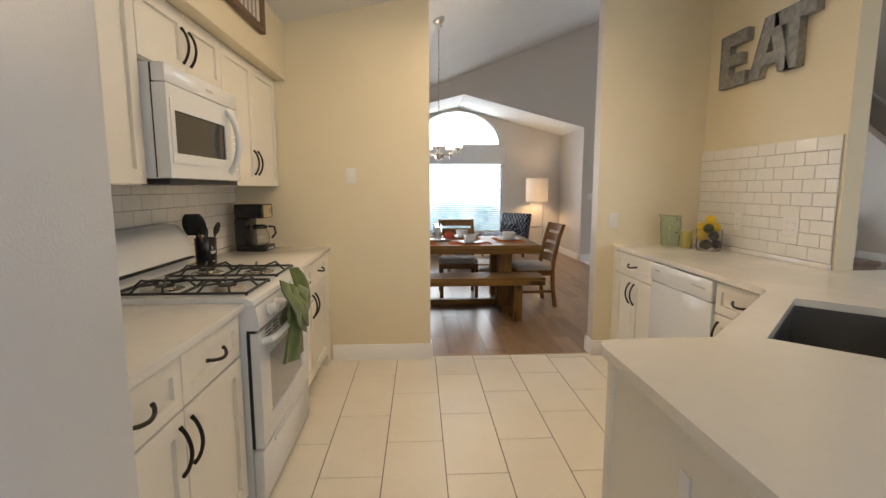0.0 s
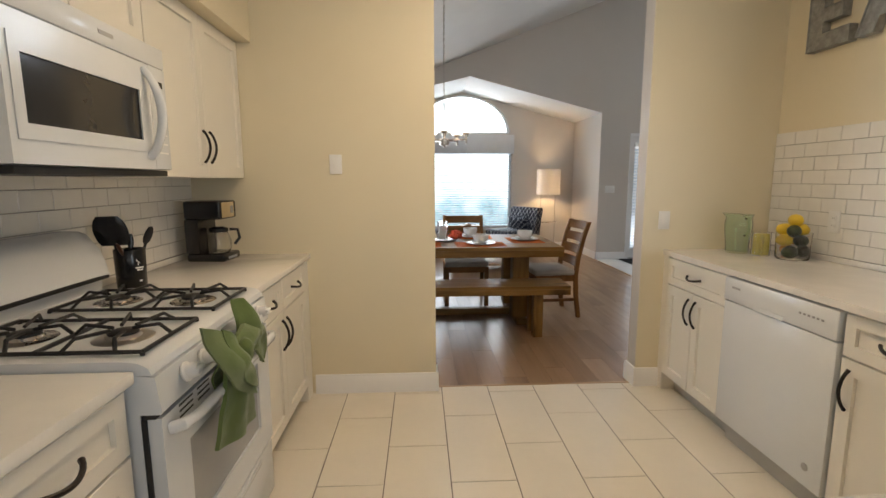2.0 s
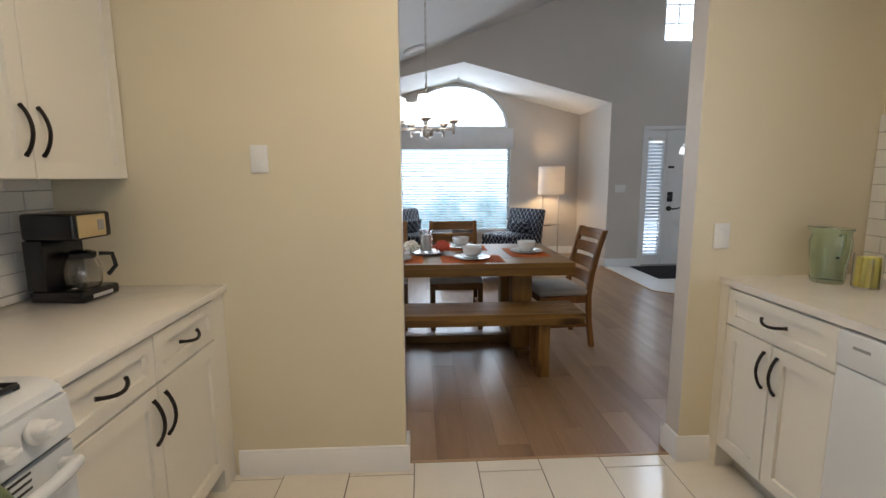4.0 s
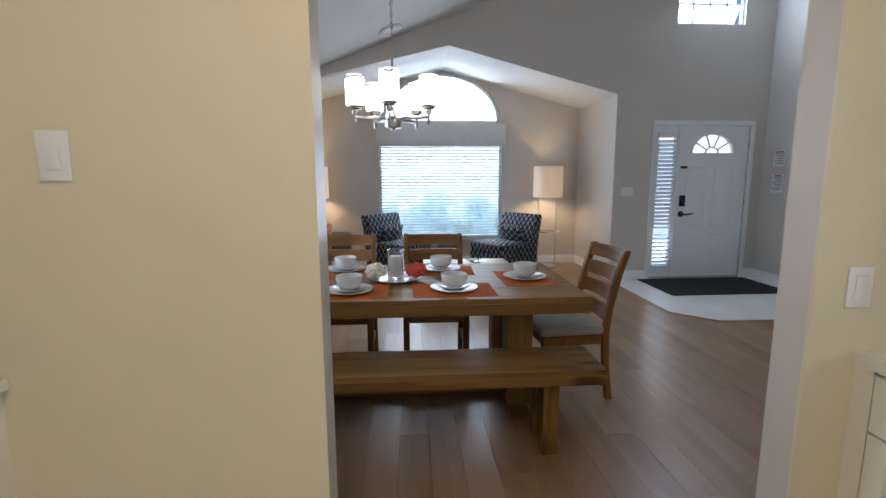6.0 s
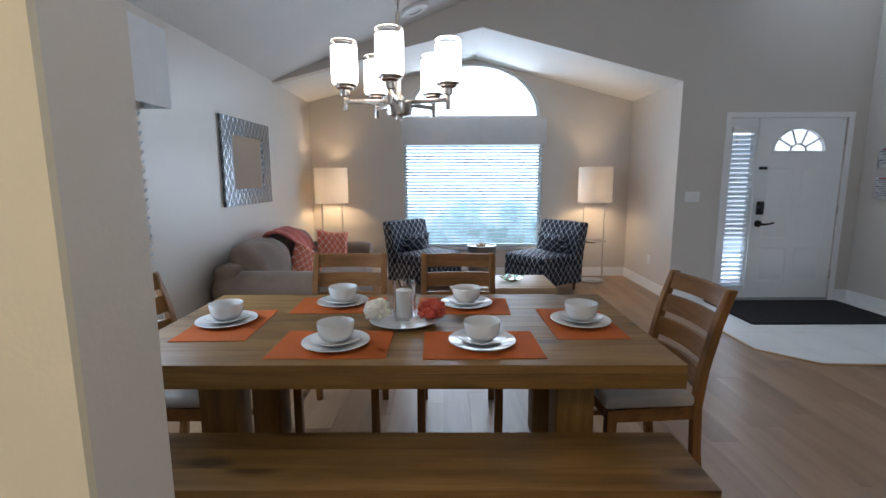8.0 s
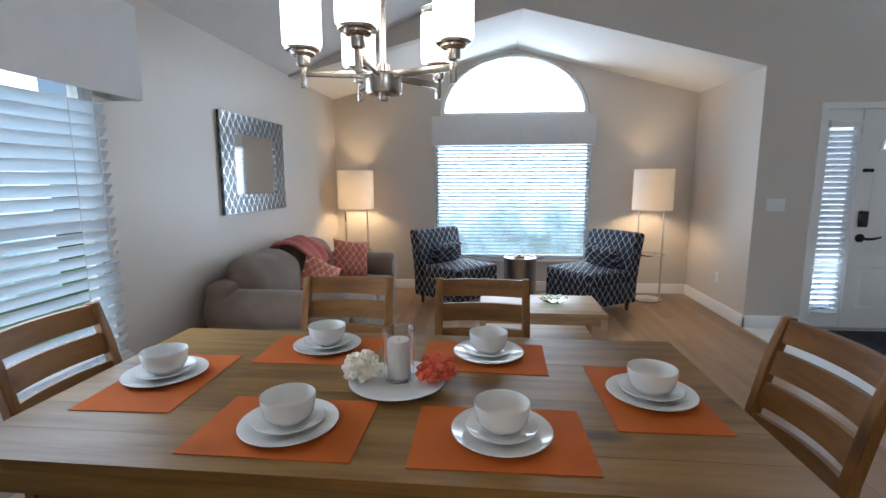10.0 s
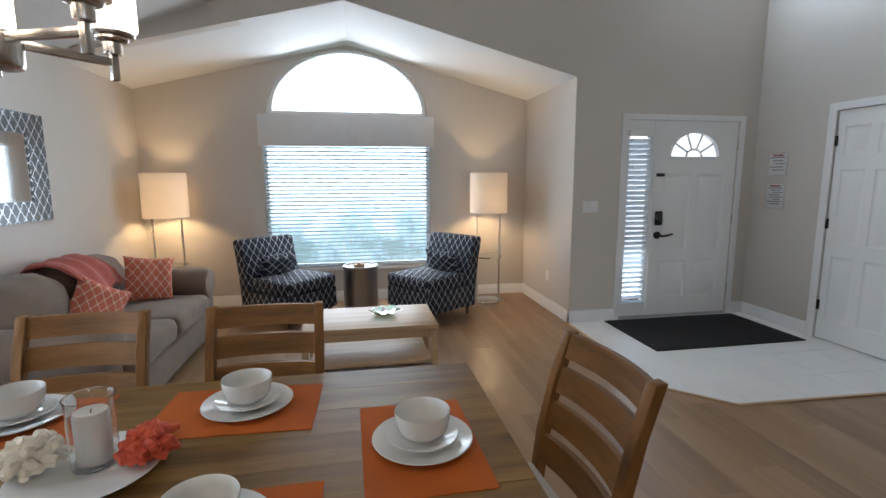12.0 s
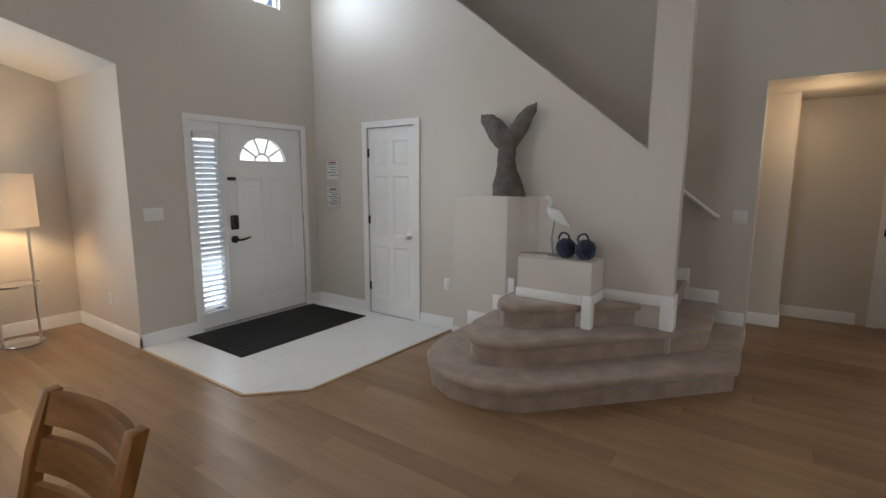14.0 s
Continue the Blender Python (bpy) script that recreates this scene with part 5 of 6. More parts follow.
# microwave
mw = thing("microwave_oven", "white over-range microwave with a bowed handle", "microwave")
part("body", box(WK + 0.009, 1.93, 1.40, -0.932, 2.655, 1.845, 0.004), enamel, mw)
part("door_gap", box(-0.9315, 1.934, 1.405, -0.9245, 2.65, 1.842), black_iron, mw)
part("base_plate", box(WK + 0.03, 1.95, 1.378, -0.89, 2.652, 1.3995), black_iron, mw, "dark vent plate")
part("vent_panel", box(-0.924, 1.93, 1.7725, -0.872, 2.655, 1.845, 0.005), enamel, mw)
door_m = part("door", slab(rect(1.93, 1.402, 2.545, 1.768), [rect(1.978, 1.498, 2.478, 1.675)], lambda u, v, t: (t, u, v), -0.924, -0.872), enamel, mw)
part("window", box(-0.90, 1.972, 1.492, -0.876, 2.484, 1.681), dark_glass, door_m, "dark window")
part("window_border", slab(rect(1.950, 1.462, 2.49, 1.714), [rect(1.982, 1.502, 2.474, 1.671)], lambda u, v, t: (t, u, v), -0.8715, -0.868), enamel, door_m)
part("control_panel", box(-0.924, 2.549, 1.402, -0.872, 2.655, 1.772, 0.005), enamel, mw)
part("display", box(-0.8725, 2.585, 1.70, -0.8712, 2.63, 1.722), dark_glass, mw)
pts = [(-0.872 + 0.055 * math.sin(math.pi * k / 12) ** 0.7, 2.51, 1.44 + 0.31 * k / 12) for k in range(13)]
part("handle", tube(bmesh.new(), pts, [0.013 + 0.003 * math.sin(math.pi * k / 12) for k in range(13)], 12), enamel, mw)
part("badge", box(-0.8718, 2.29, 1.803, -0.8705, 2.36, 1.815), steel, mw)
for r in range(6):
    bm = bmesh.new()
    bx(bm, -0.8722, 2.575, 1.46 + 0.033 * r, -0.8714, 2.636, 1.466 + 0.033 * r)
    part("marking", bm, paper, mw)

# range
rg = thing("gas_range", "white freestanding gas range with black grates", "stove", (0.018, 0, 0))
R0, R1 = 1.842, 2.638
part("body", box(WK + 0.03, R0, 0.03, -0.605, R1, 0.90), enamel, rg)
bm = bmesh.new()
prof = [(WK + 0.03, 0.9005), (WK + 0.03, 0.936), (-0.64, 0.936), (-0.60, 0.932), (-0.575, 0.918), (-0.568, 0.9005)]
rings(bm, [[(x, y, z) for x, z in prof] for y in (R0, R1)])
part("cooktop", bm, enamel, rg)
bm = bmesh.new()
prof = [(WK + 0.012, 0.93), (WK + 0.10, 0.93), (WK + 0.105, 0.985), (WK + 0.135, 1.0), (WK + 0.125, 1.06), (WK + 0.105, 1.12), (WK + 0.075, 1.162), (WK + 0.045, 1.175), (WK + 0.012, 1.175)]
rings(bm, [[(x, y, z if f == 1 else 0.93 + (z - 0.93) * f) for x, z in prof] for y, f in ((R0 + 0.005, 0.9), (R0 + 0.02, 0.97), (R0 + 0.08, 1), (R1 - 0.08, 1), (R1 - 0.02, 0.97), (R1 - 0.005, 0.9))])
part("backguard", bm, enamel, rg)
part("backguard_gap", box(WK + 0.09, R0 + 0.01, 0.984, WK + 0.136, R1 - 0.01, 0.996), black_iron, rg)
bm = bmesh.new()
prof = [(-0.605, 0.80), (-0.556, 0.80), (-0.551, 0.806), (-0.562, 0.895), (-0.605, 0.899)]
rings(bm, [[(x, y, z) for x, z in prof] for y in (R0, R1)])
panel = part("control_panel", bm, enamel, rg)
for y in (1.965, 2.065, 2.24, 2.43, 2.53):
    bm = lathe(bmesh.new(), [(0.026, 0.0), (0.027, 0.006), (0.021, 0.010), (0.019, 0.034), (0.016, 0.038), (0.0001, 0.038)], (0, 0, 0), 22)
    bx(bm, -0.005, -0.02, 0.034, 0.005, 0.02, 0.045, 0.002)
    part("knob", bm, plastic_white, panel, at=pose(-0.552, y, 0.858, 0, 75, 0))
door_r = part("oven_door", slab(rect(R0 + 0.007, 0.30, R1 - 0.007, 0.787), [rect(R0 + 0.13, 0.40, R1 - 0.13, 0.665)], lambda u, v, t: (t, u, v), -0.604, -0.558), enamel, rg)
part("window", box(-0.588, R0 + 0.125, 0.395, -0.568, R1 - 0.125, 0.67), grey_glass, door_r, "grey oven window")
for y in (1.93, 2.03, 2.34, 2.44):
    for k in range(3):
        part("vent_slot", box(-0.5605, y, 0.744 + 0.016 * k, -0.5572, y + 0.075, 0.751 + 0.016 * k, 0.0015), black_iron, door_r)
bm = bmesh.new()
tube(bm, [(-0.556, R0 + 0.04, 0.745), (-0.525, R0 + 0.045, 0.752), (-0.512, R0 + 0.09, 0.755), (-0.508, 2.24, 0.755), (-0.512, R1 - 0.09, 0.755), (-0.525, R1 - 0.045, 0.752), (-0.556, R1 - 0.04, 0.745)], [0.017, 0.016, 0.015, 0.015, 0.015, 0.016, 0.017], 12)
part("handle", bm, enamel, door_r)
part("drawer", box(-0.604, R0 + 0.004, 0.06, -0.562, R1 - 0.004, 0.285, 0.008), enamel, rg)
part("drawer_lip", box(-0.562, R0 + 0.15, 0.255, -0.556, R1 - 0.15, 0.272, 0.002), enamel, rg)
part("door_gap", box(-0.603, R0 + 0.002, 0.7875, -0.57, R1 - 0.002, 0.7995), black_iron, rg)
for y in (R0 + 0.001, R1 - 0.006):
    part("side_gap", box(-0.6045, y, 0.30, -0.592, y + 0.005, 0.787), black_iron, rg)
for y0 in (1.885, 2.285):
    y1 = y0 + 0.285
    bm = bmesh.new()
    x0, xm, x1 = -1.13, -0.87, -0.61
    zt = 0.957
    for ya in (y0, y1):
        tube(bm, [(x0, ya, zt - 0.012), (x1, ya, zt - 0.012)], 0.006, 6)
    for xa in (x0, xm, x1):
        tube(bm, [(xa, y0, zt - 0.012), (xa, y1, zt - 0.012)], 0.006, 6)
    for xc in ((x0 + xm) / 2, (xm + x1) / 2):
        for k in range(4):
            a = math.pi / 4 + math.pi / 2 * k
            hx_, hy_ = (xm - x0) / 2, (y1 - y0) / 2
            px, py = xc + hx_ * (1 if math.cos(a) > 0 else -1) * 0.5, (y0 + y1) / 2 + hy_ * (1 if math.sin(a) > 0 else -1)
            tube(bm, [(px, py, zt - 0.012), (px - (px - xc) * 0.25, py - (py - (y0 + y1) / 2) * 0.2, zt + 0.014), (xc + (px - xc) * 0.3, (y0 + y1) / 2 + (py - (y0 + y1) / 2) * 0.18, zt + 0.006)], 0.0052, 6)
        for sx in (-1, 1):
            tube(bm, [(xc + sx * hx_, (y0 + y1) / 2, zt - 0.012), (xc + sx * hx_ * 0.75, (y0 + y1) / 2, zt + 0.016), (xc + sx * hx_ * 0.2, (y0 + y1) / 2, zt + 0.006)], 0.0052, 6)
    for xa in (x0, x1):
        for ya in (y0, y1):
            tube(bm, [(xa, ya, 0.9355), (xa, ya, zt - 0.012)], 0.006, 6)
    part("grate", bm, black_iron, rg, "black cast iron grate")
    for xc in (-1.0, -0.74):
        b = part("burner", lathe(bmesh.new(), [(0.075, 0.0), (0.07, 0.003), (0.045, 0.004), (0.042, 0.012), (0.0001, 0.012)], (xc, y0 + 0.142, 0.9362), 24), nickel, rg)
        part("burner_cap", lathe(bmesh.new(), [(0.038, 0.0), (0.038, 0.006), (0.03, 0.009), (0.0001, 0.0095)], (xc, y0 + 0.142, 0.9485), 22), black_iron, b)

# towel knotted round the oven handle
towel = thing("dish_towel", "green dish towel knotted round the oven handle", "towel", (0.012, 0, 0))


def cloth_flap(rows, folds=2.0, depth=0.006, seed=0.0, thick=0.006):
    """A flap of cloth. Each row holds three points across it; the sheet runs smoothly from row to row, with soft folds along it."""
    pts = [[Vector(p) for p in r] for r in rows]
    pts = [[a * 2 - b for a, b in zip(pts[0], pts[1])]] + pts + [[a * 2 - b for a, b in zip(pts[-1], pts[-2])]]
    n, m, sheet = 18, 7, []
    for i in range(1, len(pts) - 2):
        for k in range(m + (1 if i == len(pts) - 3 else 0)):
            t = k / m
            p = [(b * 2 + (c - a) * t + (a * 2 - b * 5 + c * 4 - d) * t * t + (b * 3 - a - c * 3 + d) * t ** 3) * 0.5 for a, b, c, d in zip(pts[i - 1], pts[i], pts[i + 1], pts[i + 2])]
            line = []
            for q in range(n):
                u = q / (n - 1)
                v = p[0] * (1 - u) * (1 - 2 * u) + p[1] * 4 * u * (1 - u) + p[2] * u * (2 * u - 1)
                v.x += depth * math.sin(folds * math.pi * (2 * u - 1) + seed + 0.5 * (i + t)) + 0.004 * noise.noise(v * 28 + Vector((seed, 0, 0)))
                line.append(v)
            sheet.append(line)
    return rings(bmesh.new(), [line + [v - Vector((thick, 0, 0)) for v in reversed(line)] for line in sheet])


part("front_flap", cloth_flap([[(-0.478, 2.11, 0.885), (-0.458, 2.122, 0.856), (-0.47, 2.155, 0.83)], [(-0.468, 2.03, 0.945), (-0.428, 2.055, 0.845), (-0.448, 2.17, 0.765)], [(-0.478, 1.94, 0.985), (-0.442, 1.985, 0.825), (-0.452, 2.205, 0.683)]], 1.5, 0.008, 0.6), towel_cloth, towel)
part("front_flap", cloth_flap([[(-0.465, 2.115, 0.875), (-0.450, 2.125, 0.85), (-0.462, 2.15, 0.83)], [(-0.450, 2.06, 0.93), (-0.418, 2.085, 0.83), (-0.438, 2.16, 0.775)], [(-0.462, 2.02, 0.955), (-0.425, 2.06, 0.80), (-0.440, 2.19, 0.715)]], 2.0, 0.006, 2.1), towel_cloth, towel)
part("band", cloth_flap([[(-0.47, 2.11, 0.89), (-0.445, 2.13, 0.86), (-0.47, 2.15, 0.825)], [(-0.472, 2.19, 0.908), (-0.440, 2.20, 0.866), (-0.472, 2.21, 0.815)], [(-0.49, 2.285, 0.915), (-0.458, 2.29, 0.865), (-0.485, 2.295, 0.81)]], 1.5, 0.006, 1.2, 0.012), towel_cloth, towel)
part("ear", cloth_flap([[(-0.485, 2.20, 0.865), (-0.455, 2.275, 0.855), (-0.495, 2.35, 0.845)], [(-0.49, 2.212, 0.928), (-0.462, 2.262, 0.925), (-0.505, 2.328, 0.90)], [(-0.508, 2.236, 0.985), (-0.500, 2.248, 0.988), (-0.51, 2.26, 0.98)]], 1.0, 0.010, 0.0, 0.010), towel_cloth, towel)
part("ear", cloth_flap([[(-0.49, 2.27, 0.905), (-0.458, 2.275, 0.865), (-0.485, 2.28, 0.81)], [(-0.50, 2.35, 0.888), (-0.462, 2.342, 0.842), (-0.485, 2.315, 0.785)], [(-0.505, 2.40, 0.80), (-0.475, 2.39, 0.77), (-0.485, 2.355, 0.745)], [(-0.50, 2.405, 0.728), (-0.488, 2.395, 0.722), (-0.488, 2.38, 0.718)]], 1.2, 0.008, 1.9, 0.010), towel_cloth, towel)
part("hanging_end", cloth_flap([[(-0.50, 2.09, 0.835), (-0.470, 2.15, 0.83), (-0.495, 2.22, 0.825)], [(-0.487, 2.06, 0.745), (-0.462, 2.15, 0.738), (-0.484, 2.245, 0.735)], [(-0.498, 2.045, 0.655), (-0.475, 2.15, 0.648), (-0.490, 2.27, 0.645)], [(-0.502, 2.035, 0.588), (-0.482, 2.155, 0.572), (-0.496, 2.285, 0.562)]], 1.6, 0.008, 0.4, 0.012), towel_cloth, towel)
bm = bmesh.new()
bmesh.ops.create_icosphere(bm, subdivisions=3, radius=0.034, matrix=Matrix.Translation((-0.452, 2.135, 0.852)) @ Matrix.Diagonal((0.75, 0.9, 1.15, 1)))
part("knot", puff(bm, 0.010, 34.0, 2.0), towel_cloth, towel)
part("wrap", cloth_flap([[(-0.530, 2.10, 0.735), (-0.530, 2.15, 0.735), (-0.530, 2.20, 0.735)], [(-0.536, 2.10, 0.78), (-0.536, 2.15, 0.78), (-0.536, 2.20, 0.78)], [(-0.50, 2.09, 0.84), (-0.495, 2.15, 0.845), (-0.50, 2.21, 0.84)], [(-0.475, 2.10, 0.85), (-0.465, 2.15, 0.85), (-0.475, 2.20, 0.85)]], 1.5, 0.002, 0.2), towel_cloth, towel)

# refrigerator
fr = thing("refrigerator", "pale grey textured refrigerator beside the cabinets", "refrigerator")
part("body", box(WK + 0.02, -0.06, 0.02, -0.50, 0.862, 1.76, 0.01), fridge_skin, fr)
part("freezer_door", box(-0.497, -0.06, 0.08, -0.432, 0.33, 1.76, 0.012), fridge_skin, fr)
part("door", box(-0.497, 0.336, 0.08, -0.432, 0.862, 1.76, 0.012), fridge_skin, fr)
wall_unit("cream cabinet above the refrigerator", 0.05, 0.88, 1.80, 2.148, 2)

# coffee maker
cm = thing("coffee_maker", "black drip coffee maker on the worktop", "coffee maker", (-1.10, 3.455, 0.9155), -5)
part("base", box(-0.09, -0.095, 0.0, 0.125, 0.095, 0.045, 0.014, 3), black_plastic, cm)
part("column", box(-0.09, -0.095, 0.0452, -0.012, 0.095, 0.235, 0.006), black_plastic, cm)
part("head", box(-0.09, -0.095, 0.2352, 0.115, 0.095, 0.335, 0.012, 3), black_plastic, cm)
part("front_panel", box(0.114, -0.075, 0.243, 0.1175, 0.06, 0.327, 0.004), brass_panel, cm, "brushed gold control panel")
part("dial", box(0.1172, 0.02, 0.265, 0.1195, 0.05, 0.305), ink, cm)
car = part("carafe", lathe(bmesh.new(), [(0.0001, 0.0), (0.052, 0.0), (0.062, 0.02), (0.064, 0.06), (0.054, 0.095), (0.045, 0.115), (0.043, 0.115), (0.052, 0.094), (0.061, 0.06), (0.059, 0.022), (0.05, 0.004), (0.0001, 0.004)], (0.052, 0.0, 0.0465), 30), clear_glass, cm, "clear glass carafe")
part("collar", lathe(bmesh.new(), [(0.047, 0.0), (0.05, 0.006), (0.05, 0.022), (0.03, 0.03), (0.0001, 0.03)], (0.052, 0, 0.158), 26), black_plastic, car)
part("carafe_handle", tube(bmesh.new(), [(0.10, 0.03, 0.172), (0.135, 0.055, 0.168), (0.142, 0.06, 0.12), (0.118, 0.045, 0.085)], 0.0085, 8), black_plastic, car)
part("foot_strip", box(0.1245, -0.05, 0.012, 0.1265, 0.05, 0.026), grey_glass, cm)

# utensils
uc = thing("utensil_crock", "black round crock printed with white lines", "crock", (-1.13, 2.76, 0.9155))
part("crock", lathe(bmesh.new(), [(0.0001, 0), (0.052, 0), (0.055, 0.004), (0.058, 0.16), (0.056, 0.164), (0.053, 0.16), (0.05, 0.012), (0.0001, 0.01)], (0, 0, 0), 32), black_plastic, uc)
bm = bmesh.new()
for z0, hw in ((0.085, 0.30), (0.076, 0.22), (0.03, 0.10)):
    rings(bm, [[(0.0578 * math.cos(a - 0.45) + 0.0003, 0.0578 * math.sin(a - 0.45), z) for a in [-hw + 2 * hw * k / 8 for k in range(9)]] for z in (z0, z0 + 0.006)], False, False)
tube(bm, [(0.052, -0.036, 0.10), (0.046, -0.018, 0.122)], 0.0018, 5)
tube(bm, [(0.052, -0.018, 0.10), (0.046, -0.036, 0.122)], 0.0018, 5)
part("print", bm, paper, uc)
for kind, p0, p1, w, label in (("spatula", (-0.02, -0.01, 0.02), (-0.03, -0.075, 0.295), 0.12, "black slotted kitchen spatula in the crock"), ("serving_spoon", (0.01, 0.0, 0.02), (0.03, 0.12, 0.235), 0.034, "dark grey kitchen spoon in the crock"),
                               ("kitchen_tongs", (0.0, 0.0, 0.02), (0.0, 0.018, 0.215), 0.024, "black kitchen tool in the crock"), ("ladle", (0.02, 0.0, 0.02), (0.0, -0.075, 0.185), 0.018, "dark wooden kitchen spoon in the crock")):
    u = thing(kind, label, "utensil", (-1.13, 2.76, 0.9255), 0, "utensils")
    p0, p1 = Vector(p0), Vector(p1)
    d = p1 - p0
    mat_u = {"spatula": black_plastic, "serving_spoon": black_iron, "kitchen_tongs": black_plastic, "ladle": leg_wood}[kind]
    part("handle", tube(bmesh.new(), [p0, p0 + d * 0.7], 0.006, 8), mat_u, u)
    bm = bmesh.new()
    loops = []
    for i in range(8):
        f = i / 7
        c = p0 + d * ((0.56 + 0.44 * f) if kind == "spatula" else (0.68 + 0.32 * f))
        r = w / 2 * math.sqrt(max(0.02, math.sin(math.pi * min(0.97, 0.12 + 0.82 * f))) ** (0.6 if kind == "spatula" else 1.0))
        loops.append([c + Vector((0.9 * r * math.cos(a) - 0.0025 * math.sin(a), 0.42 * r * math.cos(a) + 0.0055 * math.sin(a), 0)) for a in [2 * math.pi * k / 12 for k in range(12)]])
    rings(bm, loops)
    part("head", bm, mat_u, u)

# pitcher, candle and fruit
pt = thing("glass_pitcher", "pale green glass pitcher on the worktop", "pitcher", (2.02, 3.505, 0.9155), 200)
prof = [(0.0001, 0), (0.058, 0), (0.062, 0.01), (0.064, 0.06), (0.072, 0.13), (0.076, 0.175), (0.070, 0.20), (0.068, 0.212), (0.078, 0.232), (0.075, 0.234), (0.065, 0.212), (0.067, 0.20), (0.072, 0.175), (0.068, 0.13), (0.060, 0.06), (0.057, 0.014), (0.0001, 0.012)]
bm = lathe(bmesh.new(), prof, (0, 0, 0), 32)
for v in bm.verts:
    if v.co.z > 0.215 and v.co.x > 0.045:
        v.co.x += 0.022
        v.co.z += 0.010
part("jug", bm, green_glass, pt)
part("handle", tube(bmesh.new(), [(-0.066, 0, 0.205), (-0.10, 0, 0.20), (-0.108, 0, 0.16), (-0.098, 0, 0.12), (-0.066, 0, 0.10)], 0.0075, 10), green_glass, pt)
yc = thing("fluted_candle", "yellow fluted candle in clear glass", "candle", (2.085, 3.39, 0.9155))
bm = bmesh.new()
n = 36
rings(bm, [[((r + 0.004 * math.cos(9 * 2 * math.pi * k / n)) * math.cos(2 * math.pi * k / n), (r + 0.004 * math.cos(9 * 2 * math.pi * k / n)) * math.sin(2 * math.pi * k / n), z) for k in range(n)] for r, z in ((0.036, 0.006), (0.038, 0.02), (0.037, 0.115), (0.033, 0.128))])
part("candle", bm, yellow_candle, yc)
part("glass", lathe(bmesh.new(), [(0.0001, 0), (0.047, 0), (0.049, 0.008), (0.049, 0.14), (0.0475, 0.14), (0.0465, 0.008), (0.0001, 0.005)], (0, 0, 0), 30), clear_glass, yc)
fb = thing("fruit_jar", "clear glass jar of lemons and avocados", "jar", (2.17, 3.255, 0.9155))
part("jar", lathe(bmesh.new(), [(0.0001, 0), (0.075, 0), (0.08, 0.006), (0.082, 0.02), (0.085, 0.15), (0.083, 0.15), (0.079, 0.022), (0.073, 0.010), (0.0001, 0.009)], (0, 0, 0), 36), clear_glass, fb)
for k, (x, y, z, mat, nm) in enumerate(((-0.04, -0.03, 0.044, avocado, "avocado"), (0.04, -0.025, 0.044, avocado, "avocado"), (0.0, 0.045, 0.044, orange_fruit, "orange"), (-0.04, 0.015, 0.104, lemon, "lemon"), (0.035, 0.03, 0.104, orange_fruit, "orange"), (0.005, -0.045, 0.106, avocado, "avocado"), (-0.03, 0.035, 0.163, lemon, "lemon"), (0.035, -0.005, 0.163, lemon, "lemon"), (-0.03, -0.035, 0.160, avocado, "avocado"), (0.01, 0.01, 0.216, lemon, "lemon"))):
    f = thing(nm, {"avocado": "dark green avocado in the glass jar", "lemon": "yellow lemon in the glass jar", "orange": "small orange in the glass jar"}[nm], "fruit", (2.17 + x, 3.255 + y, 0.9155 + z), 50 * k, "fruit in the jar")
    bm = bmesh.new()
    bmesh.ops.create_uvsphere(bm, u_segments=18, v_segments=12, radius=0.035, matrix=Matrix.Diagonal((1.2 if nm != "orange" else 1.0, 0.98, 0.98, 1)))
    part("skin", puff(bm, 0.002, 40.0, k), mat, f)

# letters on the wall
eat_x0, eat_x1 = 2.285, 2.334


def letter(name, outline, holes, y0):
    t = thing("wall_letter", "galvanised metal block letter " + name + " on the wall", "letter", (eat_x0, y0, 2.06), 0, "wall letters")
    put = lambda u, v, t_: (t_, -u, v)
    part("face", slab(outline, holes, put, 0.006, 0.048), galvanised, t)
    rim = slab(outline, [inset(outline, 0.006)] + [], put, 0.0, 0.0058)
    part("rim", rim, galvanised, t)


H_ = 0.36
letter("E", [(0, 0), (0.27, 0), (0.27, 0.085), (0.10, 0.085), (0.10, 0.14), (0.22, 0.14), (0.22, 0.215), (0.10, 0.215), (0.10, 0.275), (0.27, 0.275), (0.27, H_), (0, H_)], [], 3.45)
letter("A", [(0, 0), (0.10, 0), (0.125, 0.07), (0.235, 0.07), (0.26, 0), (0.36, 0), (0.235, H_), (0.125, H_)], [[(0.148, 0.14), (0.212, 0.14), (0.18, 0.245)]], 3.145)
letter("T", [(0.11, 0), (0.21, 0), (0.21, 0.27), (0.32, 0.27), (0.32, H_), (0, H_), (0, 0.27), (0.11, 0.27)], [], 2.945)

# framed sign above the wall cabinets
sg = thing("framed_sign", "brown wooden framed sign above the wall cabinets", "sign", (-0.878, 2.0, 2.31))
part("frame", slab(rect(0, 0, 1.13, 0.225), [rect(0.035, 0.035, 1.095, 0.19)], lambda u, v, t: (t, u, v), 0.0, 0.035), sign_wood, sg)
part("board", box(0.002, 0.03, 0.03, 0.012, 1.10, 0.195), coral_white, sg)
bm = bmesh.new()
for k in range(15):
    bx(bm, 0.0121, 0.09 + 0.066 * k, 0.06, 0.014, 0.115 + 0.066 * k, 0.19)
part("lettering", bm, ink, sg)

dome = thing("kitchen_ceiling_light", "warm rectangular ceiling light in the kitchen", "ceiling light")
part("diffuser", box(0.0, 2.3, 2.66, 0.90, 2.7, 2.72, 0.02, 3), lit_dome, dome)
part("mount", box(0.05, 2.35, 2.7205, 0.85, 2.65, 2.80), trim_white, dome)

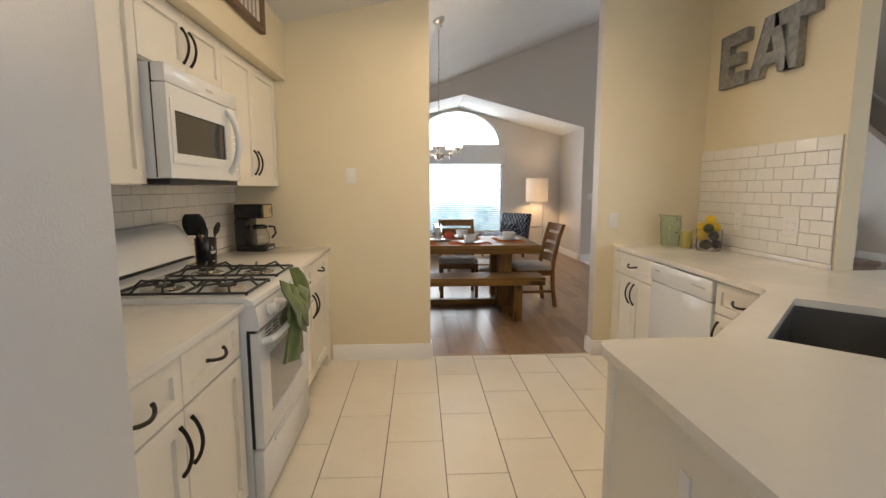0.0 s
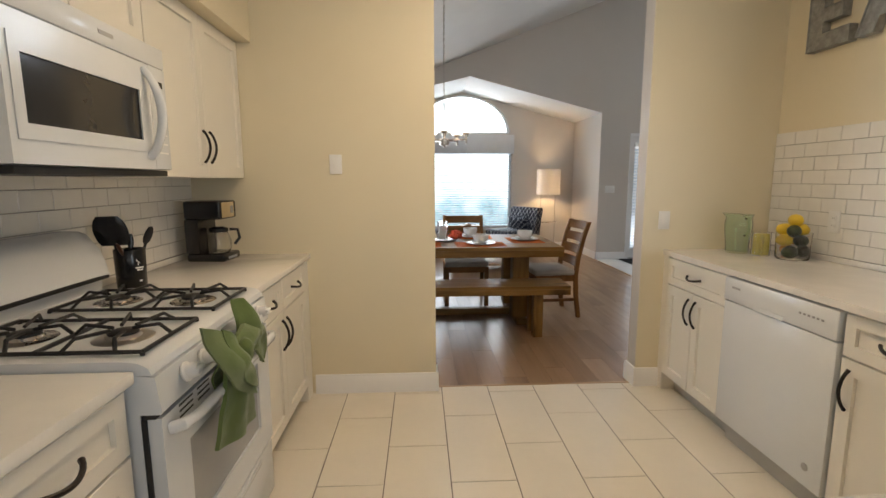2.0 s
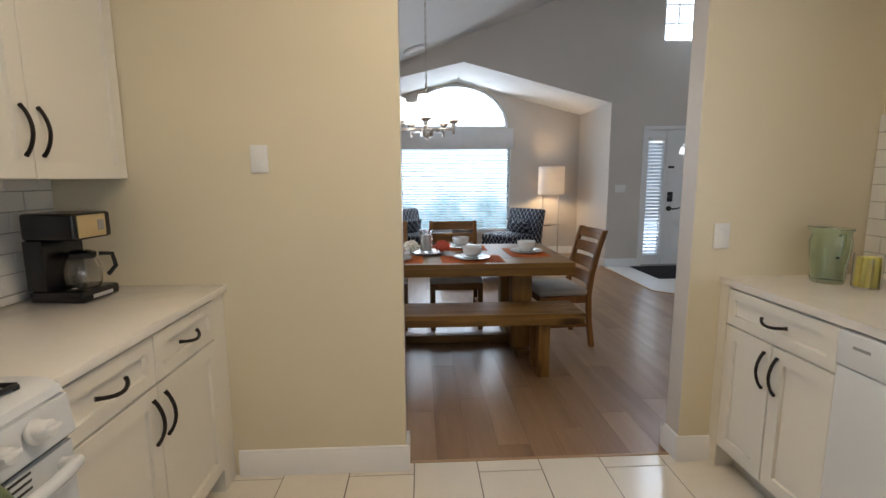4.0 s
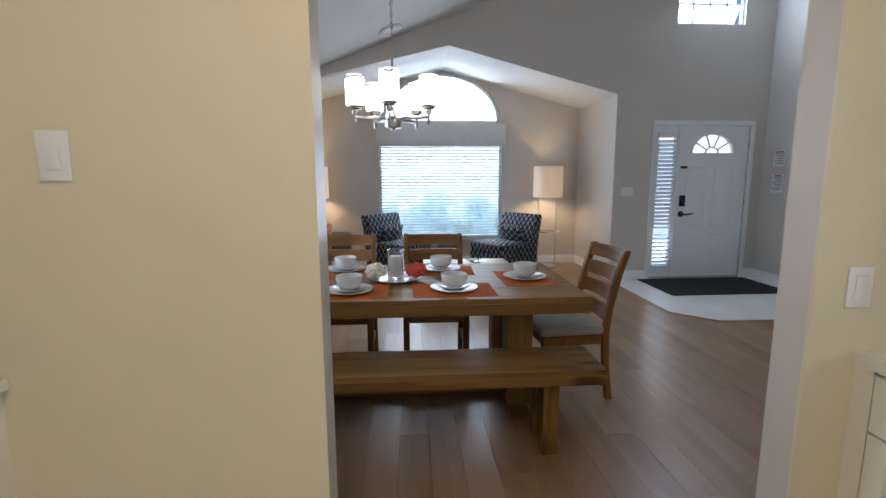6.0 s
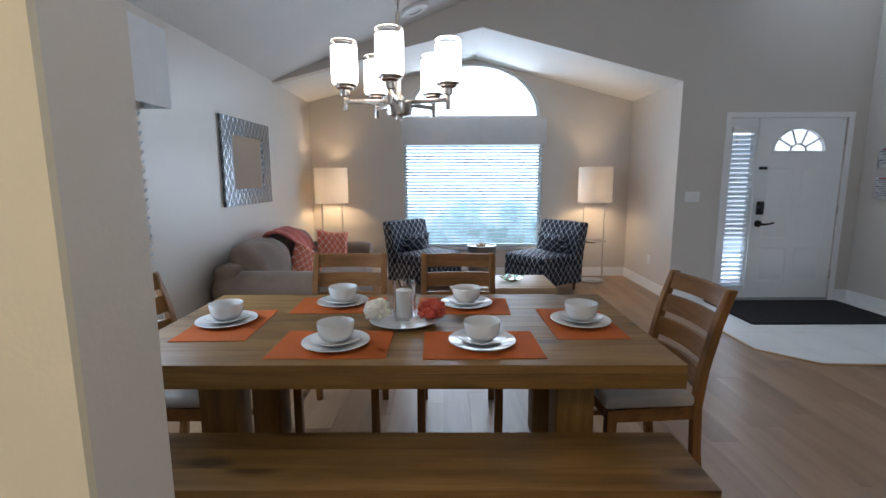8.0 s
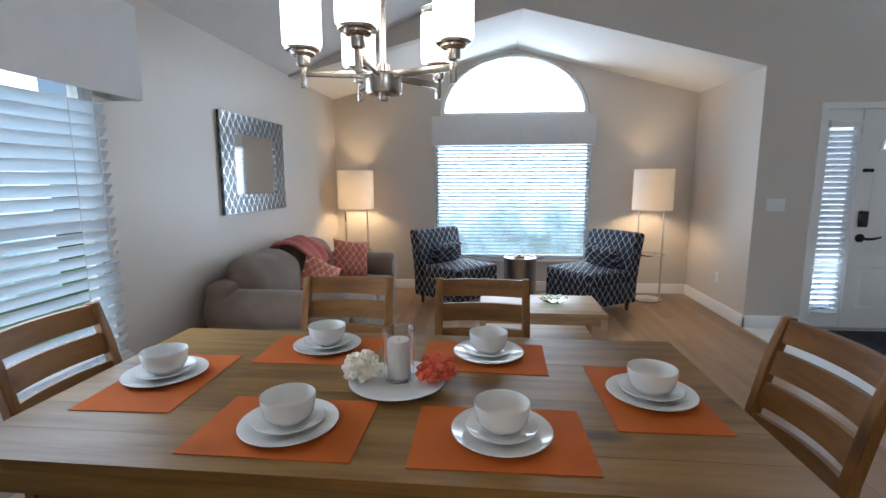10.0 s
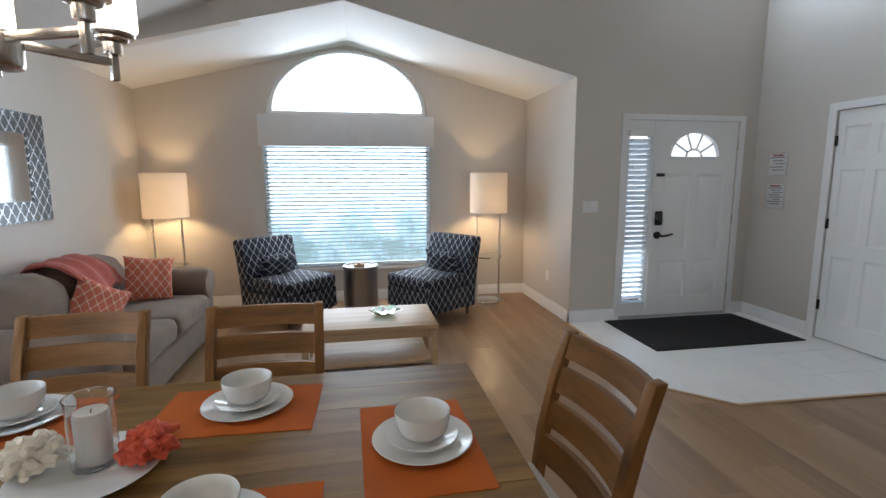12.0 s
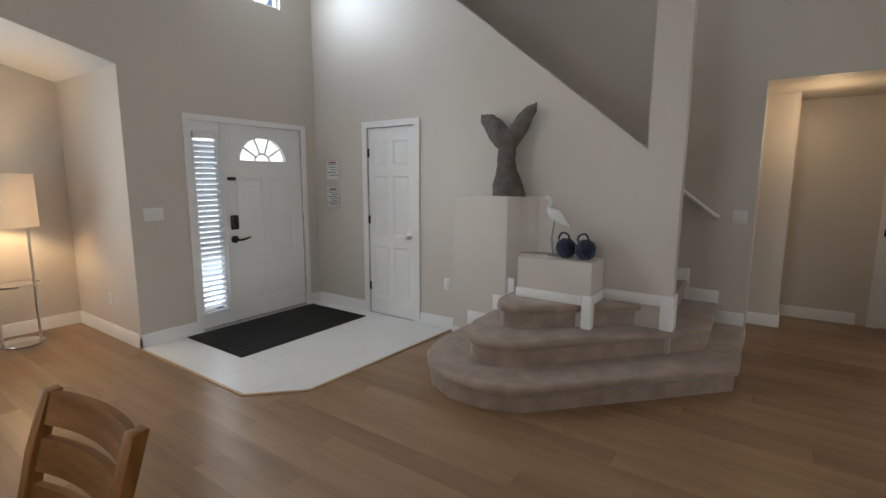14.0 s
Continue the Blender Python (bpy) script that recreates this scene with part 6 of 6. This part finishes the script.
# ---- living room ----
sofa = thing("sofa", "taupe microfibre sofa along the wall", "sofa", (-0.875, 7.87, 0), -90)
SW = 1.02   # half width


def soft_box(x0, y0, z0, x1, y1, z1, bev, seg, cuts, amount, scale, seed):
    """A cushion: a rounded box, cut finely enough to swell and sag."""
    bm = box(x0, y0, z0, x1, y1, z1, bev, seg)
    bmesh.ops.subdivide_edges(bm, edges=[e for e in bm.edges if e.calc_length() > 0.09], cuts=cuts, use_grid_fill=True)
    return puff(bm, amount, scale, seed)


part("base", soft_box(-SW + 0.03, -0.42, 0.06, SW - 0.03, 0.50, 0.30, 0.03, 3, 4, 0.006, 5.0, 1), sofa_cloth, sofa)
part("back", soft_box(-SW + 0.03, -0.46, 0.12, SW - 0.03, -0.26, 0.74, 0.06, 4, 5, 0.008, 5.0, 2), sofa_cloth, sofa)
for s in (-1, 1):
    bm = bmesh.new()
    cx, cz, rx, rz = s * (SW - 0.14), 0.535, 0.155, 0.15
    loops = []
    for y, f in ((-0.452, 0.55), (-0.445, 0.86), (-0.42, 1.0), (-0.2, 1.01), (0.0, 1.0), (0.2, 0.99), (0.36, 1.0), (0.47, 1.0), (0.505, 0.88), (0.515, 0.6)):
        loops.append([(cx + rx * f * math.cos(a), y, cz + rz * f * math.sin(a) * (1.0 if math.sin(a) > 0 else 0.9)) for a in [2 * math.pi * k / 28 for k in range(28)]])
    rings(bm, loops)
    part("armrest", puff(bm, 0.007, 7.0, s + 3), sofa_cloth, sofa)
    part("arm_panel", soft_box(cx - 0.115, -0.43, 0.06, cx + 0.115, 0.49, 0.46, 0.025, 3, 4, 0.004, 6.0, s + 4), sofa_cloth, sofa)
    bm = soft_box(min(0, s * 0.765) + 0.004, -0.24, 0.30, max(0, s * 0.765) - 0.004, 0.525, 0.475, 0.055, 5, 6, 0.010, 5.0, s + 7)
    for v in bm.verts:
        if v.co.z > 0.42:
            v.co.z += 0.02 * math.cos((v.co.x - s * 0.38) * 4.0) * math.cos((v.co.y - 0.14) * 4.0)
    part("seat_cushion", bm, sofa_cloth, sofa)
    bm = soft_box(min(0, s * 0.84) + 0.004, -0.36, 0.45, max(0, s * 0.84) - 0.004, -0.09, 0.87, 0.12, 6, 7, 0.0, 6.5, 0)
    for v in bm.verts:
        u, w = (v.co.x - s * 0.42) / 0.42, (v.co.z - 0.66) / 0.21
        v.co.y += 0.07 * (1 - min(1, u * u)) * (1 - min(1, w * w)) * (1 if v.co.y > -0.22 else 0) - (v.co.z - 0.45) * 0.24
        v.co.z -= 0.02 * abs(u) ** 3 * max(0, w) - 0.008 * math.cos(2.6 * u) * max(0, w)
    part("back_cushion", puff(puff(bm, 0.020, 5.5, s + 10), 0.008, 15.0, s + 2), sofa_cloth, sofa)
    for y in (-0.36, 0.42):
        part("foot", lathe(bmesh.new(), [(0.028, 0.0), (0.033, 0.06)], (s * 0.88, y, 0), 14, True), leg_wood, sofa)


def pillow(name, label, at, m, size, mat, category="pillow"):
    p = thing(name, label, category, (0, 0, 0), 0)
    p.matrix_basis = m
    bm = bmesh.new()
    n = 15
    grid = {}
    for side in (1, -1):
        for i in range(n):
            for j in range(n):
                u, v = -1 + 2 * i / (n - 1), -1 + 2 * j / (n - 1)
                edge_d = (1 - u ** 4) * (1 - v ** 4)
                pinch = 1 - 0.10 * (1 - abs(u) ** 2) * abs(v) ** 3
                pinch2 = 1 - 0.10 * (1 - abs(v) ** 2) * abs(u) ** 3
                z = side * size * 0.17 * edge_d ** 0.55
                if edge_d < 1e-6 and side < 0:
                    grid[side, i, j] = grid[1, i, j]
                else:
                    grid[side, i, j] = bm.verts.new((u * size / 2 * pinch2, z + 0.012 * noise.noise(Vector((u * 2, v * 2, side + at))), v * size / 2 * pinch))
    uv = bm.loops.layers.uv.verify()
    for side in (1, -1):
        for i in range(n - 1):
            for j in range(n - 1):
                vs = [grid[side, i, j], grid[side, i + 1, j], grid[side, i + 1, j + 1], grid[side, i, j + 1]]
                if len(set(vs)) == 4:
                    f = bm.faces.new(vs if side > 0 else vs[::-1])
                    for l in f.loops:
                        l[uv].uv = (l.vert.co.x, l.vert.co.z)
    part("cushion", bm, mat, p)
    return p


pillow("throw_pillow", "coral lattice throw pillow on the sofa", 1.0, pose(-0.745, 8.42, 0.665, -14, 9, 36), 0.38, pillow_cloth)
pillow("throw_pillow", "coral lattice throw pillow leaning on the sofa", 4.0, pose(-0.88, 7.88, 0.575, -20, 32, 44), 0.38, pillow_cloth)
throw = thing("throw_blanket", "coral knitted throw over the sofa back", "blanket")
bm = bmesh.new()
loops = []
for k in range(15):
    f = k / 14
    path = [(-1.345, 0.62), (-1.325, 0.80), (-1.25, 0.885), (-1.15, 0.895), (-1.05, 0.855), (-0.96, 0.77), (-0.91, 0.66)]
    g_ = f * 6
    i0 = min(5, int(g_))
    q = g_ - i0
    x, z = path[i0][0] * (1 - q) + path[i0 + 1][0] * q, path[i0][1] * (1 - q) + path[i0 + 1][1] * q
    ring = []
    for side in (1, -1):
        for j in range(20):
            s = (-1 + 2 * j / 19) * side
            lift = 0.014 * math.cos(9 * s + 2 * f) + side * 0.009 + 0.012
            ring.append((x + lift * 0.4, 8.0 + 0.24 * s + 0.10 * f, z + lift))
    loops.append(ring)
rings(bm, loops)
part("blanket", puff(bm, 0.010, 11.0, 5.0), coral_cloth, throw)


def armchair(x, y, turn, label):
    """A slipper chair; it faces +y in its own frame."""
    c = thing("slipper_chair", label, "armchair", (x, y, 0), turn, "navy armchairs")
    w = 0.345
    part("seat_base", box_uv(puff(box(-w, -0.20, 0.10, w, 0.40, 0.33, 0.02, 2), 0.004, 4.0, 1)), armchair_cloth, c)
    part("seat", box_uv(puff(box(-w + 0.003, -0.16, 0.325, w - 0.003, 0.412, 0.47, 0.045, 4), 0.007, 5.0, 2)), armchair_cloth, c)
    prof = [(-0.30, 0.10), (-0.31, 0.30), (-0.335, 0.50), (-0.375, 0.70), (-0.402, 0.815), (-0.398, 0.843), (-0.375, 0.858), (-0.300, 0.862), (-0.268, 0.856), (-0.250, 0.832), (-0.225, 0.70), (-0.170, 0.47), (-0.150, 0.30), (-0.150, 0.10)]
    bm = bmesh.new()
    rings(bm, [[(xx, -0.25 + (yy + 0.25) * f, zz if zz < 0.8 else 0.8 + (zz - 0.8) * f) for yy, zz in prof] for xx, f in ((-w, 0.80), (-w + 0.008, 0.93), (-w + 0.025, 1.0), (0.0, 1.0), (w - 0.025, 1.0), (w - 0.008, 0.93), (w, 0.80))])
    part("backrest", box_uv(puff(bm, 0.004, 4.0, 3)), armchair_cloth, c)
    for sx in (-1, 1):
        for yy in (-0.22, 0.34):
            part("leg", lathe(bmesh.new(), [(0.020, 0.0), (0.032, 0.10)], (sx * 0.29, yy, 0), 4, True), leg_wood, c)
    return c


ang_r, ang_l = 124, -130
armchair(1.80, 9.28, ang_r, "navy and white lattice slipper chair by the window")
armchair(0.20, 9.41, ang_l, "navy and white lattice slipper chair beside the sofa")
for ax, ay, at_, k in ((1.80, 9.28, ang_r, 0), (0.20, 9.41, ang_l, 1)):
    m = pose(ax, ay, 0, 0, 0, at_) @ pose(0.03 if k else -0.03, -0.095, 0.575, -22, 0, 0) @ Matrix.Diagonal((1.4, 1, 0.78, 1))
    p = pillow("lumbar_pillow", "navy lattice lumbar pillow on an armchair", 7.0 + k, m, 0.34, armchair_cloth)

drum = thing("drum_table", "brushed steel drum side table", "side table", (0.99, 9.485, 0))
part("drum", lathe(bmesh.new(), [(0.0001, 0.0), (0.185, 0.0), (0.19, 0.006), (0.19, 0.50), (0.194, 0.506), (0.194, 0.53), (0.188, 0.535), (0.182, 0.53), (0.18, 0.52), (0.0001, 0.52)], (0, 0, 0), 44), steel, drum)
cst = thing("coaster_stack", "small wooden coaster box on the drum table", "coasters", (0.975, 9.465, 0.5205), 15)
part("box", box(-0.055, -0.04, 0, 0.055, 0.04, 0.028, 0.003), coffee_wood, cst)
part("grip", box(-0.02, -0.03, 0.0285, 0.02, 0.03, 0.045, 0.003), coffee_wood, cst)

ct = thing("coffee_table", "pale birch coffee table with a lower shelf", "coffee table", (1.05, 7.875, 0))
part("tabletop", box(-0.50, -0.30, 0.352, 0.50, 0.30, 0.40, 0.003), coffee_wood, ct)
for sx in (-1, 1):
    for sy in (-1, 1):
        part("leg", box(sx * 0.475 - 0.025, sy * 0.275 - 0.025, 0, sx * 0.475 + 0.025, sy * 0.275 + 0.025, 0.3515, 0.002), coffee_wood, ct)
part("shelf", box(-0.448, -0.285, 0.10, 0.448, 0.285, 0.122, 0.002), coffee_wood, ct)
for sy in (-1, 1):
    part("rail", box(-0.4495, sy * 0.275 - 0.014, 0.302, 0.4495, sy * 0.275 + 0.014, 0.3515, 0.002), coffee_wood, ct)
gb = thing("glass_bowl", "aqua green rippled glass bowl on the coffee table", "bowl", (1.17, 7.90, 0.4005))
bm = bmesh.new()
n = 48
loops = []
for r, z, w in ((0.0005, 0.006, 0), (0.05, 0.006, 0), (0.085, 0.03, 0.004), (0.115, 0.058, 0.013), (0.118, 0.062, 0.014), (0.082, 0.024, 0.004), (0.05, 0.0, 0), (0.0005, 0.0, 0)):
    loops.append([((r + w * math.cos(8 * 2 * math.pi * k / n)) * math.cos(2 * math.pi * k / n), (r + w * math.cos(8 * 2 * math.pi * k / n)) * math.sin(2 * math.pi * k / n), (z + w * 0.8 * math.sin(8 * 2 * math.pi * k / n)) * 0.72) for k in range(n)])
rings(bm, loops, True, False)
part("bowl", bm, aqua_glass, gb)


def floor_lamp(x, y, turn, label):
    l = thing("floor_lamp", label, "floor lamp", (x, y, 0), turn, "floor lamps")
    part("base", lathe(bmesh.new(), [(0.0001, 0.0), (0.165, 0.0), (0.17, 0.006), (0.17, 0.016), (0.165, 0.02), (0.0001, 0.022)], (0, 0, 0), 36), chrome, l)
    for s in (-1, 1):
        part("pole", tube(bmesh.new(), [(s * 0.135, 0, 0.02), (s * 0.135, 0, 1.13)], 0.0115, 12), nickel, l)
    part("glass_shelf", lathe(bmesh.new(), [(0.0001, 0.555), (0.175, 0.555), (0.178, 0.559), (0.175, 0.563), (0.0001, 0.563)], (0, 0, 0), 36), clear_glass, l, "round clear glass shelf")
    part("shelf_rim", lathe(bmesh.new(), [(0.178, 0.552), (0.182, 0.552), (0.182, 0.566), (0.178, 0.566), (0.178, 0.552)], (0, 0, 0), 36), nickel, l)
    part("shade", lathe(bmesh.new(), [(0.219, 1.085), (0.222, 1.085), (0.220, 1.555), (0.217, 1.555), (0.219, 1.085)], (0, 0, 0), 40), lit_lampshade, l, "lit white drum shade")
    bm = tube(bmesh.new(), [(-0.217, 0, 1.12), (0.217, 0, 1.12)], 0.004, 6)
    tube(bm, [(0, 0, 1.12), (0, 0, 1.26)], 0.012, 8)
    part("spider", bm, nickel, l)
    return l


floor_lamp(-1.04, 9.7, 20, "chrome floor lamp with a lit white drum shade by the sofa")
floor_lamp(2.52, 9.66, -20, "chrome floor lamp with a lit white drum shade by the window")

mr = thing("wall_mirror", "rectangular mirror in a wide silver lattice frame", "mirror", (WD, 7.825, 1.57))
bm = slab(rect(-0.535, -0.39, 0.535, 0.39), [rect(-0.345, -0.24, 0.345, 0.24)], lambda u, v, t: (t, u, v), 0.004, 0.028)
part("frame", box_uv(bm), mirror_frame_m, mr)
part("backing", slab(rect(-0.53, -0.385, 0.53, 0.385), [], lambda u, v, t: (t, u, v), 0.0, 0.0038), black_plastic, mr)
part("glass", slab(rect(-0.344, -0.239, 0.344, 0.239), [], lambda u, v, t: (t, u, v), 0.005, 0.016), mirror_glass, mr, "clear mirror glass")


# ---- floor and wall pieces ----
def clip(poly, inside, cross):
    out = []
    for i, p in enumerate(poly):
        q = poly[(i + 1) % len(poly)]
        if inside(p):
            out.append(p)
        if inside(p) != inside(q):
            out.append(cross(p, q))
    return out


def clip_line(poly, a, b, c):
    """Keeps the side a*x + b*y >= c."""
    f = lambda p: a * p[0] + b * p[1] - c
    return clip(poly, lambda p: f(p) >= 0, lambda p, q: (p[0] + (q[0] - p[0]) * f(p) / (f(p) - f(q)), p[1] + (q[1] - p[1]) * f(p) / (f(p) - f(q))))


def tile_mesh(name, w, d, t, e, mat):
    """A tile centred on its origin, its top edges eased by e; its face looks to +z."""
    bm = bmesh.new()
    loops = [[(x * w / 2, y * d / 2, 0) for x, y in ((-1, -1), (1, -1), (1, 1), (-1, 1))], [(x * w / 2, y * d / 2, t - e) for x, y in ((-1, -1), (1, -1), (1, 1), (-1, 1))],
             [(x * (w / 2 - e), y * (d / 2 - e), t) for x, y in ((-1, -1), (1, -1), (1, 1), (-1, 1))]]
    rings(bm, loops)
    return mesh_of(name, bm, mat, True)


def lay(name, me, parent, m):
    ob = new(name, me)
    ob.parent, ob.matrix_basis = parent, m
    return ob


# kitchen floor tiles
full = tile_mesh("floor_tile", 0.2988, 0.6043, 0.006, 0.0012, tile_floor_m)
for i in range(-4, 9):
    x = 0.0685 + 0.3035 * i
    if x - 0.15 > 2.42:
        continue
    off = 3.01 if i % 2 == 0 else 3.315
    for j in range(-9, 2):
        y0, y1 = off + 0.609 * j, off + 0.609 * (j + 1)
        if y0 > 3.70 or y1 < -2.5:
            continue
        if y1 > 3.705:
            part("floor_tile", box(x - 0.1494, y0 + 0.0024, -0.006, x + 0.1494, 3.704, 0.0), tile_floor_m, tile_bed, "", True)
        else:
            lay("floor_tile", full, tile_bed, pose(x, (y0 + y1) / 2, -0.006))

# entrance tiles
for i in range(5):
    for j in range(5):
        poly = rect(3.09 + 0.43 * i + 0.001, 6.60 + 0.43 * j + 0.001, 3.09 + 0.43 * (i + 1) - 0.001, 6.60 + 0.43 * (j + 1) - 0.001)
        for a, b, c in ((1, 0, 3.091), (0, -1, -8.629), (-1, 0, -5.158), (1, 1, 10.137), (0.0342, 1, 6.848)):
            poly = clip_line(poly, a, b, c) if poly else poly
        if len(poly) > 2:
            part("floor_tile", prism(bmesh.new(), poly, 0.0, 0.006), tile_foyer_m, foyer_bed, "", True)

# oak planks
plank_floor = tagged(thing("plank_floor", "warm oak plank floor with fine joints", "wood floor"), kind="structure")
W, L = 0.162, 1.21
plank = tile_mesh("plank", W - 0.0008, L - 0.0008, 0.012, 0.0002, plank_m)
rest = bmesh.new()
count = 0
rows = int((8.8 + 1.5) / W)
for i in range(rows + 1):
    x = -1.45 + W * (i + 0.5)
    y = -2.6 - (i * 0.437 % 1.0) * L
    while y < 10.1:
        y0, y1 = y, min(y + L, 10.05)
        y += L
        low = 3.706 if x < 2.44 else -2.55
        if y1 <= low + 0.02:
            continue
        if x > 3.15 and x < FOYER and y0 > 7.05 and y1 < 8.7:
            continue
        y0 = max(y0, low)
        if x > 3.25 and y0 > 8.8:
            continue
        near = y1 - y0 > L - 0.01 and -1.4 < x < 4.2 and 3.7 < y0 < 8.7 and count < 300
        if near:
            lay("plank", plank, plank_floor, pose(x, (y0 + y1) / 2, -0.012))
            count += 1
        elif y1 - y0 > 0.03:
            h, e = W / 2 - 0.0004, 0.0002
            a = [rest.verts.new((x + sx * h, yy, -0.0004)) for sx, yy in ((-1, y0 + 0.0006), (1, y0 + 0.0006), (1, y1 - 0.0006), (-1, y1 - 0.0006))]
            b = [rest.verts.new((x + sx * (h - e), yy, 0.0)) for sx, yy in ((-1, y0 + 0.0015), (1, y0 + 0.0015), (1, y1 - 0.0015), (-1, y1 - 0.0015))]
            for q in range(4):
                rest.faces.new((a[q], a[(q + 1) % 4], b[(q + 1) % 4], b[q]))
            rest.faces.new(b)
tagged(part("planks", rest, plank_m, plank_floor, "", True), kind="stuff")
part("threshold_strip", box(OPEN0, 3.703, -0.004, OPEN1, 3.722, 0.003, 0.001), coffee_wood, plank_floor)


# subway tiles
def subway(parent, put, u0, u1, z0, z1, h, w, odd=0):
    """Running-bond tiles; put(u, z) gives the pose of a tile whose face looks into the room."""
    whole = tile_mesh("wall_tile", w - 0.003, h - 0.003, 0.006, 0.0015, tile_wall_m)
    r = 0
    z = z0
    while z + 0.02 < z1:
        hh = min(h, z1 - z)
        u = u0 - (w / 2 if (r + odd) % 2 else 0)
        while u < u1:
            a, b = max(u, u0), min(u + w, u1)
            if b - a > 0.012:
                me = whole if b - a > w - 0.001 and hh > h - 0.001 else tile_mesh("wall_tile", b - a - 0.003, hh - 0.003, 0.006, 0.0015, tile_wall_m)
                lay("wall_tile", me, parent, put((a + b) / 2, z + hh / 2))
            u += w
        z += h
        r += 1


splash_r = tagged(part("backsplash_bed_east", box(2.3265, 2.418, 0.915, 2.3345, 3.659, 1.637), mortar_m), "white subway tile splashback with grey joints", "tiled wall", "", "structure")
subway(splash_r, lambda u, z: Matrix.Translation((2.3265, u, z)) @ Matrix(((0, 0, -1, 0), (-1, 0, 0, 0), (0, 1, 0, 0), (0, 0, 0, 1))), 2.417, 3.657, 0.946, 1.639, 0.0769, 0.155)
splash_l = tagged(part("backsplash_bed_west", box(WK + 0.0005, 0.9, 0.915, WK + 0.008, 3.659, 1.40), mortar_m), "white subway tile splashback with grey joints", "tiled wall", "", "structure")
subway(splash_l, lambda u, z: Matrix.Translation((WK + 0.008, u, z)) @ Matrix(((0, 0, 1, 0), (1, 0, 0, 0), (0, 1, 0, 0), (0, 0, 0, 1))), 0.95, 3.657, 0.946, 1.40, 0.0769, 0.155, 1)
